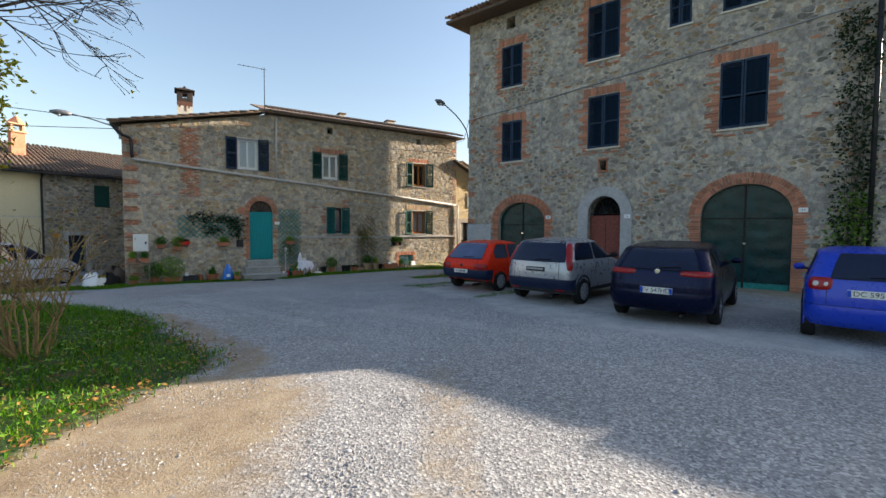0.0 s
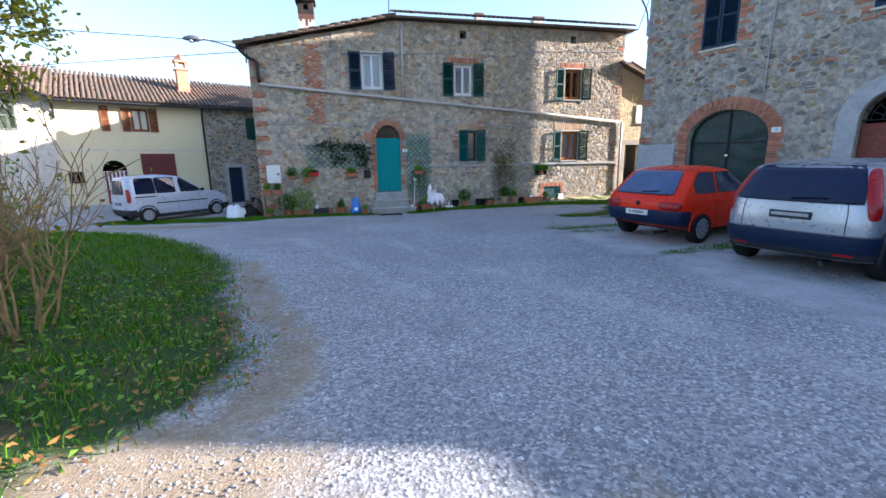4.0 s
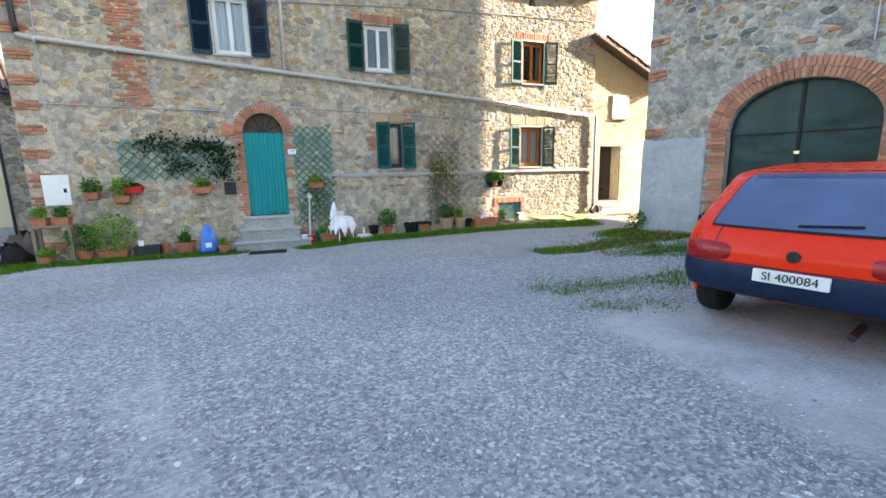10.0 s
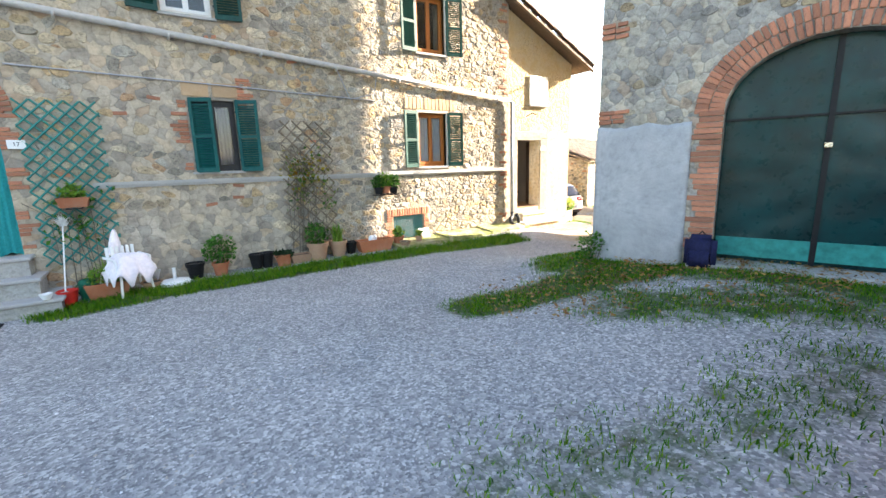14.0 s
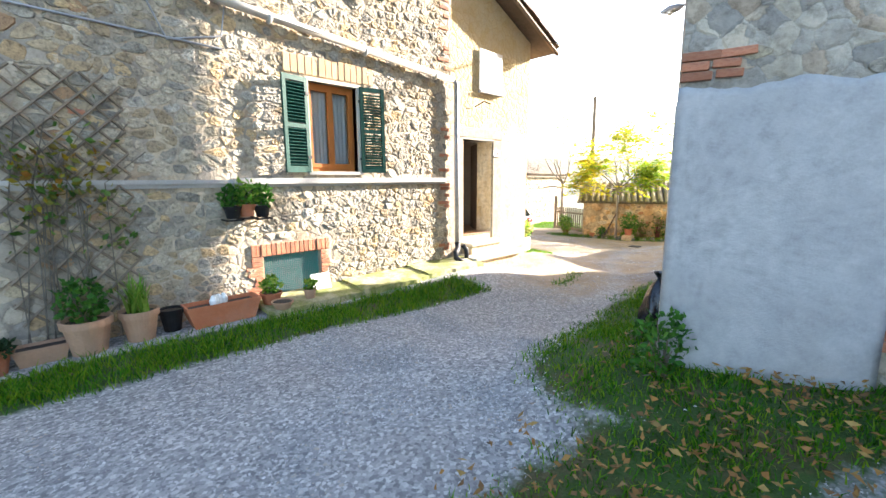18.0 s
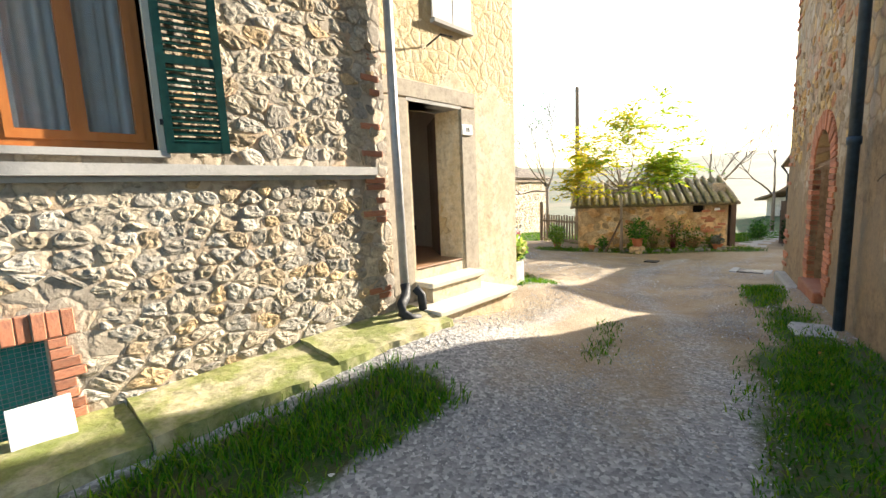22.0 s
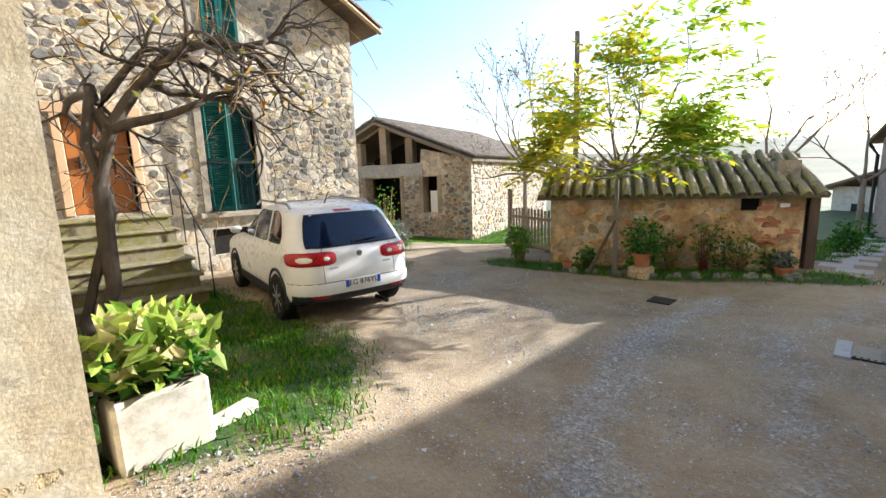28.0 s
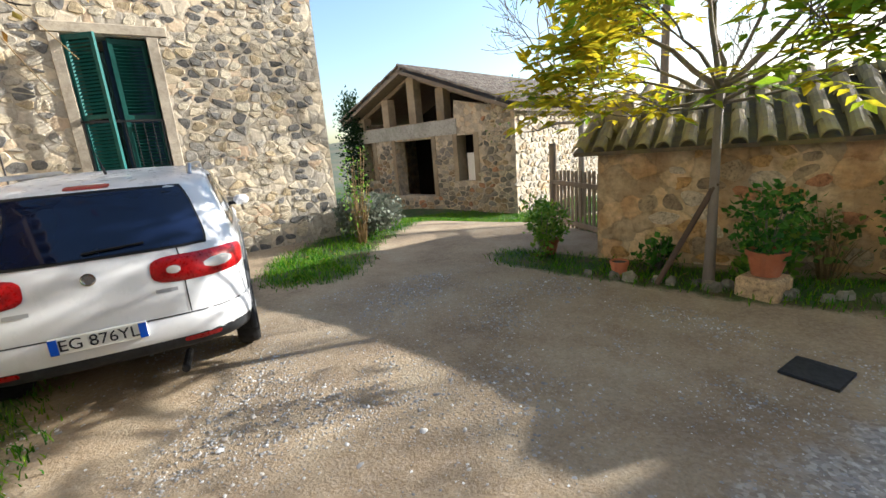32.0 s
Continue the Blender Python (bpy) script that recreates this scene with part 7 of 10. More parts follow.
shutter(white_h, 0.28, 1.3, M["leaf_grey"], Matrix.Translation((-7.4, 0.02, 2.35)) @ Matrix.Rotation(math.pi, 4, "Z"))
for u in (-0.35, -9.6):
    cy = thing("chimney", YEF @ Matrix.Translation((u, -2.0, 4.6)), "brick chimney with a pointed tiled hood", "chimney")
    cy.matrix_basis = cy.matrix_basis @ Matrix.Diagonal((1.2, 1.2, 1.4, 1))
    part("chimney_shaft", boxes((-0.24, 0.24, -0.24, 0.24, -0.4, 0.95), bevel=0.01), M["brick"], cy)
    part("hood", boxes((-0.3, 0.3, -0.3, 0.3, 0.95, 1.02), (-0.24, -0.14, -0.24, 0.24, 1.02, 1.25), (0.14, 0.24, -0.24, 0.24, 1.02, 1.25), (-0.3, 0.3, -0.3, 0.3, 1.25, 1.31), bevel=0.008), M["brick_pale"], cy)
    part("cap", lathe(bmesh.new(), [(0.34, 1.31), (0.14, 1.5), (0.02, 1.62)], 4), M["brick"], cy)

# ---- the house across the lane's end ----
R = random.Random(19)
H5F = frame_of(38.0, 18.95, -0.93, -0.37)
pink = thing("house", H5F, "gabled house with dull pink plaster, brick-framed door and a wall lantern", "house")
slab("wall", [(0, -3.2), (12.0, -3.2), (12.0, 0.95), (6.0, 3.9), (0, 0.95)], [rect_loop(1.25, 2.5, -2.3, 0.05), rect_loop(3.0, 3.7, -1.9, 0.1)], 0.4, M["plaster_pink"], pink, "dull pink-grey plaster")
part("side_wall", boxes((0, 0.4, -8, -0.41, -3.2, 0.95)), M["plaster_pink"], pink)
part("side_wall", boxes((11.6, 12.0, -8, -0.41, -3.2, 0.95)), M["plaster_pink"], pink)
quad_slab("roof", [(-0.35, 0.3, 0.85), (6.0, 0.3, 4.02), (6.0, -8.3, 4.02), (-0.35, -8.3, 0.85)], 0.1, M["tile"], pink)
quad_slab("roof", [(12.35, 0.3, 0.85), (6.0, 0.3, 4.02), (6.0, -8.3, 4.02), (12.35, -8.3, 0.85)], 0.1, M["tile"], pink)
part("door_leaf", boxes((1.25, 2.5, -0.3, -0.25, -2.3, 0.05)), M["wood_dark"], pink)
part("door_frame", boxes((1.0, 1.25, -0.2, 0.05, -2.4, 0.25), (2.5, 2.75, -0.2, 0.05, -2.4, 0.25), (1.0, 2.75, -0.2, 0.06, 0.05, 0.3)), M["brick"], pink, "red brick door frame")
part("pane", boxes((3.0, 3.7, -0.2, -0.18, -1.9, 0.1)), M["glass_dark"], pink)
part("downpipe", tube(bmesh.new(), [(-0.3, 0.3, 0.85), (-0.25, 0.15, 0.6), (0.05, 0.12, 0.4), (0.05, 0.12, -2.6)], 0.05, 8), M["dark_metal"], pink)
lant = part("wall_lantern", boxes((2.7, 3.0, 0.1, 0.35, 0.55, 0.95), bevel=0.04), M["dark_metal"], pink)
part("arm", tube(bmesh.new(), [(2.85, 0.0, 1.1), (2.85, 0.22, 1.1), (2.85, 0.22, 0.95)], 0.02, 6), M["dark_metal"], lant)
fence_b = thing("board_fence", frame_of(28.2, 18.55, -0.8, -0.6), "dark weathered board fence with climbing plants", "fence")
for i in range(22):
    h = -0.45 + R.uniform(-0.05, 0.05)
    part("board", boxes((i * 0.15, i * 0.15 + 0.14, 0, 0.03, -2.2, h)), M["wood_dark"], fence_b)
for i in range(2):
    part("rail", boxes((0, 3.3, -0.05, 0, -1.9 + i * 0.6, -1.82 + i * 0.6)), M["wood_dark"], fence_b)
far_h = thing("house", frame_of(46.5, 20.6, -0.75, -0.66), "small distant outbuilding with a lean-to roof", "house")
part("wall", boxes((0, 4, -4, 0, -5, -1.0)), M["plaster_white"], far_h)
quad_slab("roof", [(-0.5, 0.5, -1.1), (4, 0.5, 0.1), (4, -4.5, 0.1), (-0.5, -4.5, -1.1)], 0.12, M["tile"], far_h)
part("window", boxes((1.2, 1.9, 0.0, 0.03, -2.6, -1.8)), M["glass_dark"], far_h)
# unseen house and wall behind the walker, added to shape the yard's sun patches
sun_block = thing("house", frame_of(17.8, -1.2, 0.33, -0.944), "unseen plain stone house added to shade the yard", "house")
part("wall", boxes((0.62, 9, -8, 0, -2, 4.4)), M["mortar_big"], sun_block)
quad_slab("roof", [(0.62, 0.4, 4.4), (9.5, 0.4, 4.4), (9.5, -8.5, 4.6), (0.62, -8.5, 4.6)], 0.15, M["tile"], sun_block)
sun_gap = thing("sun_gap_wall", frame_of(17.8, -1.2, 0.33, -0.944), "unseen high stone wall added to shade the yard, its small opening lets a sun streak through", "wall", kind="structure")
slab("wall", rect_loop(-2.6, 0.6, -2, 4.48), [rect_loop(-0.2, 0.52, 2.8, 3.75)], 0.3, M["mortar_big"], sun_gap)

# ---- vehicles ----
def text(body, size, parent, m, material, name="lettering", depth=0.0015):
    cu = bpy.data.curves.new(name, "FONT")
    cu.body, cu.size, cu.extrude, cu.align_x, cu.align_y = body, size, depth, "CENTER", "CENTER"
    cu.materials.append(material)
    ob = new(name, cu)
    ob.parent = parent
    ob.matrix_basis = m
    return ob


def car(name, label, at, heading, length, width, height, wb, tail, r, body_mat, low_mat, roofline, belt, plate, rear_glass, side_glass, scale=1.0, rails=False, bumper_z=(0.24, 0.56), rim=7, plate_z=0.5, euro=True, lamp=None, badge=True, tumble=0.3, script=False, clad=0.0, rear_round=0.2, clear=False, pane="glass_dark", strips=False):
    """A hatchback. Origin: on the ground under the rear axle; +x ahead. roofline: (x from the tail, height) of the upper outline.
    rear_glass: z0, z1, share of the half width; side_glass: rows of (x0, x1); lamp: y0, x round the corner, z0, z1."""
    hx, hy = heading
    root = thing(name, Matrix.Translation((at[0], at[1], at[2])) @ Matrix.Rotation(math.atan2(hy, hx), 4, "Z") @ Matrix.Scale(scale, 4), label, "car")
    top = max(range(len(roofline)), key=lambda i: roofline[i][1])
    rear = ([(0.24, 0.5), (0.32, 0.22), (0.36, 0.05)] if bumper_z[0] > 0.3 else [(0.24, 0.14), (0.32, 0.05)]) + [(0.44, 0.012), (0.55, 0.0)] + [(z, x) for x, z in roofline[:top + 1] if z > 0.6]
    front = [(0.24, length - 0.2), (0.32, length - 0.05), (0.45, length)] + [(z, x) for x, z in sorted(roofline[top:], key=lambda q: q[1])]
    hw, zb = width / 2, sum(belt) / 2

    def soft(z, rows):
        zs, xs = [q[0] for q in rows], [q[1] for q in rows]
        return float(np.mean([np.interp(z + d, zs, xs) for d in (-0.035, -0.015, 0, 0.015, 0.035)]))

    def dims(z):
        b_ = hw * float(np.interp(z, (0.2, 0.32, 0.5, zb - 0.1, zb), (0.93, 0.97, 1.0, 0.995, 0.975)))
        b_ -= max(0.0, z - zb) * tumble
        e = max(0.0, (z - (height - 0.1)) / 0.1)
        b_ -= 0.3 * (1 - math.sqrt(max(0.0, 1 - min(e, 1) ** 2)))
        return soft(z, rear) - tail, soft(z, front) - tail, b_

    def on(z, t, sgn, off=0.0):
        """A point of the shell: t runs 0 at the tail's middle, 0.25..0.4 round the corner, to 1 at the nose."""
        x0, x1, b_ = dims(z)
        ry, rx, fx = min(max(0.24, rear_round), b_ * 0.5), rear_round, min(0.5, (x1 - x0) * 0.3)
        if t < 0.25:
            y = (b_ - ry) * t / 0.25
            q = (x0 + 0.05 * (y / b_) ** 2, y, -1.0, 0.1 * y)
        elif t < 0.4:
            a = (t - 0.25) / 0.15 * math.pi / 2
            y = b_ - ry + ry * math.sin(a)
            q = (x0 + 0.05 * (y / b_) ** 2 + rx * (1 - math.cos(a)), y, -math.cos(a), math.sin(a))
        elif t < 0.8:
            f = (t - 0.4) / 0.4
            xa, xb = x0 + rx + 0.05, x1 - fx
            q = (xa + (xb - xa) * f, b_ + 0.012 * math.sin(math.pi * f), 0.0, 1.0)
        elif t < 0.93:
            a = (t - 0.8) / 0.13 * math.pi / 2
            q = (x1 - fx + (fx - 0.06) * math.sin(a), b_ - 0.32 * (1 - math.cos(a)), math.sin(a), math.cos(a))
        else:
            f = (t - 0.93) / 0.07
            q = (x1 - 0.06 * (1 - f) ** 2, (b_ - 0.32) * (1 - f), 1.0, 0.0)
        n_ = math.hypot(q[2], q[3]) or 1.0
        return (q[0] + off * q[2] / n_, sgn * (q[1] + off * q[3] / n_), z)

    def t_at(x, z):
        x0, x1, b_ = dims(z)
        xa, xb = x0 + rear_round + 0.05, x1 - min(0.5, (x1 - x0) * 0.3)
        return 0.4 + 0.4 * (x - xa) / (xb - xa)

    def patch(nm, fn, nu, nv, material, parent, lab="", dome=0.0, off=0.006, rnd_=0.16):
        """A rounded panel on the shell: fn maps u, v in -1..1 to z, t, side."""
        vs = []
        for i in range(nu + 1):
            for j in range(nv + 1):
                u, v = -1 + 2 * i / nu, -1 + 2 * j / nv
                u2, v2 = u * math.sqrt(1 - rnd_ * v ** 4), v * math.sqrt(1 - rnd_ * u ** 4)
                z, t, sg = fn(u2, v2)
                vs.append(on(z, t, sg, off + dome * (1 - u ** 4) * (1 - v ** 4)))
        fs = [(i * (nv + 1) + j, (i + 1) * (nv + 1) + j, (i + 1) * (nv + 1) + j + 1, i * (nv + 1) + j + 1) for i in range(nu) for j in range(nv)]
        return raw(nm, vs, fs, material, parent, lab, smooth=True)

    ts = [0, 0.08, 0.16, 0.22, 0.25] + [0.25 + 0.15 * i / 6 for i in range(1, 7)] + [0.4 + 0.4 * i / 14 for i in range(1, 15)] + [0.8 + 0.13 * i / 5 for i in range(1, 6)] + [0.96, 1.0]
    zs = sorted(set([round(0.25 + (height - 0.25) * i / 44, 4) for i in range(45)] + [height - 0.012, height - 0.004]))
    verts, faces = [], []
    for z in zs:
        verts += [on(z, t, 1) for t in ts] + [on(z, t, -1) for t in ts[-2:0:-1]]
    k = 2 * len(ts) - 2
    for i in range(len(zs) - 1):
        for j in range(k):
            faces.append((i * k + j, i * k + (j + 1) % k, (i + 1) * k + (j + 1) % k, (i + 1) * k + j))
    faces += [tuple(range(k))[::-1], tuple(range((len(zs) - 1) * k, len(zs) * k))]
    body = raw("body", verts, faces, body_mat, root, smooth=True)
    body.data.set_sharp_from_angle(angle=radians(38))
    part("underbody", boxes((-tail + 0.75, length - tail - 0.6, -hw * 0.7, hw * 0.7, 0.17, 0.3)), M["black"], root)
    # glass, with its dark rubber edge
    z0, z1, sh = rear_glass
    for nm, mt, gr, off in (("window_seal", M["black"], 0.018, 0.008), ("rear_window", M[pane], 0.0, 0.013)):
        patch(nm, lambda u, v: (z0 - gr + (z1 - z0 + 2 * gr) * (v + 1) / 2, min(0.33, abs(u) * (sh + gr) * 0.25), 1 if u >= 0 else -1), 16, 8, mt, root, off=off, rnd_=0.05)
    zg = (belt[0] + 0.02, height - 0.1)
    for sgn in (-1, 1):
        for a, b_ in side_glass:
            def fn(u, v):
                z = zg[0] + (zg[1] - zg[0]) * (v + 1) / 2
                x0, x1, w_ = dims(z)
                lo, hi = max(a - tail, x0 + rear_round + 0.07), min(b_ - tail, x1 - 0.2)
                return z, t_at(lo + (hi - lo) * (u + 1) / 2, z), sgn
            patch("window_seal", fn, 10, 8, M["black"], root, off=0.002, rnd_=0.04)
            patch("side_window", lambda u, v: fn(u * 0.96, v * 0.93), 10, 8, M[pane if pane == "glass_dark" else "glass_sky_dim"], root, off=0.006, rnd_=0.08)
        patch("windscreen", lambda u, v: (zg[0] + 0.04 + (zg[1] - zg[0] - 0.02) * (v + 1) / 2, 0.94 + 0.06 * (u + 1) / 2, sgn), 4, 6, M["glass_dark"], root, off=0.006, rnd_=0.0)
    if strips:
        for sgn in (-1, 1):
            for z, a, b_ in ((0.74, 0.95, 2.95), (1.0, 0.2, 0.95)):
                patch("rub_strip", lambda u, v: (z + 0.02 * v, t_at(a - tail + (b_ - a) * (u + 1) / 2, z), sgn), 10, 2, M["black"], root, off=0.012, rnd_=0.0)
    # bumpers wrap the corners up to the wheel arches
    bz0, bz1 = bumper_z
    for nm, fa in (("rear_bumper", True), ("front_bumper", False)):
        def fb(u, v):
            z = bz0 + (bz1 - bz0) * (v + 1) / 2
            te = t_at(-r - 0.07, z) if fa else t_at(wb + r + 0.07, z)
            return (z, abs(u) * te, 1 if u >= 0 else -1) if fa else (z, 1 - abs(u) * (1 - te), 1 if u >= 0 else -1)
        patch(nm, fb, 36, 6, low_mat, root, off=0.01, dome=0.012, rnd_=0.0)
    patch("bumper_seam", lambda u, v: (bz1 + 0.008 + 0.004 * v, abs(u) * 0.4, 1 if u >= 0 else -1), 24, 1, M["black"], root, off=0.003, rnd_=0.0)
    if clad:
        patch("lower_cladding", lambda u, v: (0.26 + (clad - 0.26) * (v + 1) / 2, abs(u) * t_at(-r - 0.07, 0.3), 1 if u >= 0 else -1), 36, 3, M["bumper_grey"], root, "black plastic lower cladding", off=0.016, dome=0.01, rnd_=0.0)
        for sgn in (-1, 1):
            patch("sill_panel", lambda u, v: (0.26 + (clad - 0.28) * (v + 1) / 2, t_at(wb / 2 + u * (wb / 2 - r - 0.08), 0.3), sgn), 10, 3, M["bumper_grey"], root, off=0.012, dome=0.01, rnd_=0.0)
            patch("bumper_reflector", lambda u, v: (clad - 0.03 + 0.018 * v, 0.25 + 0.04 * u, sgn), 6, 2, M["lamp_red"], root, off=0.024, dome=0.006)
    # wheels in dark arches
    for xa in (0.0, wb):
        for sgn in (-1, 1):
            bm = bmesh.new()
            ring = [(xa + (r + 0.06) * math.cos(i * math.pi / 20 - 0.25), r + (r + 0.06) * math.sin(i * math.pi / 20 - 0.25)) for i in range(24)]
            ring = [(x, max(z, 0.25)) for x, z in ring]
            inner = [bm.verts.new((x, sgn * (hw * 0.995 + 0.004), z)) for x, z in ring]
            back = [bm.verts.new((x, sgn * (hw * 0.9), z)) for x, z in ring]
            bm.faces.new(inner)
            for i in range(len(ring) - 1):
                bm.faces.new((inner[i], inner[i + 1], back[i + 1], back[i]))
            part("wheel_arch", bm, M["black"], root)
            bm = bmesh.new()
            tube(bm, [(x, sgn * (hw * 0.995 + 0.002), z) for x, z in ring], 0.016 if not clad else 0.026, 6)
            part("arch_lip", bm, M["bumper_grey"] if clad else body_mat, root, smooth=True)
            w = part("wheel", lathe(bmesh.new(), [(r * 0.6, -0.09), (r * 0.93, -0.092), (r, -0.06), (r, 0.06), (r * 0.93, 0.09), (r * 0.68, 0.094), (r * 0.6, 0.085)], 30), M["rubber"], root, "black tyre", smooth=True)
            w.matrix_basis = Matrix.Translation((xa, sgn * (hw - 0.06), r)) @ Matrix.Rotation(radians(-90 * sgn), 4, "X")
            if rim < 7:
                part("wheel_cover", lathe(bmesh.new(), [(r * 0.68, 0.07), (r * 0.66, 0.096), (r * 0.56, 0.1), (r * 0.42, 0.088), (r * 0.3, 0.09), (r * 0.18, 0.104), (0.02, 0.106)], 28), M["hubcap"], w, "dull grey plastic wheel cover", smooth=True)
                for i in range(9):
                    ho = part("vent_slot", boxes((r * 0.46, r * 0.56, -0.022, 0.022, 0.088, 0.1), bevel=0.006), M["black"], w)
                    ho.matrix_basis = Matrix.Rotation(i * math.tau / 9, 4, "Z")
                continue
            part("rim", lathe(bmesh.new(), [(r * 0.67, 0.07), (r * 0.66, 0.092), (r * 0.59, 0.088), (r * 0.56, 0.06), (0.03, 0.062)], 28), M["dark_metal"] if rim > 5 else M["grey_metal"], w)
            for i in range(rim):
                sp = part("spoke", boxes((0.03, r * 0.6, -0.026, 0.026, 0.06, 0.088), bevel=0.008), M["alloy"], w)
                sp.matrix_basis = Matrix.Rotation(i * math.tau / rim, 4, "Z")
            part("hub_cap", lathe(bmesh.new(), [(0.055, 0.06), (0.05, 0.094), (0.02, 0.098)], 14), M["grey_metal"], w)
    # rear lamps
    ly, lx, lz0, lz1 = lamp
    for sgn in (-1, 1):
        ta = 0.25 * ly
        tb = lx
        lm = patch("rear_lamp", lambda u, v: (lz0 + (lz1 - lz0) * (v + 1) / 2, ta + (tb - ta) * (u + 1) / 2, sgn), 12, 8, M["lamp_red"], root, "red rear lamp", dome=0.022, off=0.004, rnd_=0.3)
        if clear:
            patch("reversing_light", lambda u, v: (lz0 + (lz1 - lz0) * (0.5 + 0.2 * v), ta + (tb - ta) * (0.62 + 0.11 * u), sgn), 6, 6, M["lamp_clear"], lm, dome=0.006, off=0.026, rnd_=0.5)
            patch("indicator", lambda u, v: (lz0 + (lz1 - lz0) * (0.5 + 0.15 * v), ta + (tb - ta) * (0.26 + 0.08 * u), sgn), 6, 6, M["lamp_clear"], lm, dome=0.006, off=0.026, rnd_=0.5)
        part("headlamp", boxes((length - tail - 0.26, length - tail - 0.02, sgn * hw * 0.66 - 0.15, sgn * hw * 0.66 + 0.15, 0.56, 0.72), bevel=0.04), M["lamp_clear"], root)
        xm = min(wb - 0.56, dims(zb)[1] - 0.66)
        mir = part("mirror", boxes((xm - 0.06, xm + 0.06, sgn * (hw + 0.09) - 0.09, sgn * (hw + 0.09) + 0.09, zb + 0.04, zb + 0.16), bevel=0.04), M["black"] if low_mat.name.startswith("bumper") else body_mat, root, smooth=True)
        part("mirror_arm", boxes((xm - 0.03, xm + 0.03, sgn * (hw - 0.03) - 0.06, sgn * (hw - 0.03) + 0.06, zb + 0.05, zb + 0.09)), M["black"], mir)
        patch("door_handle", lambda u, v: (zb - 0.1 + 0.016 * v, t_at(wb * 0.5 + 0.09 * u, zb - 0.1), sgn), 6, 4, body_mat, root, off=0.006, dome=0.016)
        for xg in ([q[1] + 0.02 for q in side_glass[-2:]] if len(side_glass) > 2 else [side_glass[0][1] + 0.03, side_glass[1][1]]):
            patch("door_gap", lambda u, v: (0.3 + (zb - 0.32) * (v + 1) / 2, t_at(xg - tail + 0.004 * u, 0.6), sgn), 1, 8, M["black"], root, off=0.003, rnd_=0.0)
        patch("tailgate_gap", lambda u, v: (bz1 + 0.02 + (z0 - bz1) * (v + 1) / 2, 0.243 + 0.002 * u, sgn), 1, 8, M["black"], root, off=0.003, rnd_=0.0)
    # plate
    xp = on(plate_z + 0.055, 0.0, 1)[0] - (0.034 if bz0 < plate_z < bz1 else 0.012)
    pl = part("number_plate", boxes((xp - 0.01, xp + 0.02, -0.26 if euro else -0.225, 0.26 if euro else 0.225, plate_z, plate_z + (0.11 if euro else 0.095)), bevel=0.004), M["plate_white"] if plate else M["bumper_grey"], root, "white number plate" if plate else "dark unreadable number plate")
    if not plate:
        part("plate_bar", boxes((xp - 0.013, xp - 0.009, -0.2, 0.2, plate_z + 0.035, plate_z + 0.075)), M["grey_metal"], pl)
    if euro:
        for y in (-0.26, 0.215):
            part("blue_band", boxes((xp - 0.014, xp - 0.009, y, y + 0.045, plate_z + 0.004, plate_z + 0.106)), M["plate_blue"], pl)
    if plate:
        text(plate, 0.105 if euro else 0.084, pl, Matrix.Translation((xp - 0.0135, 0, plate_z + (0.055 if euro else 0.048))) @ pose(0, 0, 0, 90, 0, -90), M["ink"])
    wp = bmesh.new()
    tube(wp, [on(z0 + 0.03, 0.01, 1, 0.03), on(z0 + 0.05, 0.16, -1, 0.03)], 0.009, 6)
    part("rear_wiper", wp, M["black"], root)
    if badge:
        zc = (lz0 + lz1) / 2 + 0.02
        bd = part("badge", lathe(bmesh.new(), [(0.042, 0.0), (0.042, 0.012), (0.032, 0.014), (0.03, 0.008), (0.008, 0.008)], 18), M["chrome"] if euro else M["dark_metal"], root, "round badge")
        bd.matrix_basis = Matrix.Translation((on(zc, 0, 1)[0] - 0.002, 0, zc)) @ Matrix.Rotation(radians(-90), 4, "Y")
    if script:
        for sgn, t_ in ((-1, 0.19), (1, 0.18)):
            patch("model_script", lambda u, v: (lz0 - 0.045 + 0.012 * v, t_ + 0.03 * u, sgn), 4, 1, M["grey_metal"], root, off=0.005, rnd_=0.0)
    part("exhaust", tube(bmesh.new(), [(-tail + 0.06, -hw * 0.45, 0.2), (-tail + 0.4, -hw * 0.45, 0.2)], 0.028, 10), M["dark_metal"], root)
    if rails:
        for sgn in (-1, 1):
            y = sgn * (hw * 0.975 - (height - 0.05 - zb) * tumble - 0.1)
            part("roof_rail", tube(bmesh.new(), [(0.0, y, height - 0.09), (0.14, y, height - 0.01), (1.5, y, height + 0.02), (1.75, y, height - 0.05)], 0.02, 8), M["alloy"], root)
        part("aerial", tube(bmesh.new(), [(0.3, 0, height - 0.04), (0.12, 0, height + 0.14)], [0.012, 0.003], 6), M["black"], root)
        patch("brake_light", lambda u, v: (z1 + 0.045 + 0.014 * v, abs(u) * 0.09, 1 if u >= 0 else -1), 8, 2, M["lamp_red"], root, off=0.004)
    return root


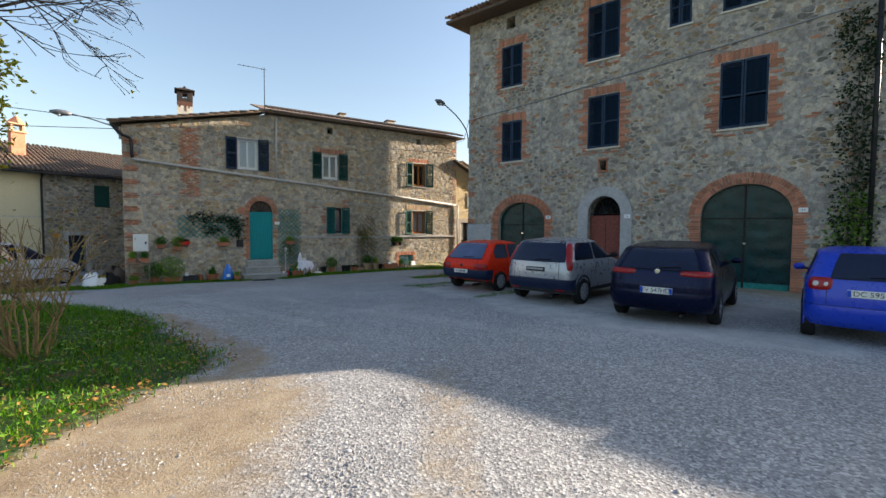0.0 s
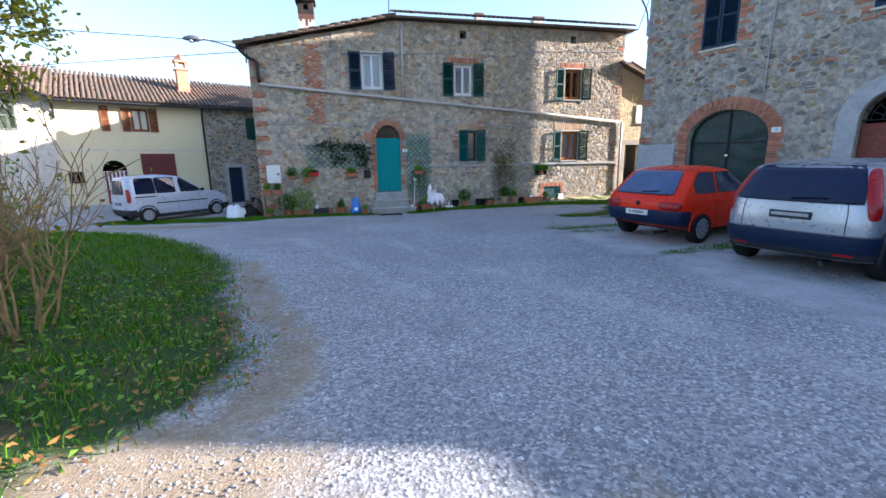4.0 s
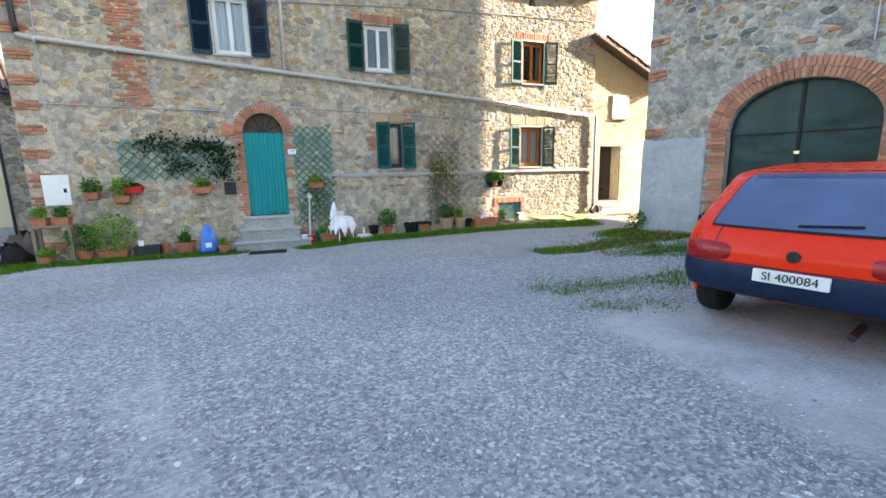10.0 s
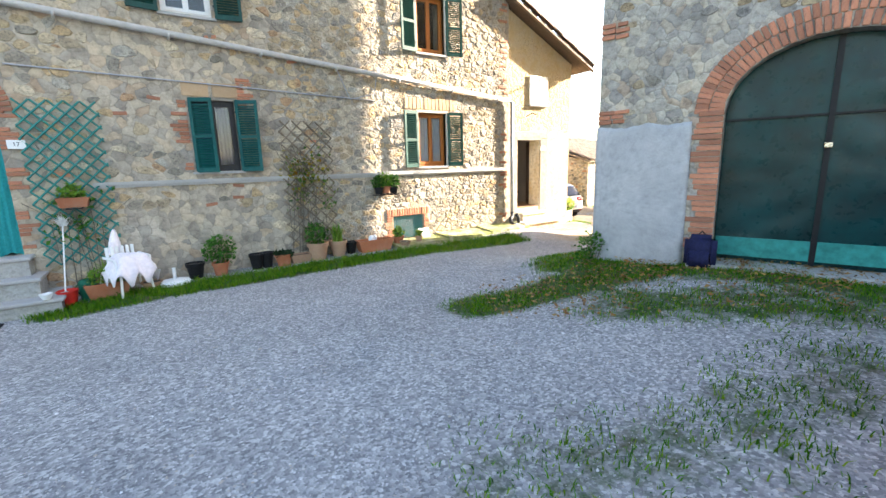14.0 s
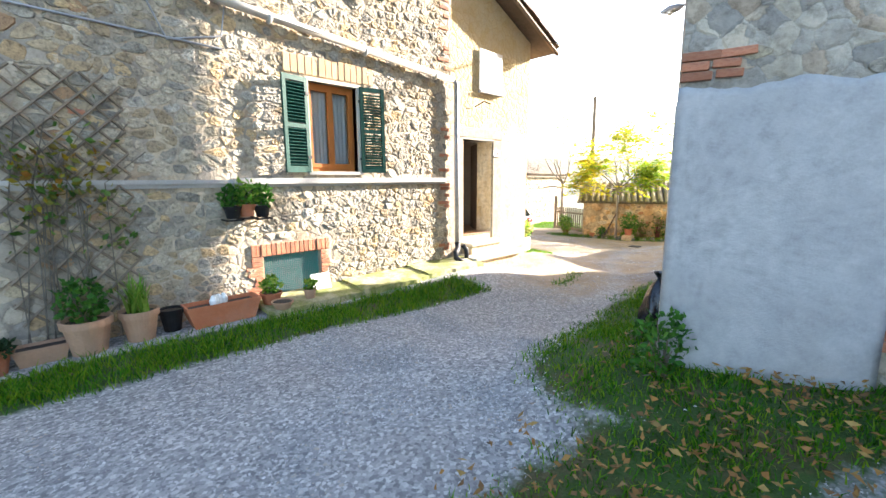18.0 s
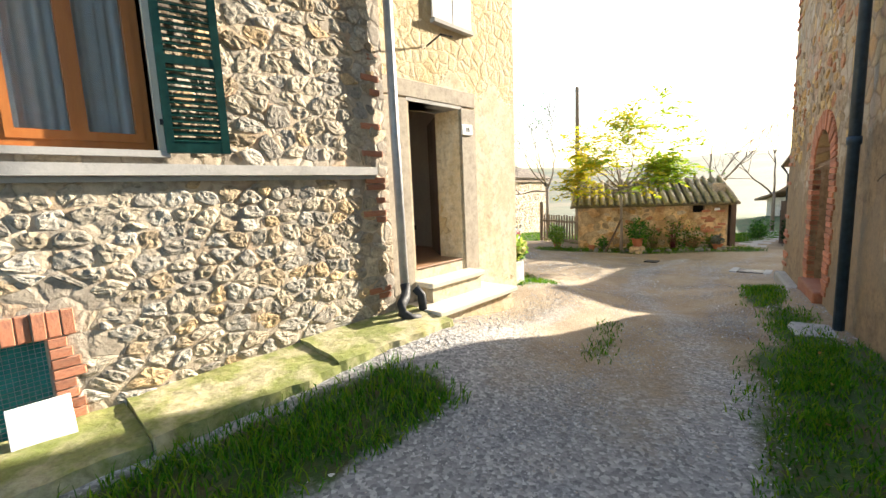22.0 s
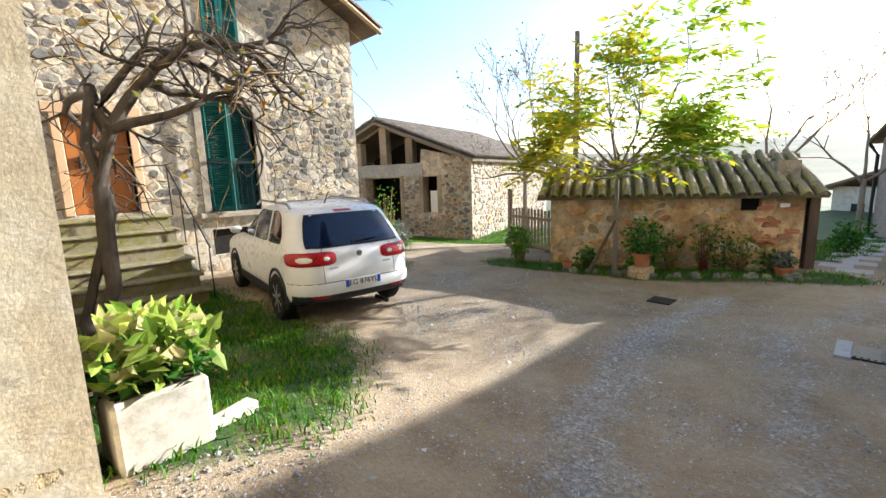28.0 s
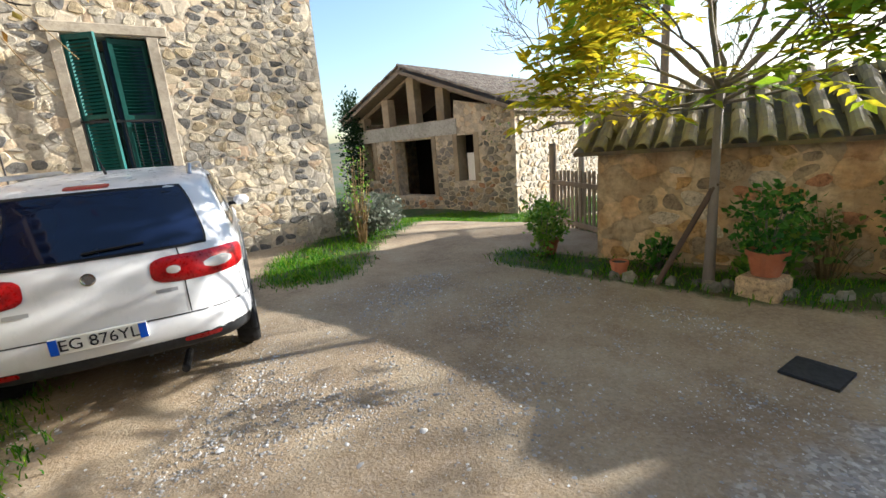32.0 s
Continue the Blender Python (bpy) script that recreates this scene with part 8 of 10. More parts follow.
car("car", "red three-door hatchback with dark blue bumpers parked by the arched door", (8.3, 10.52, g1(8.5, 10.55)), (0.962, 0.273), 3.56, 1.57, 1.38, 2.385, 0.72, 0.275, M["car_red"], M["bumper_blue"],
    [(0, 0.72), (0.05, 0.84), (0.11, 0.91), (0.5, 1.28), (0.68, 1.34), (1.3, 1.38), (1.9, 1.33), (2.5, 0.95), (3.3, 0.78), (3.5, 0.68), (3.56, 0.55)], (0.88, 0.86), "SI 400084",
    (0.9, 1.3, 1.13), [(0.5, 1.12), (1.17, 2.42)], scale=1.13, bumper_z=(0.33, 0.61), rim=5, plate_z=0.51, euro=False, lamp=(0.74, 0.37, 0.625, 0.77), script=True, rear_round=0.12, pane="glass_sky")
car("car", "silver three-door hatchback with dark blue bumper and tall red rear lamps", (8.4, 7.44, g1(8.6, 7.7)), (0.965, 0.262), 3.76, 1.625, 1.45, 2.45, 0.66, 0.285, M["car_silver"], M["bumper_blue"],
    [(0, 0.7), (0.03, 0.95), (0.26, 1.34), (0.45, 1.41), (1.3, 1.45), (1.85, 1.4), (2.6, 0.97), (3.4, 0.8), (3.7, 0.68), (3.76, 0.55)], (0.95, 0.92), "",
    (0.95, 1.38, 1.2), [(0.25, 1.22), (1.27, 2.55)], scale=1.13, bumper_z=(0.26, 0.56), rim=6, plate_z=0.72, euro=False, lamp=(1.22, 0.375, 0.76, 1.34), badge=False, clad=0.36, rear_round=0.17)
car("car", "dark navy five-door hatchback parked before the big arched door", (8.85, 4.55, g1(9.2, 4.8)), (0.945, 0.327), 4.25, 1.72, 1.47, 2.63, 0.8, 0.315, M["car_navy"], M["car_navy"],
    [(0, 0.7), (0.05, 1.0), (0.36, 1.34), (0.5, 1.39), (1.6, 1.45), (2.2, 1.4), (3.0, 1.0), (3.9, 0.84), (4.2, 0.7), (4.25, 0.55)], (0.98, 0.95), "FV 547HD",
    (1.0, 1.36, 1.08), [(0.65, 1.1), (1.15, 1.85), (1.9, 2.7)], scale=1.1, bumper_z=(0.26, 0.6), rim=7, plate_z=0.57, lamp=(0.6, 0.36, 0.89, 0.99), tumble=0.36)
car("car", "bright blue small city car with round red rear lamps", (10.0, 1.75, g1(10.5, 2)), (0.95, 0.312), 3.5, 1.5, 1.49, 2.34, 0.55, 0.27, M["car_blue"], M["car_blue"],
    [(0, 0.7), (0.04, 1.02), (0.24, 1.38), (0.42, 1.45), (1.2, 1.49), (1.75, 1.44), (2.4, 1.0), (3.1, 0.85), (3.45, 0.7), (3.5, 0.55)], (0.98, 0.94), "DC 595 J",
    (1.02, 1.38, 0.95), [(0.45, 0.95), (1.0, 1.45), (1.5, 2.1)], scale=1.07, bumper_z=(0.26, 0.58), rim=5, plate_z=0.74, lamp=(0.86, 0.35, 0.82, 1.02), badge=False, clear=True)
car("car", "white compact sport-utility car with roof rails parked by the stone house", (19.82, 23.9, -1.625), (0.12, 0.993), 4.43, 1.81, 1.66, 2.6, 0.86, 0.345, M["car_white"], M["car_white"],
    [(0, 0.75), (0.06, 1.02), (0.42, 1.5), (0.6, 1.58), (1.6, 1.66), (2.2, 1.6), (3.05, 1.14), (3.95, 1.0), (4.38, 0.85), (4.43, 0.6)], (1.1, 1.07), "EG 876YL",
    (1.1, 1.5, 1.2), [(0.66, 1.2), (1.27, 1.95), (2.0, 2.75)], scale=0.88, rails=True, bumper_z=(0.44, 0.62), rim=7, plate_z=0.535, lamp=(0.62, 0.4, 0.86, 1.04), clad=0.47, script=True, rear_round=0.36, clear=True)
car("van", "silver family van with long side windows parked below the yellow house", (-6.5, 21.3, g1(-5.6, 22.2)), (0.695, 0.719), 4.1, 1.66, 1.8, 2.69, 0.62, 0.3, M["car_van"], M["bumper_grey"],
    [(0, 0.75), (0.02, 1.2), (0.06, 1.66), (0.16, 1.76), (1.4, 1.8), (2.1, 1.74), (3.05, 1.14), (3.75, 0.98), (4.05, 0.8), (4.1, 0.6)], (1.08, 1.04), "",
    (1.12, 1.6, 0.85), [(0.28, 1.0), (1.01, 1.74), (1.9, 2.8)], bumper_z=(0.26, 0.52), rim=6, plate_z=0.7, euro=False, lamp=(1.05, 0.34, 0.8, 1.3), badge=False, clad=0.34, strips=True)

# ---- plants and pots ----
def leaf_cloud(rnd, n, where, size, up=0.3, kind="diamond"):
    """Many small leaves; where() gives a place, leaves face every way."""
    verts, faces, k = [], [], 0
    for _ in range(n):
        c = Vector(where())
        d = Vector((rnd.gauss(0, 1), rnd.gauss(0, 1), rnd.gauss(up, 0.8))).normalized()
        side = d.cross(Vector((rnd.gauss(0, 1), rnd.gauss(0, 1), rnd.gauss(0, 1)))).normalized()
        nrm = d.cross(side)
        ln = size * rnd.uniform(0.6, 1.35)
        w = ln * rnd.uniform(0.22, 0.36)
        verts += [c, c + d * ln * 0.45 + side * w - nrm * w * 0.25, c + d * ln, c + d * ln * 0.45 - side * w - nrm * w * 0.25, c + d * ln * 0.5]
        faces += [(k, k + 1, k + 4), (k + 1, k + 2, k + 4), (k + 2, k + 3, k + 4), (k + 3, k, k + 4)]
        k += 5
    return [tuple(v) for v in verts], faces


def ball(rnd, cx, cy, cz, rx, ry, rz):
    def f():
        while True:
            p = [rnd.uniform(-1, 1) for _ in range(3)]
            q = sum(t * t for t in p)
            if 0.12 < q < 1:
                return (cx + rx * p[0], cy + ry * p[1], cz + rz * p[2])
    return f


def blades(rnd, n, cx, cy, cz, r, ln, w=0.012, spread=0.6):
    """Strap leaves that rise and arch over."""
    verts, faces, k = [], [], 0
    for _ in range(n):
        a = rnd.uniform(0, math.tau)
        q = r * math.sqrt(rnd.random())
        x, y = cx + q * math.cos(a), cy + q * math.sin(a)
        b_ = rnd.uniform(0, math.tau)
        l_ = ln * rnd.uniform(0.5, 1.2)
        lean = rnd.uniform(0.1, spread)
        dx, dy = math.cos(b_), math.sin(b_)
        sx, sy = -dy * w, dx * w
        for t, ww in ((0, 1.0), (0.55, 0.8), (1.0, 0.1)):
            o = l_ * lean * t * t
            z = cz + l_ * (t - 0.35 * lean * t * t)
            verts += [(x + dx * o - sx * ww, y + dy * o - sy * ww, z), (x + dx * o + sx * ww, y + dy * o + sy * ww, z)]
        faces += [(k, k + 1, k + 3, k + 2), (k + 2, k + 3, k + 5, k + 4)]
        k += 6
    return verts, faces


def pot(x, y, z, r, h, material, plant, rnd, label, leaf="leaf_green", size=0.3, trough=0.0, name="flower_pot", turn=0.0):
    """A pot or trough with soil and its plant; trough: its length."""
    root = thing(name, Matrix.Translation((x, y, z)) @ Matrix.Rotation(turn, 4, "Z"), label, "flower pot", "pots along the wall")
    if trough:
        bm = bmesh.new()
        rows = []
        for q, zz in ((0.82, 0), (1.0, h * 0.86), (1.06, h * 0.86), (1.06, h), (0.96, h), (0.9, h * 0.8)):
            rows.append([bm.verts.new((sx * trough / 2 * (q if q < 1 else 1 + (q - 1) * 0.3), sy * r * q, zz)) for sx, sy in ((-1, -1), (1, -1), (1, 1), (-1, 1))])
        for a, b_ in zip(rows, rows[1:]):
            for i in range(4):
                bm.faces.new((a[i], a[(i + 1) % 4], b_[(i + 1) % 4], b_[i]))
        bm.faces.new(rows[0][::-1])
        bm.faces.new(rows[-1])
        part("pot", bm, material, root)
        part("soil", boxes((-trough * 0.45, trough * 0.45, -r * 0.85, r * 0.85, h * 0.78, h * 0.84)), M["soil"], root)
    else:
        part("pot", lathe(bmesh.new(), [(r * 0.68, 0), (r * 0.93, h * 0.8), (r * 1.03, h * 0.8), (r * 1.05, h), (r * 0.94, h), (r * 0.88, h * 0.86), (0.01, h * 0.86)], 20), material, root)
        part("soil", lathe(bmesh.new(), [(r * 0.88, h * 0.84), (r * 0.85, h * 0.9), (0.01, h * 0.9)], 14), M["soil"], root)
    lx = max(trough / 2 - 0.05, r * 0.9)
    if plant == "bush":
        vs, fs = leaf_cloud(rnd, int(420 * size / 0.3), ball(rnd, 0, 0, h + size * 0.75, max(size, lx), size, size), 0.075)
        raw("foliage", vs, fs, M[leaf], root)
        sb_ = bmesh.new()
        for i in range(6):
            tube(sb_, [(0, 0, h * 0.85), (rnd.uniform(-0.5, 0.5) * size, rnd.uniform(-0.5, 0.5) * size, h + size * 1.1)], 0.006, 5)
        part("stem", sb_, M["bark"], root)
    elif plant == "strap":
        vs, fs = blades(rnd, 60, 0, 0, h * 0.86, lx * 0.6, size, 0.02)
        raw("foliage", vs, fs, M[leaf], root)
    elif plant == "low":
        vs, fs = leaf_cloud(rnd, int(500 * max(1, trough)), lambda: (rnd.uniform(-lx, lx), rnd.uniform(-r, r), h + rnd.uniform(-0.02, size)), 0.06)
        raw("foliage", vs, fs, M[leaf], root)
    elif plant == "heads":
        for i in range(5):
            part("stone_piece", lathe(bmesh.new(), [(0.045, h * 0.9), (0.05, h + 0.03), (0.02, h + 0.09)], 8, (rnd.uniform(-lx, lx) * 0.6, rnd.uniform(-r, r) * 0.4, 0)), M["white_plastic"], root)
    return root


R = random.Random(31)
WY = 21.01
TC, TP, BK = M["terracotta"], M["terracotta_pale"], M["black"]
zf = lambda x, v: g1(x, WY - v)
row = [(6.2, 0.26, 0.16, 0.3, BK, None, "black plastic pot, empty, by the wall", "leaf_green", 0.2, 0),
       (6.62, 0.3, 0.15, 0.26, TC, "bush", "leafy green bush in a terracotta pot", "leaf_green", 0.3, 0),
       (7.28, 0.26, 0.14, 0.32, BK, None, "tall black plastic pot by the wall", "leaf_green", 0.2, 0),
       (7.48, 0.24, 0.13, 0.32, BK, None, "tall black plastic pot by the wall", "leaf_green", 0.2, 0),
       (7.78, 0.36, 0.17, 0.26, TC, "low", "wide terracotta pot of soil", "leaf_dark", 0.03, 0),
       (8.15, 0.26, 0.12, 0.18, M["terracotta_pale"], None, "low clay trough by the wall", "leaf_dark", 0.05, 0.42),
       (8.52, 0.34, 0.22, 0.38, TP, "bush", "pale clay pot with leafy green plant", "leaf_green", 0.24, 0),
       (8.98, 0.32, 0.19, 0.36, TP, "strap", "pale clay pot with long strap leaves", "leaf_light", 0.42, 0),
       (9.3, 0.25, 0.13, 0.28, BK, None, "black pot beside the long trough", "leaf_green", 0.2, 0),
       (9.85, 0.32, 0.15, 0.28, TC, "heads", "long terracotta trough with white stones", "leaf_dark", 0.05, 0.85),
       (10.46, 0.36, 0.14, 0.18, TC, "bush", "small terracotta pot with a green plant", "leaf_light", 0.13, 0),
       (10.5, 0.62, 0.14, 0.1, TP, None, "low clay dish on the grass", "leaf_green", 0.1, 0),
       (10.98, 0.45, 0.09, 0.15, M["terracotta_pale"], "bush", "tiny yellowish pot with a seedling", "leaf_light", 0.07, 0),
       (4.9, 0.42, 0.2, 0.26, TC, "low", "terracotta trough with bright green herbs", "leaf_light", 0.2, 0.6),
       (4.95, 0.2, 0.18, 0.3, TC, "strap", "terracotta pot with grassy plant", "leaf_light", 0.35, 0),
       (5.5, 0.5, 0.16, 0.13, TP, None, "shallow clay bowl under the chair", "leaf_green", 0.1, 0),
       (2.2, 0.9, 0.13, 0.24, TC, "strap", "terracotta pot with a spider plant by the steps", "leaf_light", 0.25, 0),
       (1.28, 0.4, 0.24, 0.3, TC, "strap", "wide terracotta pot of strap leaves", "leaf_green", 0.4, 0),
       (0.82, 0.3, 0.1, 0.28, TC, None, "narrow terracotta pot by the wall", "leaf_green", 0.2, 0),
       (-0.25, 0.4, 0.15, 0.22, TC, "bush", "big leafy bush in a terracotta trough", "leaf_light", 0.52, 0.6),
       (-0.85, 0.35, 0.17, 0.26, TC, "bush", "terracotta pot with spiky leaves", "leaf_green", 0.36, 0),
       (-1.55, 0.5, 0.16, 0.2, TC, "low", "terracotta pot under the trestle", "leaf_light", 0.14, 0)]
for x, vv, r_, h_, mt, pl_, lab, lf, sz, tr in row:
    pot(x, WY - vv, zf(x, vv) - 0.01 + (0.1 if 10.45 < x < 11.3 else 0), r_, h_, mt, pl_, R, lab, lf, sz, tr)
# pots that hang on the wall, each with its bracket
for x, z, mt, lf, sz, tr in ((10.3, 0.1, TC, "leaf_light", 0.18, 0), (10.12, 0.08, BK, "leaf_green", 0.15, 0), (10.5, 0.08, BK, "leaf_green", 0.15, 0), (0.25, 0.22, M["red_plastic"], "leaf_dark", 0.04, 0.42), (1.75, 0.16, TC, "leaf_light", 0.14, 0.5), (4.62, 0.2, TC, "leaf_light", 0.12, 0.42), (-0.6, 0.1, TC, "leaf_green", 0.2, 0.3), (0.0, 0.0, TC, "leaf_light", 0.25, 0.36)):
    p = pot(x, WY - 0.16, z, 0.11, 0.16, mt, "bush" if sz > 0.1 else "low", R, "hanging terracotta pot with a green plant on the wall" if mt == TC else "hanging plastic pot with a plant on the wall", lf, sz, tr, "hanging_pot")
    part("bracket", boxes((-0.1, -0.085, -0.1, 0.16, -0.03, -0.01), (0.085, 0.1, -0.1, 0.16, -0.03, -0.01), (-0.1, 0.1, -0.1, -0.085, -0.03, -0.01)), M["dark_metal"], p)


def trellis(u0, u1, z0, z1, material, label, pitch=0.17, v=0.04, skew=0.0):
    root = thing("trellis", H1F, label, "trellis")
    for sgn in (-1, 1):
        n = int((u1 - u0 + z1 - z0) / (pitch * 1.2))
        for i in range(n):
            # a slat at 45 degrees, clipped to the panel
            c = u0 - (z1 - z0) + i * pitch * 1.2 if sgn > 0 else u0 + i * pitch * 1.2
            pts = []
            for z in (z0, z1):
                u = c + (z - z0) if sgn > 0 else c - (z - z0)
                pts.append([u, z])
            (ua, za), (ub, zb) = pts
            for q in ((ua, za, ub, zb),):
                t0, t1 = 0.0, 1.0
                du = ub - ua
                for lim, s in ((u0, 1), (u1, -1)):
                    fa, fb = s * (ua - lim), s * (ub - lim)
                    if fa < 0 and fb < 0:
                        t0 = 2
                    elif fa < 0:
                        t0 = max(t0, fa / (fa - fb))
                    elif fb < 0:
                        t1 = min(t1, fa / (fa - fb))
                if t1 - t0 > 0.05:
                    a = Vector((ua + du * t0 + skew * (za + (zb - za) * t0 - z0), v + sgn * 0.006, za + (zb - za) * t0))
                    b_ = Vector((ua + du * t1 + skew * (za + (zb - za) * t1 - z0), v + sgn * 0.006, za + (zb - za) * t1))
                    bm = bmesh.new()
                    tube(bm, [a, b_], 0.015, 4)
                    part("slat", bm, material, root)
    return root


trellis(0.0, 2.55, 0.52, 1.5, M["trellis_green"], "wide pale-green diamond trellis on the wall beside the door", 0.2)
trellis(4.1, 5.15, -0.75, 1.9, M["trellis_green"], "tall pale-green diamond trellis on the wall", 0.17)
trellis(8.0, 9.1, -0.9, 1.7, M["wood_grey"], "brown wooden diamond trellis on the stone wall", 0.2)
for u0, u1, z0, z1, n_, lf in ((0.3, 2.6, 0.62, 1.5, 1000, "leaf_dark"), (4.3, 5.0, -0.5, 0.3, 120, "leaf_green"), (8.0, 9.05, -0.6, 1.2, 150, "leaf_fresh"), (8.2, 8.9, 0.2, 0.9, 130, "leaf_autumn")):
    cl = thing("climbing_plant", H1F, "dark green climber growing on a trellis", "plant")
    knots = [(R.uniform(u0, u1), z0 + (z1 - z0) * min(1, max(0, R.gauss(0.6, 0.3)))) for _ in range(16)]
    if u0 < 1:      # trained along the top of the panel and down beside the door
        knots = [(0.6 + 0.14 * k + R.gauss(0, 0.05), 1.42 - 0.012 * k + R.gauss(0, 0.07)) for k in range(13)] + [(2.3 + R.gauss(0, 0.14), R.uniform(0.6, 1.3)) for _ in range(11)] + [(1.35 + R.gauss(0, 0.2), 0.85 + R.gauss(0, 0.1)) for _ in range(4)]

    def sprig():
        a, c_ = R.choice(knots)
        return (a + R.gauss(0, 0.15), R.uniform(0.05, 0.18), c_ + R.gauss(0, 0.1))
    vs, fs = leaf_cloud(R, n_, sprig, 0.09)
    raw("foliage", vs, fs, M[lf], cl)
    bm = bmesh.new()
    for i in range(8):
        a = R.uniform(u0, u1)
        tube(bm, [(a, 0.06, -1.2 if u0 > 3 else z0), (a + R.uniform(-0.2, 0.2), 0.07, (z0 + z1) / 2), (a + R.uniform(-0.5, 0.5), 0.07, z1)], 0.006, 5)
    tagged(part("stem", bm, M["bark"], cl), kind="stuff")

# ---- other things along the farmhouse ----
ch = thing("plastic_chair", Matrix.Translation((5.22, 20.42, zf(5.2, 0.6))) @ Matrix.Rotation(radians(25), 4, "Z"), "white plastic chair draped with a pale cloth", "chair")
for sx in (-1, 1):
    for sy in (-1, 1):
        part("leg", tube(bmesh.new(), [(sx * 0.24, sy * 0.22, 0), (sx * 0.2, sy * 0.19, 0.42)], [0.016, 0.024], 8), M["white_plastic"], ch)
    part("armrest", tube(bmesh.new(), [(sx * 0.24, -0.22, 0.42), (sx * 0.26, -0.18, 0.62), (sx * 0.26, 0.2, 0.64)], 0.022, 8), M["white_plastic"], ch)
part("seat", boxes((-0.24, 0.24, -0.24, 0.22, 0.4, 0.43), bevel=0.012), M["white_plastic"], ch)
for i in range(6):
    part("back_slat", boxes((-0.22 + i * 0.075, -0.17 + i * 0.075, 0.2, 0.225, 0.43, 0.8), bevel=0.006), M["white_plastic"], ch)
vs, fs = [], []
for i in range(15):
    for j in range(15):
        a, b_ = (i / 14 - 0.5) * 2, (j / 14 - 0.5) * 2
        rr = max(abs(a), abs(b_))
        drop = 0.38 * max(0, rr - 0.55) / 0.45
        vs.append((a * 0.32, b_ * 0.33, 0.66 - drop * (1 + 0.25 * math.sin(9 * math.atan2(b_, a))) + 0.02 * math.sin(7 * a + 5 * b_)))
fs = [(i * 15 + j, i * 15 + j + 1, i * 15 + j + 16, i * 15 + j + 15) for i in range(14) for j in range(14)]
cloth = raw("cloth", vs, fs, M["cloth_pink"], None, smooth=True)
cloth.matrix_basis = ch.matrix_basis.copy()
cloth.modifiers.new("thick", "SOLIDIFY").thickness = 0.012
tagged(cloth, "pale pinkish cloth thrown over the plastic chair", "cloth")
cone = part("folded_parasol", lathe(bmesh.new(), [(0.06, 0.62), (0.1, 0.66), (0.085, 0.85), (0.05, 1.0), (0.02, 1.08)], 12), M["cloth_pink"])
cone.matrix_basis = Matrix.Translation((5.0, 20.78, zf(5, 0.3))) @ Matrix.Rotation(radians(4), 4, "Y")
tagged(cone, "folded pale parasol top leaning by the wall", "parasol")
part("pole", tube(bmesh.new(), [(0, 0, 0), (0, 0, 0.64)], 0.018, 8), M["white_plastic"], cone)
ub = thing("parasol_base", Matrix.Translation((5.85, 20.5, zf(5.85, 0.5))), "white plastic parasol base lying by the wall", "parasol base")
part("base", lathe(bmesh.new(), [(0.24, 0.0), (0.25, 0.04), (0.22, 0.075), (0.05, 0.1)], 18), M["white_plastic"], ub)
part("socket", tube(bmesh.new(), [(0, 0, 0.08), (0, 0, 0.3)], 0.03, 10), M["white_plastic"], ub)
bk = thing("bucket", Matrix.Translation((4.38, 20.45, zf(4.38, 0.55))), "red plastic bucket with a mop in it", "bucket")
part("pail", lathe(bmesh.new(), [(0.1, 0.0), (0.135, 0.24), (0.145, 0.24), (0.14, 0.26), (0.125, 0.24), (0.1, 0.05)], 18), M["red_plastic"], bk)
mop = thing("mop", Matrix.Translation((4.33, 20.5, zf(4.38, 0.55) + 0.05)), "white-headed mop standing in the bucket against the wall", "mop")
part("handle", tube(bmesh.new(), [(0, 0, 0), (0.1, 0.38, 1.28)], 0.011, 8), M["white_plastic"], mop)
vs, fs = blades(R, 90, 0.1, 0.36, 1.2, 0.05, 0.2, 0.008, 1.2)
raw("head", vs, fs, M["curtain"], mop)
can = thing("watering_can", Matrix.Translation((4.62, 20.62, zf(4.6, 0.4))), "dark green watering can by the wall", "watering can")
part("body", lathe(bmesh.new(), [(0.11, 0.0), (0.12, 0.3), (0.1, 0.34), (0.03, 0.36)], 16), M["green_plastic"], can)
part("spout", tube(bmesh.new(), [(0.1, 0, 0.08), (0.26, 0, 0.34)], [0.025, 0.018], 8), M["green_plastic"], can)
part("handle", tube(bmesh.new(), [(-0.1, 0, 0.3), (-0.17, 0, 0.22), (-0.1, 0, 0.08)], 0.012, 8), M["green_plastic"], can)
bowl = part("white_bowl", lathe(bmesh.new(), [(0.05, 0), (0.085, 0.09), (0.08, 0.09), (0.045, 0.02)], 16), M["white_plastic"])
bowl.matrix_basis = Matrix.Translation((4.18, 20.15, -1.12))
tagged(bowl, "small white bowl on the lowest step", "bowl")
tile_w = part("leaning_tile", boxes((-0.15, 0.15, -0.012, 0.012, 0, 0.3), bevel=0.003), M["white_plastic"])
tile_w.matrix_basis = Matrix.Translation((11.32, 20.8, -1.13)) @ Matrix.Rotation(radians(-24), 4, "X")
tagged(tile_w, "white square tile leaning before the cellar window", "tile")
mb = part("letter_box", boxes((-0.14, 0.14, -0.1, 0, -0.16, 0.16), bevel=0.012), M["dark_metal"])
mb.matrix_basis = Matrix.Translation((2.42, WY - 0.03, 0.26))
part("slot", boxes((-0.1, 0.1, -0.104, -0.099, 0.08, 0.1)), M["black"], mb)
tagged(mb, "dark metal letter box on the wall", "letter box")
meter = part("meter_box", boxes((-0.26, 0.26, -0.08, 0, -0.36, 0.36), bevel=0.01), M["white_paint"])
meter.matrix_basis = Matrix.Translation((-1.3, WY - 0.02, 0.33))
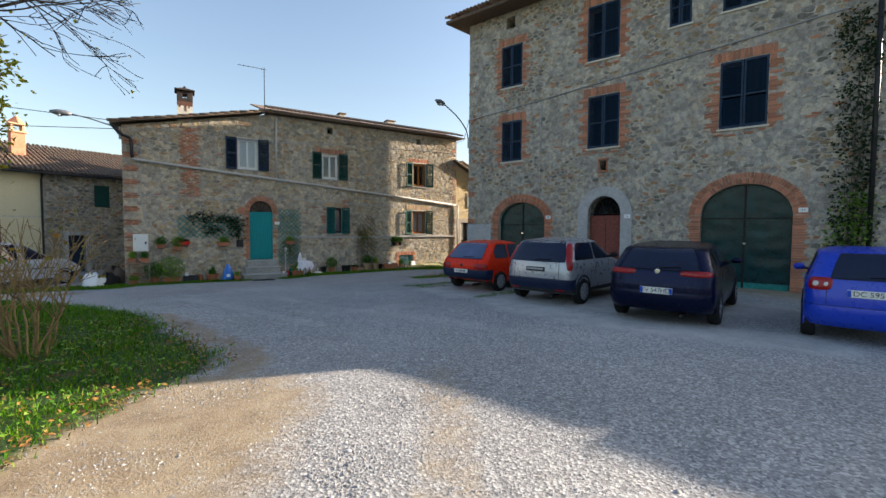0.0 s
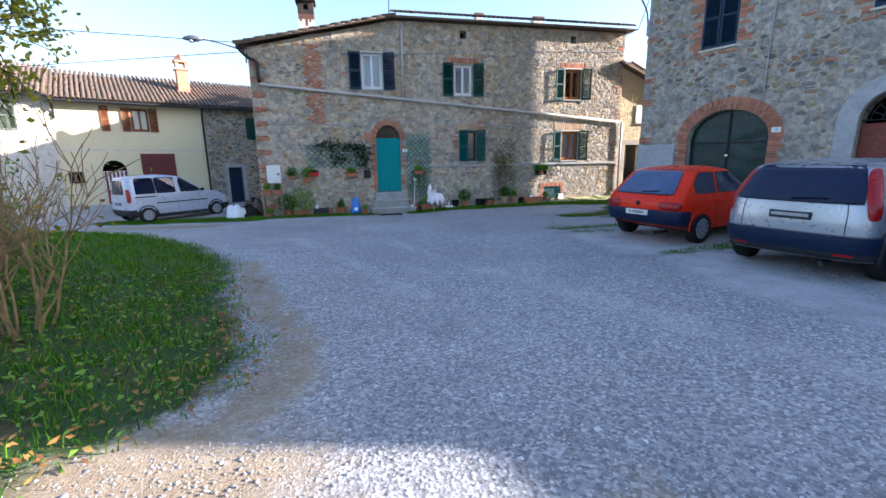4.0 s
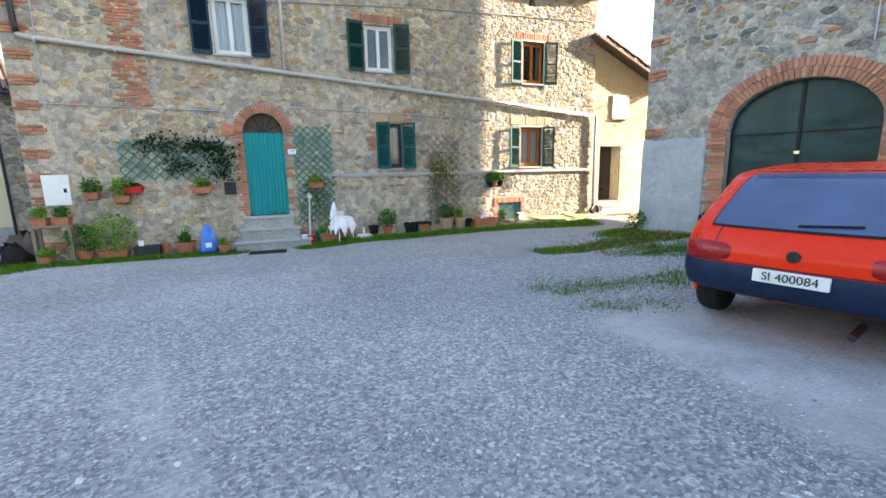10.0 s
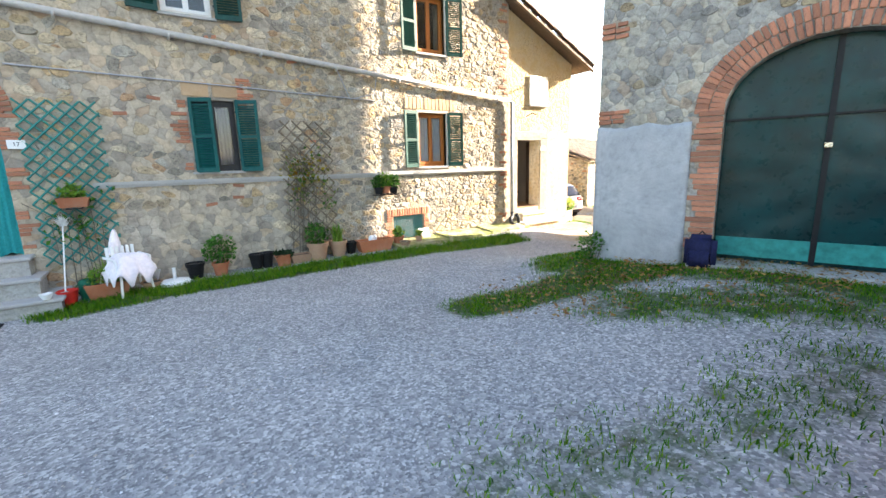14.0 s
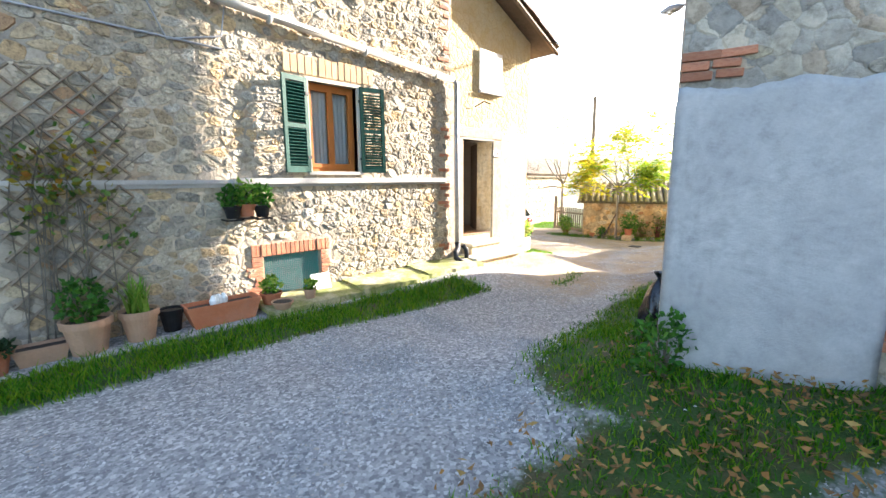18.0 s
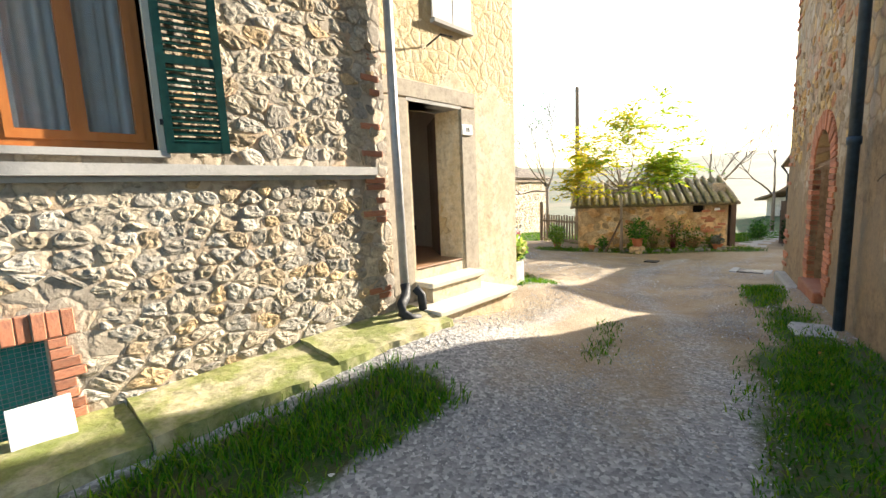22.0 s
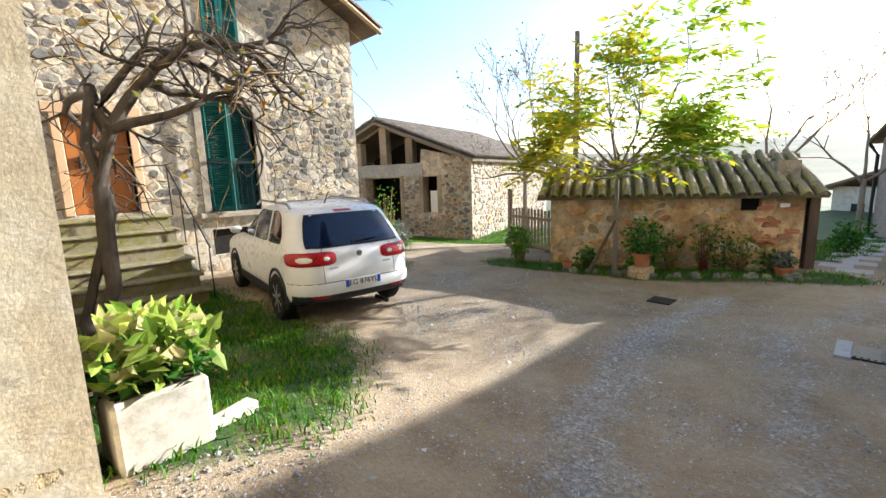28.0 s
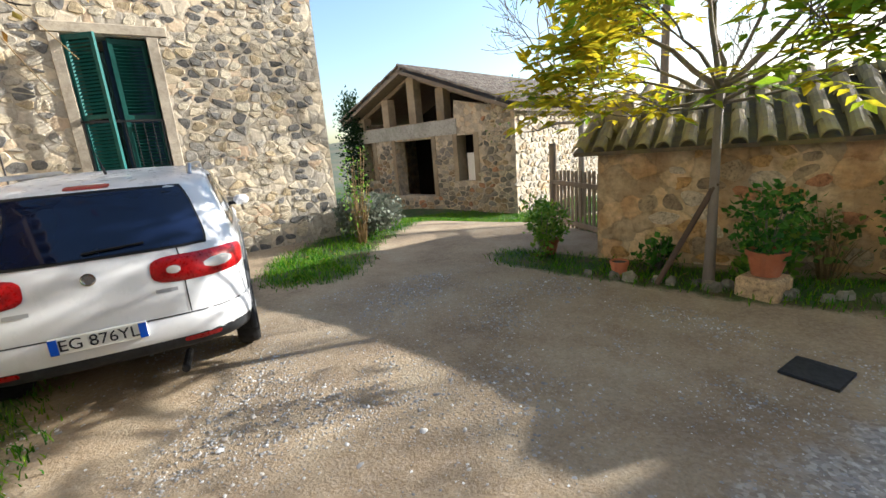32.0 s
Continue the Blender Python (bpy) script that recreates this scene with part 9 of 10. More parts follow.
part("lock", boxes((0.14, 0.2, -0.09, -0.08, -0.06, 0.04)), M["dark_metal"], meter)
tagged(meter, "white metal meter box on the wall corner", "meter box")
tb = thing("trestle_table", Matrix.Translation((-1.35, 20.6, zf(-1.35, 0.5))), "rough wooden trestle with flower pots on top", "table")
part("tabletop", boxes((-0.4, 0.4, -0.2, 0.2, 0.86, 0.9)), M["wood_grey"], tb)
for sx in (-0.34, 0.34):
    for sy in (-0.14, 0.14):
        part("leg", boxes((sx - 0.03, sx + 0.03, sy - 0.03, sy + 0.03, 0, 0.86)), M["wood_grey"], tb)
for dx, lf in ((-0.22, "leaf_light"), (0.2, "leaf_green")):
    pot(-1.35 + dx, 20.58, zf(-1.35, 0.5) + 0.9, 0.12, 0.18, TC, "bush", R, "terracotta pot on the trestle", lf, 0.14, 0.3)
bag = thing("plastic_bag", Matrix.Translation((1.86, 20.25, zf(1.86, 0.75))), "blue plastic bag hung over a stand by the steps", "bag")
vs, fs = [], []
for j in range(9):
    t = j / 8
    rr = 0.2 * (1 - t) ** 0.55 + 0.025
    for i in range(18):
        a = math.tau * i / 18
        w = rr * (1 + 0.13 * math.sin(5 * a + 3 * t) + 0.06 * R.uniform(-1, 1))
        vs.append((w * math.cos(a), w * 0.7 * math.sin(a), 0.06 + 0.68 * t))
fs = [(j * 18 + i, j * 18 + (i + 1) % 18, j * 18 + 18 + (i + 1) % 18, j * 18 + 18 + i) for j in range(8) for i in range(18)] + [tuple(range(17, -1, -1))]
raw("sack", vs, fs, M["blue_plastic"], bag, smooth=True)
part("printed_patch", boxes((-0.06, 0.08, -0.152, -0.148, 0.18, 0.3)), M["white_plastic"], bag)
st = thing("crate", Matrix.Translation((0.45, 20.6, zf(0.45, 0.4))), "grey crate with a white jar by the wall", "crate")
part("box", boxes((-0.28, 0.28, -0.15, 0.15, 0, 0.26), bevel=0.01), M["bumper_grey"], st)
part("jar", lathe(bmesh.new(), [(0.06, 0.26), (0.065, 0.38), (0.03, 0.4)], 12, (-0.14, 0, 0)), M["white_plastic"], st)
for nm, mt, x, y, s, lab in (("rubbish_bag", "white_plastic", -2.82, 20.75, 0.4, "white rubbish bag by the house corner"), ("refuse_sack", "dark", -2.35, 20.9, 0.36, "dark bulging refuse sack by the house corner"), ("refuse_sack", "wood_dark", -2.2, 21.4, 0.5, "dark bulging refuse sack by the house corner")):
    vs, fs = [], []
    for j in range(8):
        p = math.pi * j / 7 / 1.75
        for i in range(18):
            a = math.tau * i / 18
            q = s * (1 + 0.16 * math.sin(3 * a + j) + 0.1 * math.sin(7 * a - j) + 0.04 * R.uniform(-1, 1))
            vs.append((q * math.cos(a) * math.cos(p), q * math.sin(a) * math.cos(p), 1.25 * q * math.sin(p)))
    fs = [(j * 18 + i, j * 18 + (i + 1) % 18, j * 18 + 18 + (i + 1) % 18, j * 18 + 18 + i) for j in range(7) for i in range(18)] + [tuple(range(126, 144))]
    ob = raw(nm, vs, fs, M[mt], None, smooth=True)
    ob.matrix_basis = Matrix.Translation((x, y, g1(x, y) - 0.02))
    tagged(ob, lab, "bag")
# house numbers
for m_, u, v, z, t_ in ((H1F, 4.06, 0.035, 1.21, "17"), (H2F, 4.12, 0.06, 1.5, "15"), (H2F, 7.25, 0.075, 1.5, "14"), (H2F, 12.2, 0.06, 1.62, "13"), (H3F, 15.8, 0.03, 1.12, "18")):
    o = m_ @ Vector((u, v, z))
    d = (m_.to_3x3() @ Vector((0, 1, 0)))
    face = math.degrees(math.atan2(d.x, -d.y))
    pm = Matrix.Translation(o) @ Matrix.Rotation(radians(face), 4, "Z")
    np_ = part("house_number", boxes((-0.11, 0.11, -0.012, 0.012, -0.07, 0.07), bevel=0.008), M["white_plastic"])
    np_.matrix_basis = pm
    tagged(np_, "white enamel house number on the wall", "house number")
    text(t_, 0.09, np_, pose(0, -0.0135, 0, 90, 0, 0), M["ink"])

# ---- against the tall house ----
bp = thing("backpack", Matrix.Translation((12.13, 14.57, g1(12.13, 14.57) - 0.02)) @ Matrix.Rotation(radians(-70), 4, "Z"), "dark navy backpack standing against the wall", "backpack")
bm = box(bmesh.new(), -0.2, 0.2, -0.11, 0.11, 0, 0.5)
bmesh.ops.bevel(bm, geom=list(bm.edges), offset=0.075, segments=3, affect="EDGES")
part("body", bm, M["bag_navy"], bp, smooth=True)
bm = box(bmesh.new(), -0.15, 0.15, -0.16, -0.09, 0.04, 0.28)
bmesh.ops.bevel(bm, geom=list(bm.edges), offset=0.03, segments=2, affect="EDGES")
part("front_pocket", bm, M["bag_navy"], bp, smooth=True)
part("handle", tube(bmesh.new(), [(-0.05, 0.06, 0.48), (0, 0.06, 0.54), (0.05, 0.06, 0.48)], 0.012, 6), M["black"], bp)
part("strap", tube(bmesh.new(), [(-0.12, 0.1, 0.45), (-0.2, 0.16, 0.25), (-0.16, 0.1, 0.05)], 0.02, 6), M["black"], bp)
bb = thing("bin_bag", Matrix.Translation((12.9, 16.52, g1(12.9, 16.52) - 0.02)) @ Matrix.Scale(0.66, 4), "full black bin bag slumped against the wall", "bag")
vs, fs = [], []
for j in range(14):
    t = j / 13
    rr = 0.3 * math.sin(math.pi * min(1, 0.22 + 0.8 * t)) ** 0.6 * (1 - 0.35 * t) + 0.03
    for i in range(26):
        a = math.tau * i / 26
        w = rr * (1 + 0.1 * math.sin(6 * a + 5 * t) + 0.07 * math.sin(13 * a - 4 * t) + 0.03 * R.uniform(-1, 1))
        vs.append((w * math.cos(a), w * math.sin(a) * 0.8, 0.88 * t))
fs = [(j * 26 + i, j * 26 + (i + 1) % 26, j * 26 + 26 + (i + 1) % 26, j * 26 + 26 + i) for j in range(13) for i in range(26)] + [tuple(range(25, -1, -1)), tuple(range(13 * 26, 14 * 26))]
raw("sack", vs, fs, M["bag_black"], bb, smooth=True)
part("knot", lathe(bmesh.new(), [(0.03, 0.86), (0.05, 0.9), (0.1, 0.97), (0.02, 0.94)], 9), M["bag_black"], bb)

# ---- street lamps, cables, pole ----
def lamp(a, pts, label, dx, dy):
    root = thing("street_lamp", Matrix.Translation(a), label, "street lamp")
    p = [Vector(q) - Vector(a) for q in pts]
    bend = p
    for _ in range(2):      # rounds the corners of the arm
        bend = [bend[0]] + [a_.lerp(b_, f) for a_, b_ in zip(bend, bend[1:]) for f in (0.25, 0.75)] + [bend[-1]]
    part("arm", tube(bmesh.new(), bend, 0.026, 8), M["lamp_grey"], root, smooth=True)
    e = p[-1]
    bm = bmesh.new()
    tube(bm, [e + Vector((dx, dy, 0.02)) * s for s in (-0.05, 0.1, 0.35, 0.6)], [0.045, 0.1, 0.12, 0.05], 12)
    part("head", bm, M["lamp_grey"], root, smooth=True)
    gl = lathe(bmesh.new(), [(0.11, 0.0), (0.09, -0.06), (0.03, -0.09)], 12, tuple(e + Vector((dx, dy, 0)) * 0.33 + Vector((0, 0, -0.05))))
    part("glass", gl, M["bulb_glass"], root)
    part("bracket", tube(bmesh.new(), [p[0] - Vector((0, 0, 0.4)), p[0] + Vector((0, 0, 0.1))], 0.035, 8), M["grey_metal"], root)


lamp((-1.9, 20.95, 4.9), [(-1.9, 20.95, 4.9), (-2.3, 20.95, 5.05), (-2.9, 20.98, 5.22), (-3.4, 21.0, 5.3)], "street lamp on a curved arm at the farmhouse corner", -1, 0.04)
lamp((11.75, 16.1, 5.2), [(11.75, 16.1, 5.2), (11.6, 16.0, 5.6), (10.9, 15.65, 6.0), (10.1, 15.25, 6.22), (9.75, 15.05, 6.28)], "street lamp on a curved arm at the tall house corner", -0.9, -0.43)
lamp((21.85, 18.2, 4.2), [(21.85, 18.25, 4.2), (21.87, 18.4, 4.9), (21.95, 18.8, 5.28), (22.1, 19.3, 5.4), (22.2, 19.6, 5.38)], "street lamp on a curved arm above the lane", 0.2, 0.97)
for i, pts in enumerate(([(-1.9, 20.9, 4.9), (-12, 24, 4.6), (-26, 29, 5.6)], [(-1.9, 20.9, 5.2), (-14, 18, 4.9), (-30, 14, 6)], [(14.2, 20.9, 6.1), (13.0, 18.3, 5.7), (11.85, 16.2, 6.1)])):
    cb = part("cable", tube(bmesh.new(), pts, 0.012, 6), M["dark_metal"])
    tagged(cb, "thin dark overhead cable slung between the houses", "cable")
pole = part("utility_pole", tube(bmesh.new(), [(31.96, 27.0, -3), (31.9, 27.0, 5.1)], [0.13, 0.09], 10), M["wood_grey"])
tagged(pole, "grey wooden utility pole behind the shed", "utility pole")

# ---- the yard at the lane's end ----
mh = part("manhole_cover", boxes((-0.16, 0.16, -0.16, 0.16, -0.02, 0.012), bevel=0.006), M["dark_metal"])
mh.matrix_basis = Matrix.Translation((23.55, 20.97, g1(23.55, 20.97) + 0.012))
tagged(mh, "small square dark iron manhole cover in the lane", "manhole cover")
gr = thing("drain_grate", Matrix.Translation((22.5, 18.62, g1(22.5, 18.62) + 0.01)), "iron drain grate in a pale concrete frame", "drain")
part("surround", boxes((-0.26, 0.26, -0.36, -0.24, -0.03, 0.02)), M["render_grey"], gr)
part("surround", boxes((-0.26, 0.26, 0.24, 0.36, -0.03, 0.02)), M["render_grey"], gr)
part("plate", boxes((-0.2, 0.2, -0.235, 0.235, -0.03, 0.012)), M["dark_metal"], gr)
for i in range(10):
    part("bar", boxes((-0.18, 0.18, -0.22 + i * 0.047, -0.2 + i * 0.047, 0.012, 0.02)), M["dark_metal"], gr)
gate = thing("wooden_gate", frame_of(26.58, 26.05, -0.35, -0.94), "weathered picket gate beside the shed", "gate")
part("post", tube(bmesh.new(), [(0, 0, -2.3), (0.02, 0, -0.28)], 0.07, 10), M["wood_grey"], gate)
for i in range(15):
    part("picket", boxes((0.14 + i * 0.14, 0.22 + i * 0.14, -0.02, 0.005, -1.95, -0.75 - 0.06 * R.random()), bevel=0.004), M["wood_grey"], gate)
for z in (-1.75, -1.05):
    part("rail", boxes((0, 2.25, 0.006, 0.04, z, z + 0.08)), M["wood_grey"], gate)
stake = part("stake", tube(bmesh.new(), [(24.35, 22.55, -1.78), (24.72, 22.2, -0.75)], 0.03, 8), M["wood_dark"])
tagged(stake, "dark stake propping the young tree", "stake")
pl = thing("planter", Matrix.Translation((17.26, 21.42, g1(17.26, 21.4) - 0.02)) @ Matrix.Rotation(radians(6), 4, "Z"), "white concrete planter full of hydrangea", "planter")
bm = bmesh.new()
box(bm, -0.22, 0.22, -0.18, 0.18, 0, 0.4, bevel=0.02)
part("box", bm, M["plaster_white"], pl)
part("soil", boxes((-0.19, 0.19, -0.15, 0.15, 0.39, 0.41)), M["soil"], pl)
kerb = part("kerb_stone", boxes((-0.2, 0.2, -0.06, 0.06, -0.05, 0.05), bevel=0.018), M["travertine"])
kerb.matrix_basis = Matrix.Translation((17.62, 21.5, g1(17.62, 21.5))) @ Matrix.Rotation(radians(20), 4, "Z")
tagged(kerb, "short pale kerb stone lying beside the planter", "stone")
vs, fs = leaf_cloud(R, 480, ball(R, 0.02, 0.02, 0.58, 0.34, 0.3, 0.2), 0.12, 0.5)
raw("foliage", vs, fs, M["leaf_hydrangea"], pl)
vs, fs = leaf_cloud(R, 220, ball(R, 0.02, -0.02, 0.5, 0.3, 0.26, 0.17), 0.09)
raw("foliage", vs, fs, M["leaf_green"], pl)
for x, y, r_, h_, lf, sz, lab in ((24.9, 21.75, 0.17, 0.24, "leaf_green", 0.36, "orange terracotta pot with a spreading green bush"), (26.1, 19.85, 0.14, 0.16, "leaf_grey", 0.16, "orange bowl pot with a purplish plant"), (24.45, 23.0, 0.1, 0.2, None, 0.1, "small terracotta pot by the shed wall"), (24.75, 24.35, 0.14, 0.22, "leaf_light", 0.32, "terracotta pot with a tall plant by the gate")):
    pot(x - 0.1, y, g1(x, y) - 0.01 + (0.2 if x == 24.9 else 0), r_, h_, TC, "bush" if lf else None, R, lab, lf or "leaf_green", sz)
blk = part("stone_block", boxes((24.62, 24.98, 21.58, 21.94, -1.95, -1.62), bevel=0.03), M["stone_rubble_o"])
tagged(blk, "rough stone block under a flower pot", "stone")
for i in range(26):
    t = i / 25
    x, y = 24.45 + 1.75 * t + R.uniform(-0.12, 0.02), 23.4 - 3.9 * t + R.uniform(-0.15, 0.05)
    s, f = STONES[i % 14]
    ob = raw("border_stone", (s * (0.16, 0.09, 0.13)).tolist(), f, M["stone_moss"])
    ob.matrix_basis = Matrix.Translation((x - 0.25, y - 0.1, g1(x - 0.25, y - 0.1))) @ Matrix.Rotation(radians(90), 4, "X") @ Matrix.Rotation(R.uniform(0, 6), 4, "Y") @ Matrix.Scale(R.uniform(0.7, 1.3), 4)
    tagged(ob, "rounded border stone along the shed bed", "stone", "border stones")
pv = thing("paving", Matrix.Identity(4), "pale flagstone path beside the shed", "pavement", kind="structure")
for i in range(14):
    x = 27.0 + 0.42 * i
    y = 19.05 - 0.02 * i + 0.28 * (i % 2)
    z = g1(x, y)
    part("flagstone", boxes((x - 0.2, x + 0.2, y - 0.28, y + 0.2, z - 0.05, z + 0.018), bevel=0.01), M["step_stone"], pv)

# ---- trees and plants ----
def limb_set(rnd, start, aim, length, radius, depth, spread=0.6, up=0.25, kinks=4, wob=0.18, kids=(2, 3)):
    """Branching limbs: tubes of points and radii, and the tips where leaves grow."""
    tubes, tips = [], []

    def grow(p, d, ln, r, lev):
        pts, rr = [p], [r]
        for i in range(kinks):
            d = (d + Vector((rnd.gauss(0, wob), rnd.gauss(0, wob), rnd.gauss(up * 0.25, wob)))).normalized()
            p = p + d * (ln / kinks)
            pts.append(p)
            rr.append(r * (1 - 0.42 * (i + 1) / kinks))
            if lev < depth and i >= 1 and rnd.random() < 0.45:
                e = (d + Vector((rnd.gauss(0, spread), rnd.gauss(0, spread), rnd.gauss(up, spread * 0.6)))).normalized()
                grow(p, e, ln * rnd.uniform(0.5, 0.75), rr[-1] * 0.6, lev + 1)
        tubes.append((pts, rr))
        if lev >= depth:
            tips.append((p, d))
            return
        for _ in range(rnd.randint(*kids)):
            e = (d + Vector((rnd.gauss(0, spread), rnd.gauss(0, spread), rnd.gauss(up, spread * 0.6)))).normalized()
            grow(p, e, ln * rnd.uniform(0.6, 0.85), rr[-1] * 0.75, lev + 1)

    grow(Vector(start), Vector(aim).normalized(), length, radius, 0)
    return tubes, tips


def wood(name, tubes, material, parent, thin=0.0):
    bm = bmesh.new()
    for pts, rr in tubes:
        tube(bm, pts, [max(q, thin) for q in rr], 7 if rr[0] > 0.03 else 4)
    return part(name, bm, material, parent, smooth=True)


def pinnate(rnd, at, d, ln, leaf, pairs=6):
    """One feathered leaf: a drooping midrib with pairs of leaflets."""
    verts, faces = [], []
    p, d = Vector(at), Vector(d).normalized()
    side = d.cross(Vector((0, 0, 1)))
    side = side.normalized() if side.length > 0.1 else Vector((1, 0, 0))
    for i in range(pairs):
        d = (d + Vector((0, 0, -0.13))).normalized()
        p = p + d * ln / pairs
        for sg in ((-1, 1) if i < pairs - 1 else (-1, 1, 0)):
            e = (side * sg + d * (0.55 if sg else 1.0) + Vector((0, 0, rnd.uniform(-0.45, 0.1)))).normalized()
            l_ = leaf * rnd.uniform(0.75, 1.2)
            w = e.cross(Vector((rnd.gauss(0, 0.3), rnd.gauss(0, 0.3), 1))).normalized() * l_ * 0.21
            k = len(verts)
            mid = p + e * l_ * 0.42
            verts += [p, mid + w + Vector((0, 0, 0.06 * l_)), p + e * l_, mid - w + Vector((0, 0, 0.06 * l_)), mid]
            faces += [(k, k + 1, k + 4), (k + 1, k + 2, k + 4), (k + 2, k + 3, k + 4), (k + 3, k, k + 4)]
    return verts, faces


def gather(list_of):
    verts, faces = [], []
    for vs, fs in list_of:
        k = len(verts)
        verts += [tuple(v) for v in vs]
        faces += [tuple(k + i for i in f) for f in fs]
    return verts, faces


RV = random.Random(77)
# the yellowing tree in front of the shed
TB = Vector((24.62, 22.17, -1.76))
ash = thing("tree", Matrix.Translation(TB), "young tree with feathered leaves turning yellow and lime", "tree")
tubes = [([(0, 0, -0.1), (0.05, 0.02, 0.5), (0.1, 0.05, 1.0), (0.2, 0.1, 1.55), (0.28, 0.13, 1.95)], [0.06, 0.048, 0.044, 0.04, 0.036])]
tips = []
for aim, ln, rad in (((-0.25, 0.75, 0.65), 0.9, 0.034), ((0.3, 0.35, 1.2), 1.0, 0.034), ((-0.1, 0.15, 1.2), 1.0, 0.032), ((-0.3, -0.95, 0.8), 1.25, 0.034), ((0.1, -0.65, 0.9), 1.05, 0.03), ((-0.7, 0.1, 0.6), 0.8, 0.026), ((0.3, 1.0, 0.25), 0.8, 0.026), ((-0.2, -1.0, 0.15), 0.85, 0.026), ((-0.5, 0.7, 0.1), 0.7, 0.022), ((-0.5, -0.6, 0.1), 0.7, 0.022), ((-0.2, 1.0, -0.1), 0.8, 0.02), ((-0.8, 0.5, -0.05), 0.7, 0.02), ((-0.6, -0.8, -0.05), 0.8, 0.02), ((0.2, -1.0, 0.0), 0.8, 0.02)):
    tu, ti = limb_set(RV, (0.28, 0.13, 1.9 + RV.uniform(-0.15, 0.05)), aim, ln, rad, 2, spread=0.42, up=0.2, kinks=3, wob=0.14)
    tubes += tu
    tips += [(p, d) for pts, rr in tu for p, d in [(Vector(q), Vector(q) - Vector(pts[0])) for q in pts[1:]] if rr[0] < 0.024] + ti
wood("trunk", tubes, M["bark_pale"], ash, 0.005)
yellow, lime = [], []
for p, d in tips:
    for _ in range(RV.choice((0, 1, 1, 2))):
        e = Vector((RV.gauss(0, 0.8), RV.gauss(0, 0.8), RV.uniform(-0.2, 0.5))) + d.normalized() * 0.8
        one = pinnate(RV, p, e, RV.uniform(0.34, 0.6), RV.uniform(0.14, 0.23), RV.choice((3, 4, 5)))
        (yellow if p.y + RV.gauss(0, 0.8) > -0.25 else lime).append(one)
raw("crown", *gather(yellow), M["leaf_yellow"], ash, "yellow feathered leaves")
raw("crown", *gather(lime), M["leaf_lime"], ash, "lime-green feathered leaves")


def bare_tree(x, y, z, h, aims, rnd, label, depth=3, r=0.07, leaves=0, material="bark_pale", lean=(0, 0), leaf="leaf_green"):
    root = thing("tree", Matrix.Translation((x, y, z)), label, "tree")
    tubes, tips = [([(0, 0, -0.15), (lean[0] * 0.4, lean[1] * 0.4, h * 0.5), (lean[0], lean[1], h)], [r * 1.25, r, r * 0.85])], []
    for aim, ln in aims:
        tu, ti = limb_set(rnd, (lean[0], lean[1], h * rnd.uniform(0.85, 1.0)), aim, ln, r * 0.6, depth, spread=0.5, up=0.16, kinks=4, wob=0.16)
        tubes += tu
        tips += ti
    wood("trunk", tubes, M[material], root, 0.006)
    if leaves:
        def at():
            p, d = rnd.choice(tips)
            return p + Vector((rnd.gauss(0, 0.07), rnd.gauss(0, 0.07), rnd.gauss(0, 0.07)))
        raw("crown", *leaf_cloud(rnd, leaves, at, 0.09), M[leaf], root)
    return root


bare_tree(28.1, 26.6, -2.15, 2.6, [((-0.5, 0.9, 0.5), 1.5), ((-0.2, 0.4, 1.2), 1.6), ((0.3, -0.5, 1.0), 1.4), ((-0.6, -0.2, 0.8), 1.2), ((-0.2, 1.0, 0.15), 1.3)], random.Random(5), "nearly bare young tree with thin spreading branches", leaves=150)
bare_tree(31.5, 21.0, -2.2, 2.3, [((0.2, -0.8, 0.9), 1.6), ((-0.2, 0.7, 1.0), 1.6), ((0.1, -0.2, 1.2), 1.6)], random.Random(9), "bare fruit tree behind the shed", leaves=40)
bare_tree(33.5, 19.2, -2.2, 1.9, [((0.2, -0.8, 0.9), 1.5), ((-0.2, 0.7, 1.0), 1.4), ((0.1, -0.1, 1.1), 1.7)], random.Random(19), "bare fruit tree with upright twigs", leaves=20)
bare_tree(33.0, 25.0, -2.2, 1.9, [((0.2, -0.6, 0.9), 1.5), ((-0.2, 0.6, 1.0), 1.4), ((0.1, 0.1, 1.1), 1.5)], random.Random(29), "bare fruit tree in the field", leaves=30)

# the old tree on the bank
old = thing("tree", Matrix.Translation((-3.35, 8.6, g1(-3.35, 8.6))), "old broadleaf tree with a thick ridged trunk and yellowing leaves", "tree")
RO = random.Random(41)
tubes, tips = [([(0, 0, -0.3), (0.02, 0, 0.3), (0.0, 0.05, 1.2), (-0.08, 0.08, 2.2), (-0.1, 0.1, 2.9), (-0.14, 0.12, 3.6)], [0.46, 0.33, 0.28, 0.27, 0.25, 0.2])], []
for aim, ln, z0 in (((0.7, -0.1, 0.9), 1.25, 2.7), ((-0.3, -0.6, 1.0), 1.3, 2.6), ((-0.8, 0.3, 0.9), 1.8, 2.8), ((0.2, 0.7, 1.1), 1.4, 2.85), ((-0.8, -0.5, 0.6), 1.5, 2.4), ((-0.3, -0.2, 1.4), 1.7, 2.9), ((0.6, 0.5, 0.6), 1.2, 2.6)):
    tu, ti = limb_set(RO, (-0.12, 0.11, z0 + 0.65), aim, ln, 0.085, 3, spread=0.45, up=0.12, kinks=4, wob=0.14)
    tubes += [q for q in tu if q[0][-1].x < 0.95]
    tips += [q for q in ti if q[0].x < 0.7]
low = []
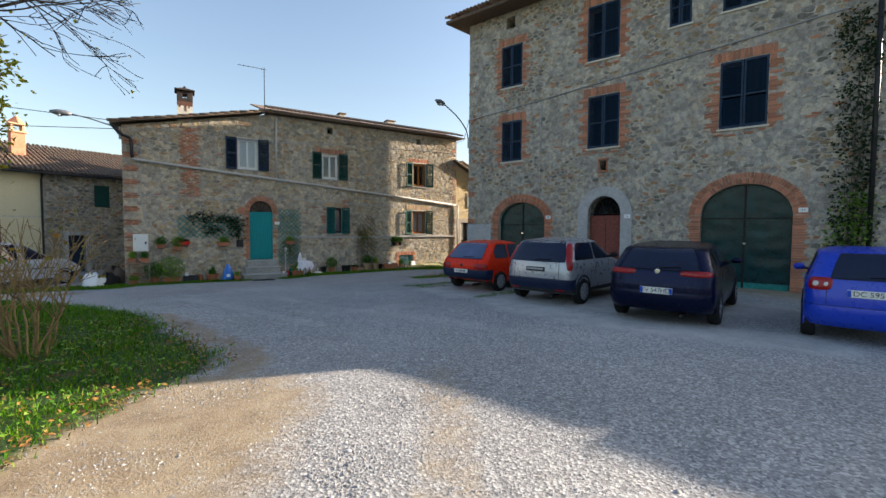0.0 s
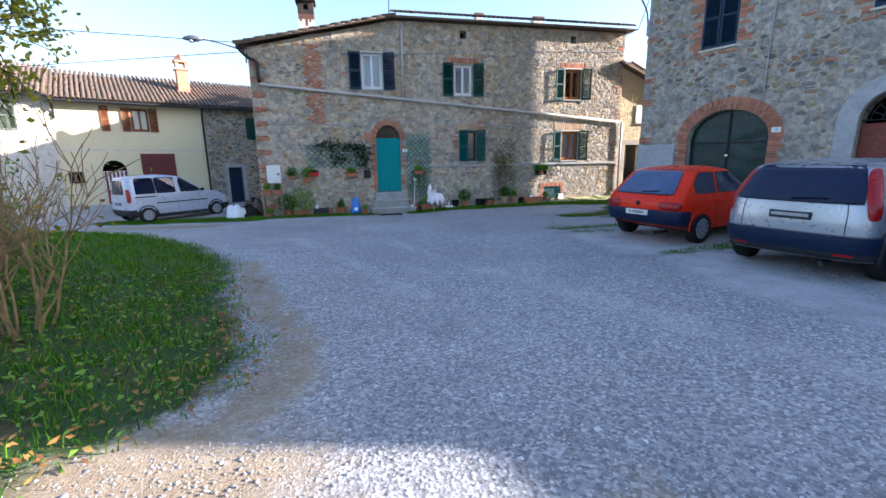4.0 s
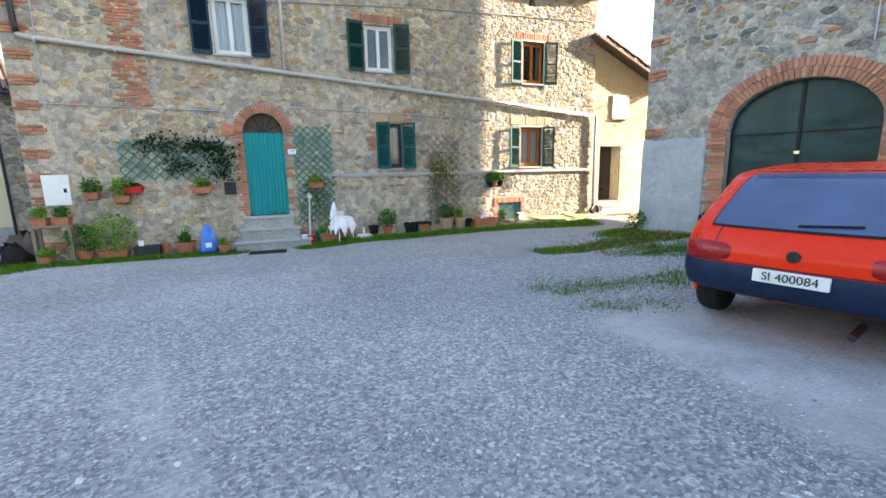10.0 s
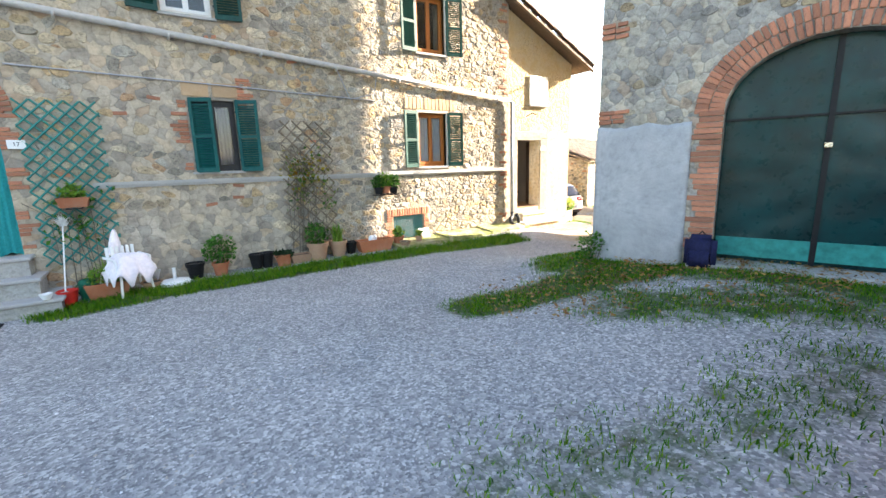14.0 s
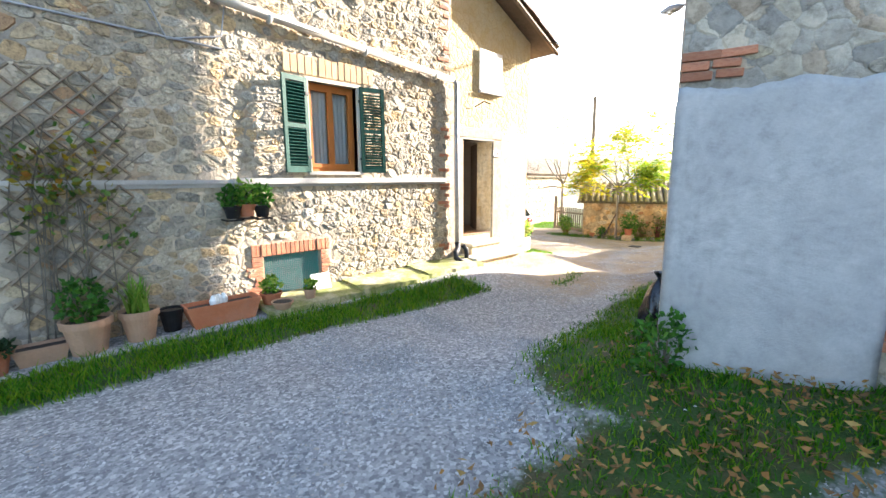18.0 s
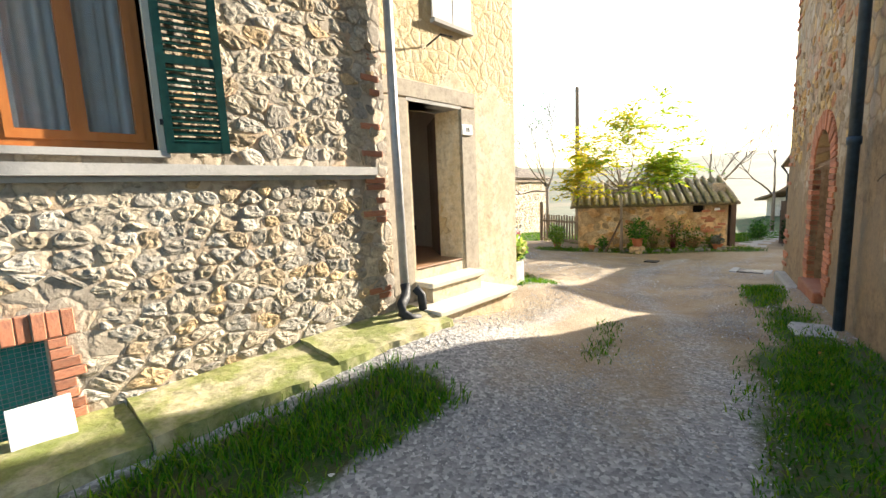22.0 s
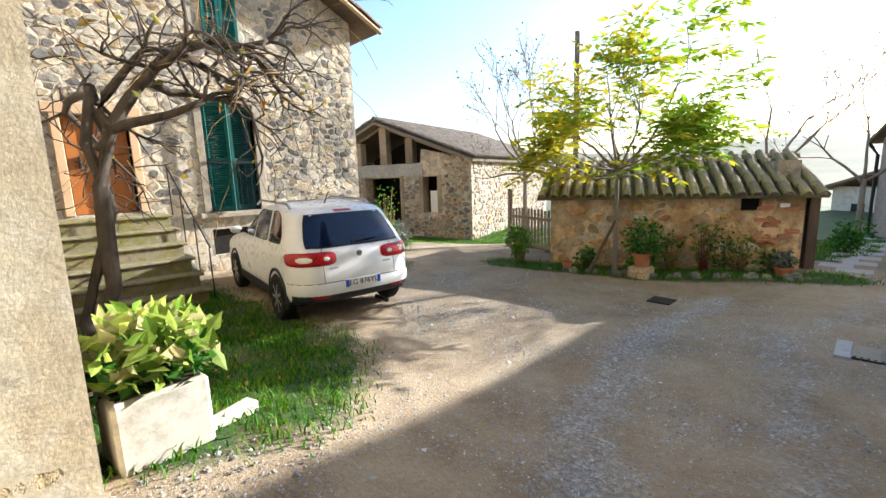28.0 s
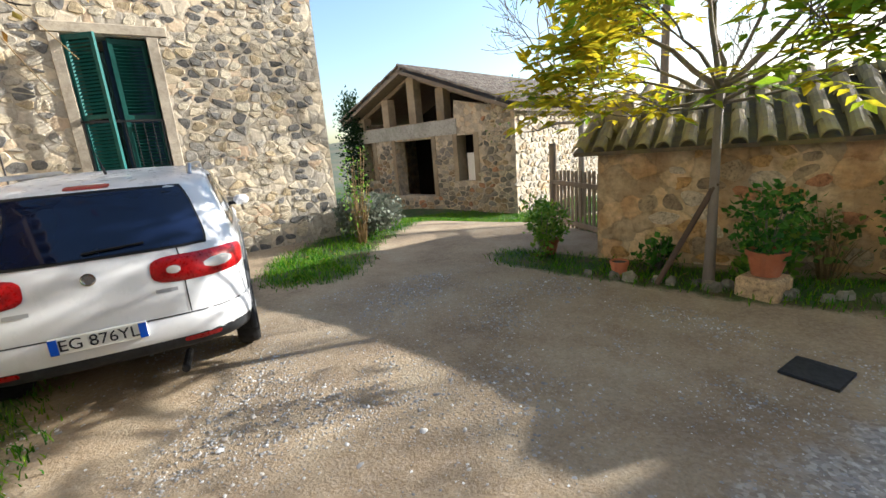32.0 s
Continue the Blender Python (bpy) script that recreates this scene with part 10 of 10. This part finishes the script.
for aim, ln, z0 in (((0.9, 0.35, 0.05), 0.95, 3.0), ((0.45, 0.9, 0.0), 0.95, 3.1), ((0.75, -0.5, 0.1), 0.9, 3.2), ((-0.2, -0.9, 0.1), 1.0, 3.1), ((-0.9, 0.1, 0.05), 1.1, 3.0), ((0.95, 0.0, 0.3), 0.95, 3.3)):
    tu, ti = limb_set(RO, (-0.11, 0.1, z0 + 0.4), aim, ln, 0.04, 3, spread=0.5, up=-0.02, kinks=4, wob=0.16)
    tubes += [q for q in tu if q[0][-1].x < 0.9]
    low += [q for q in ti if q[0].x < 0.7 and q[0].z > 2.7]
hang = []
for aim, ln in (((0.85, -0.1, 0.75), 1.7), ((0.75, -0.3, 0.6), 1.6), ((0.9, 0.1, 0.55), 1.8)):
    tu, ti = limb_set(RO, (0.1, 0.1, 4.3), aim, ln, 0.035, 3, spread=0.45, up=-0.06, kinks=6, wob=0.12, kids=(2, 4))
    tubes += [q for q in tu if min(p.z for p in q[0]) > 4.3 and max(p.x for p in q[0]) < 3.0]
    hang += [q for q in ti if q[0].z > 4.4 and q[0].x < 2.9]
wood("trunk", tubes, M["bark_dark"], old, 0.006)
raw("twig_leaves", *leaf_cloud(RO, 160, lambda: RO.choice(hang)[0] + Vector((RO.gauss(0, 0.06), RO.gauss(0, 0.06), RO.gauss(0, 0.06))), 0.07), M["leaf_yellowing"], old, "few last leaves on bare twigs")


def tip_place(rnd, tips, s):
    def at():
        p, d = rnd.choice(tips)
        return p + Vector((rnd.gauss(0, s), rnd.gauss(0, s), rnd.gauss(-0.05, s)))
    return at


raw("crown", *leaf_cloud(RO, 12000, tip_place(RO, tips, 0.2), 0.11), M["leaf_yellowing"], old, "sparse yellow and olive leaves")
raw("low_foliage", *leaf_cloud(RO, 4000, tip_place(RO, low, 0.17), 0.11), M["leaf_yellowing"], old, "yellow and olive leaves on drooping branches")


def dry_shrub(x, y, h, n, rnd, label, leaf="leaf_autumn", leaves=120, material="straw", wide=0.5):
    root = thing("shrub", Matrix.Translation((x, y, g1(x, y))), label, "shrub")
    tubes, tips = [], []
    for i in range(n):
        a = rnd.uniform(0, math.tau)
        aim = (wide * math.cos(a) * rnd.uniform(0.3, 1), wide * math.sin(a) * rnd.uniform(0.3, 1), 1.0)
        tu, ti = limb_set(rnd, (0.16 * math.cos(a), 0.16 * math.sin(a), -0.05), aim, h * rnd.uniform(0.4, 0.62), 0.02, 2, spread=0.5, up=0.22, kinks=4, wob=0.16, kids=(1, 3))
        tubes += tu
        tips += ti
    wood("stem", tubes, M[material], root, 0.0042)
    raw("foliage", *leaf_cloud(rnd, leaves, tip_place(rnd, tips, 0.08), 0.07), M[leaf], root)
    return root


dry_shrub(-1.6, 7.1, 1.6, 16, random.Random(3), "dry straw-coloured leafless shrub on the grass bank", leaves=110, wide=0.75)
dry_shrub(-2.7, 8.0, 1.5, 20, random.Random(4), "tall dry shrub with a few green leaves", "leaf_light", 260)
dry_shrub(-3.6, 9.6, 1.3, 16, random.Random(6), "dry shrub with green leaves beside the old tree", "leaf_green", 400)
dry_shrub(-4.6, 7.4, 1.3, 18, random.Random(8), "dry tangled shrub on the bank", "leaf_autumn", 300)

# the vine over the steps
RW = random.Random(13)
vb = Vector((17.17, 23.8, g1(17.17, 23.8)))
vine = thing("vine", Matrix.Translation(vb), "old twisted vine with dark gnarled limbs and few leaves", "vine")
pts = [(0, 0, -0.1), (0.04, 0.02, 0.35), (0.23, -0.03, 0.78), (0.24, 0.03, 1.2), (0.25, -0.03, 1.72), (0.39, 0.02, 2.23), (0.66, 0.0, 2.66), (0.96, 0.02, 3.0), (1.39, -0.03, 3.18), (1.84, 0.0, 3.05), (2.34, 0.02, 2.68)]
tubes = [(pts, [0.095, 0.08, 0.068, 0.074, 0.066, 0.062, 0.056, 0.05, 0.044, 0.034, 0.024])]
tubes.append(([(0.06, 0.05, -0.1), (-0.02, -0.05, 0.5), (0.15, 0.06, 1.0), (0.32, 0.05, 1.5), (0.2, 0.03, 2.1), (0.3, 0.1, 2.6)], [0.055, 0.05, 0.05, 0.045, 0.045, 0.042]))
tips = []
for (ox, oy, oz), aim, ln in (((0.3, 0.1, 2.55), (0.3, 1.0, 0.3), 1.3), ((0.66, 0, 2.66), (0.5, 0.8, 0.35), 1.0), ((0.39, 0, 2.23), (-0.3, 0.5, 0.6), 0.9), ((0.96, 0, 3.0), (0.2, 1.0, -0.05), 1.2), ((1.39, 0, 3.18), (0.6, 0.6, -0.2), 0.7), ((0.66, 0, 2.66), (0.2, -0.7, 0.4), 0.8), ((1.39, 0, 3.18), (0.5, -0.7, -0.1), 0.7), ((0.3, 0.1, 2.6), (0.1, 0.5, 0.2), 1.0), ((0.96, 0, 3.0), (0.7, 0.1, -0.4), 0.6), ((1.84, 0, 3.05), (0.5, 0.4, -0.6), 0.5), ((0.39, 0, 2.23), (0.8, -0.1, 0.1), 0.9)):
    tu, ti = limb_set(RW, (ox, oy, oz), aim, ln, 0.05, 2, spread=0.62, up=-0.02, kinks=5, wob=0.32)
    tubes += tu
    tips += ti
wood("trunk", tubes, M["bark_dark"], vine, 0.006)
tw = []
for p, d in tips[::3]:
    q = Vector(p)
    e = (d + Vector((RW.gauss(0.2, 0.6), RW.gauss(0, 0.6), RW.gauss(-0.25, 0.4)))).normalized()
    line = [q]
    for _ in range(5):
        e = (e + Vector((RW.gauss(0, 0.2), RW.gauss(0, 0.2), RW.gauss(-0.12, 0.15)))).normalized()
        q = q + e * RW.uniform(0.08, 0.16)
        line.append(q)
    tw.append((line, [0.004] * 6))
tagged(wood("twig", tw, M["straw"], vine, 0.003), kind="stuff")
raw("foliage", *leaf_cloud(RW, 90, tip_place(RW, tips, 0.15), 0.1), M["leaf_autumn"], vine)


def bush(name, x, y, rx, ry, h, n, leaf, rnd, label, size=0.08, stems=14, stem_mat="bark", category="bush", z=None):
    root = thing(name, Matrix.Translation((x, y, g1(x, y) if z is None else z)), label, category)
    lumps = [(rnd.uniform(-0.6, 0.6) * rx, rnd.uniform(-0.6, 0.6) * ry, h * rnd.uniform(0.3, 0.75)) for _ in range(7)]

    def at():
        c = rnd.choice(lumps)
        while True:
            p = [rnd.uniform(-1, 1) for _ in range(3)]
            if 0.1 < sum(t * t for t in p) < 1:
                return (c[0] + p[0] * rx * 0.5, c[1] + p[1] * ry * 0.5, max(0.02, c[2] + p[2] * h * 0.36))
    raw("foliage", *leaf_cloud(rnd, n, at, size, 0.5), M[leaf], root)
    tu = []
    for i in range(stems):
        c = at()
        tu.append(([(c[0] * 0.3, c[1] * 0.3, -0.04), (c[0] * 0.6, c[1] * 0.6, c[2] * 0.6), c], [0.008, 0.006, 0.004]))
    wood("stem", tu, M[stem_mat], root)
    return root


bush("lavender_bush", 23.1, 27.3, 0.85, 0.75, 0.75, 3000, "leaf_grey", random.Random(61), "grey-green lavender bush on the grass verge", 0.1)
bush("shrub", 22.75, 26.7, 0.3, 0.3, 1.7, 220, "leaf_light", random.Random(62), "thin leafy shrub against the stone house", 0.06, 26, "straw", "shrub")
bush("shrub", 24.45, 24.25, 0.3, 0.3, 0.8, 420, "leaf_light", random.Random(63), "leafy green shrub at the shed corner", 0.08)
for i, (x, y, rx, h, n, leaf, st, lab) in enumerate((
        (24.9, 22.85, 0.28, 0.4, 160, "leaf_green", "bark", "low green plant in the shed bed"),
        (25.4, 21.9, 0.42, 0.75, 420, "leaf_light", "bark", "bushy green plant in the shed bed"),
        (25.55, 21.5, 0.4, 0.8, 110, "leaf_fresh", "straw", "shrub with reddish dry stems in the shed bed"),
        (25.75, 21.0, 0.4, 0.9, 80, "leaf_fresh", "maroon", "thin dry shrub with reddish stems"),
        (26.0, 20.5, 0.36, 0.7, 120, "leaf_fresh", "straw", "dark green plant in the shed bed"),
        (26.15, 20.05, 0.32, 0.4, 150, "leaf_fresh", "bark", "low plant at the end of the shed bed"),
        (25.1, 21.9, 0.3, 0.3, 260, "leaf_light", "bark", "pale strap-leaved plant in the shed bed"))):
    bush("garden_plant", x, y, rx, rx * 0.7, h, n, leaf, random.Random(70 + i), lab, 0.09, 30, st, "plant")
bush("hedge", 27.3, 18.2, 0.6, 0.3, 0.8, 1300, "leaf_dark", random.Random(81), "dark climbing hedge over the board fence", 0.07)
bush("hedge", 29.4, 19.2, 0.5, 0.4, 0.7, 900, "leaf_green", random.Random(82), "green bush at the end of the paved path", 0.07)
bush("garden_plant", 11.6, 16.02, 0.38, 0.22, 0.55, 260, "leaf_green", random.Random(83), "low leafy weed at the house corner", 0.065, category="plant")
bush("garden_plant", 12.3, 16.4, 0.15, 0.08, 0.2, 70, "leaf_green", random.Random(84), "low leafy weed at the foot of the wall", 0.06, category="plant")
bush("garden_plant", 17.35, 22.75, 0.3, 0.3, 0.45, 320, "leaf_green", random.Random(85), "broad-leaved plant beside the planter", 0.14, category="plant")


def climber(m, area, n, leaf, rnd, label, size=0.08, stems=10, thick=0.1, name="climbing_plant", dense=1.6):
    """Ivy on a wall; area: u0, u1, z0, z1; denser low down."""
    root = thing(name, m, label, "climbing plant")
    u0, u1, z0, z1 = area
    lumps = [(rnd.uniform(u0, u1), z0 + (z1 - z0) * rnd.random() ** dense) for _ in range(int(26 * (z1 - z0)))]

    def at():
        u, z = rnd.choice(lumps)
        return (u + rnd.gauss(0, 0.13), abs(rnd.gauss(0, thick)) + 0.01, max(z0, z + rnd.gauss(0, 0.16)))
    raw("foliage", *leaf_cloud(rnd, n, at, size), M[leaf], root)
    tu = []
    for i in range(stems):
        u, z = rnd.choice(lumps)
        a = (u0 + u1) / 2 + rnd.gauss(0, 0.1)
        tu.append(([(a, 0.03, z0 - 0.05), (a * 0.6 + u * 0.4 + rnd.gauss(0, 0.08), 0.03, z0 * 0.6 + z * 0.4), (u, 0.03, z)], [0.016, 0.012, 0.006]))
    wood("stem", tu, M["bark"], root)
    return root


climber(H2F, (12.85, 13.6, -0.95, 7.0), 2600, "leaf_dark", random.Random(91), "dark green ivy climbing the end of the tall house", 0.1, 16, 0.16, dense=1.0)
climber(BAF, (-0.5, 0.5, -2.1, 1.9), 3500, "leaf_dark", random.Random(92), "dark green ivy on the barn corner", 0.12, 12, 0.22, dense=1.0)
climber(H2F, (12.9, 13.6, -0.95, 2.0), 1400, "leaf_light", random.Random(94), "pale green creeper at the foot of the tall house", 0.1, 6, 0.14)
climber(SHF, (2.7, 3.5, -1.9, -0.9), 500, "leaf_green", random.Random(95), "climbing plant on the shed wall", 0.07, 8, 0.05)


# ---- grass, leaves and gravel ----
def sample(rnd, n, x0, x1, y0, y1, chance):
    x, y = rnd.uniform(x0, x1, n), rnd.uniform(y0, y1, n)
    keep = rnd.random(n) < chance(x, y)
    x, y = x[keep], y[keep]
    return x, y, gz(x, y)


def soup(name, verts, faces, material, label, category, smooth=False):
    """One mesh from arrays: verts (n, k, 3), faces: index rows within one piece."""
    n, k = verts.shape[:2]
    idx = [np.arange(n)[:, None] * k + np.array(f)[None] for f in faces]
    sizes = np.concatenate([np.full(n, len(f)) for f in faces])
    loops = np.concatenate([a.ravel() for a in idx])
    me = bpy.data.meshes.new(name)
    me.vertices.add(n * k)
    me.vertices.foreach_set("co", verts.reshape(-1).astype(np.float32))
    me.loops.add(len(loops))
    me.loops.foreach_set("vertex_index", loops.astype(np.int32))
    me.polygons.add(len(sizes))
    me.polygons.foreach_set("loop_start", (np.cumsum(sizes) - sizes).astype(np.int32))
    me.update(calc_edges=True)
    me.validate()
    me.materials.append(material)
    if smooth:
        me.shade_smooth()
    return tagged(new(name, me), label, category, "", "stuff")


def grass_blades(rnd, x, y, z, ln, w, lean):
    n = len(x)
    a, b_ = rnd.uniform(0, math.tau, n), rnd.uniform(0, math.tau, n)
    h = ln * rnd.uniform(0.45, 1.25, n)
    q = lean * rnd.uniform(0.2, 1.2, n) * h
    v = np.zeros((n, 5, 3))
    sx, sy = np.cos(a) * w, np.sin(a) * w
    for j, (t, s, ww) in enumerate(((0, -1, 1), (0, 1, 1), (0.55, 1, 0.75), (0.55, -1, 0.75), (1, 0, 0))):
        v[:, j, 0] = x + s * ww * sx + q * t * t * np.cos(b_)
        v[:, j, 1] = y + s * ww * sy + q * t * t * np.sin(b_)
        v[:, j, 2] = z - 0.01 + h * (t - 0.25 * t * t)
    return v


NR = np.random.default_rng(17)
BLADE = [(0, 1, 2, 3), (3, 2, 4)]


def patchy(x, y, s, lo):
    return np.clip((0.5 + 0.5 * nse(x, y, s) - lo) / 0.3, 0, 1)


for area, n, ln, lab in (
        ((-8, 2.5, 2, 17), 150000, 0.14, "grass with weeds on the bank"),
        ((-7.5, 14, 19.3, 21.2), 150000, 0.12, "strip of grass along the foot of the farmhouse"),
        ((7, 17, 9, 17.6), 210000, 0.085, "thin grass at the foot of the tall house"),
        ((14.5, 22, 17.2, 27), 170000, 0.1, "grass patches at the edge of the sandy yard"),
        ((21, 32, 18, 31), 150000, 0.11, "grass verge round the shed and barn")):
    x, y, z = sample(NR, n, *area, lambda x, y: np.clip(grass_amount(x, y) * 1.35 - 0.3, 0, 1) * (0.26 + 0.74 * patchy(x, y, 2.6, 0.36)))
    soup("grass", grass_blades(NR, x, y, z, ln, 0.0055, 0.7), BLADE, M["grass"], lab, "grass")


def flat_leaves(rnd, x, y, z, size):
    n = len(x)
    a = rnd.uniform(0, math.tau, n)
    l_ = size * rnd.uniform(0.5, 1.3, n)
    w = l_ * rnd.uniform(0.3, 0.5, n)
    c, s = np.cos(a), np.sin(a)
    v = np.zeros((n, 4, 3))
    for j, (t, q) in enumerate(((-1, 0), (0, 1), (1, 0), (0, -1))):
        v[:, j, 0] = x + c * l_ * t - s * w * q
        v[:, j, 1] = y + s * l_ * t + c * w * q
        v[:, j, 2] = z + 0.012 + rnd.uniform(0, 0.035, n)
    return v


x, y, z = sample(NR, 26000, -5, 3, 2.5, 9.5, lambda x, y: np.clip(grass_amount(x, y) * 1.2 - 0.1, 0, 1) * 0.22)
soup("weed_leaves", flat_leaves(NR, x, y, z + 0.05, 0.035), [(0, 1, 3), (1, 2, 3)], M["leaf_light"], "broad weed leaves among the grass", "weeds")
x, y, z = sample(NR, 30000, -5, 3, 2.5, 9.5, lambda x, y: np.clip(1 - abs(grass_amount(x, y) - 0.55) * 2.2, 0, 1) * patchy(x, y, 1.6, 0.3) * 0.5)
soup("fallen_leaves", flat_leaves(NR, x, y, z + 0.045, 0.032), [(0, 1, 3), (1, 2, 3)], M["leaf_fallen"], "fallen yellow-brown leaves along the edge of the bank", "leaves")
x, y, z = sample(NR, 9000, -5, 3, 2.5, 9.5, lambda x, y: np.clip(grass_amount(x, y) * 1.2, 0, 1) * 0.3)
soup("fallen_leaves", flat_leaves(NR, x, y, z + 0.03, 0.032), [(0, 1, 3), (1, 2, 3)], M["leaf_fallen"], "fallen brown and yellow leaves on the bank", "leaves")
x, y, z = sample(NR, 16000, 8.5, 14, 11, 16.6, lambda x, y: np.clip(1.35 - seg_d(x, y, [(13.3, 11.6), (12.4, 13.4), (11.5, 15.2), (10.4, 15.5)]) / 1.15, 0, 1) * 0.5 * patchy(x, y, 2.0, 0.25))
soup("fallen_leaves", flat_leaves(NR, x, y, z + 0.045, 0.034), [(0, 1, 3), (1, 2, 3)], M["leaf_fallen"], "dry brown leaves drifted against the house", "leaves")
x, y, z = sample(NR, 7000, 14.5, 27, 17.2, 27, lambda x, y: grass_amount(x, y) * 0.12)
soup("fallen_leaves", flat_leaves(NR, x, y, z + 0.02, 0.026), [(0, 1, 3), (1, 2, 3)], M["leaf_fallen"], "dry leaves in the yard grass", "leaves")

# loose gravel: low broken chips, thickest on the open yard
m, n, l, b = mat("gravel_chip", 0.85)
geo = n.new("ShaderNodeNewGeometry")
chip = ramp(n, l, geo.outputs["Random Per Island"], [(0.0, (0.21, 0.21, 0.215)), (0.35, (0.315, 0.31, 0.305)), (0.65, (0.4, 0.39, 0.38)), (0.8, (0.43, 0.365, 0.29)), (0.92, (0.57, 0.56, 0.54)), (1.0, (0.72, 0.71, 0.69))])
v = coords(n, l, world_space=True)
chip = mix(n, l, 0.6, chip, ramp(n, l, tex(n, l, v, 90, 3), [(0.3, (0.7, 0.7, 0.7)), (0.7, (1.15, 1.15, 1.15))]), "MULTIPLY")
l.new(chip, b.inputs["Base Color"])
M["gravel_chip"] = m


def chips(rnd, x, y, z, size):
    n = len(x)
    s = size * np.exp(rnd.normal(0, 0.38, n))
    a0, ell = rnd.uniform(0, math.tau, n), rnd.uniform(0.6, 1.0, n)
    th = rnd.uniform(0, math.tau, n)
    v = np.zeros((n, 6, 3))
    for j in range(5):
        a = a0 + j * math.tau / 5 + rnd.normal(0, 0.2, n)
        px, py = s * np.cos(a), s * ell * np.sin(a)
        v[:, j, 0] = x + px * np.cos(th) - py * np.sin(th)
        v[:, j, 1] = y + px * np.sin(th) + py * np.cos(th)
        v[:, j, 2] = z - 0.004 + s * rnd.uniform(0.0, 0.3, n)
    v[:, 5, 0] = x + s * rnd.uniform(-0.35, 0.35, n)
    v[:, 5, 1] = y + s * rnd.uniform(-0.35, 0.35, n)
    v[:, 5, 2] = z + s * rnd.uniform(0.35, 0.8, n)
    return v


CHIP = [(0, 1, 5), (1, 2, 5), (2, 3, 5), (3, 4, 5), (4, 0, 5)]
ROUTE = [(0.0, 0.0), (0.4, 2.5), (2.2, 5.5), (4.5, 9.5), (6.5, 12.8), (9.5, 16.4), (13.2, 18.0), (17.0, 18.9), (20.5, 20.5), (22.5, 22.5)]
for area, n, size, bare, lab in (
        ((-2.5, 7.5, -0.5, 10.5), 190000, 0.0078, 0.62, "grey gravel chips on the open yard"),
        ((2.0, 12.0, 9.0, 20.0), 150000, 0.0078, 0.8, "grey gravel chips in front of the farmhouse"),
        ((10.0, 24.0, 16.5, 24.5), 260000, 0.0072, 0.3, "sandy gravel of the lane and yard")):
    x, y, z = sample(NR, n, *area, lambda x, y: np.clip(1 - grass_amount(x, y) * 1.3, 0, 1) * (1 - bare * dirt_amount(x, y)) * (1 - 0.93 * np.clip(packed_amount(x, y) * 1.5 - 0.35 + 0.5 * nse(x, y, 2.3, 5.0), 0, 1)) * np.clip(1.5 - seg_d(x, y, ROUTE) / 3.2, 0.1, 1) * (0.45 + 0.55 * patchy(x, y, 1.1, 0.3)))
    soup("gravel", chips(NR, x, y, z, size), CHIP, M["gravel_chip"], lab, "gravel")
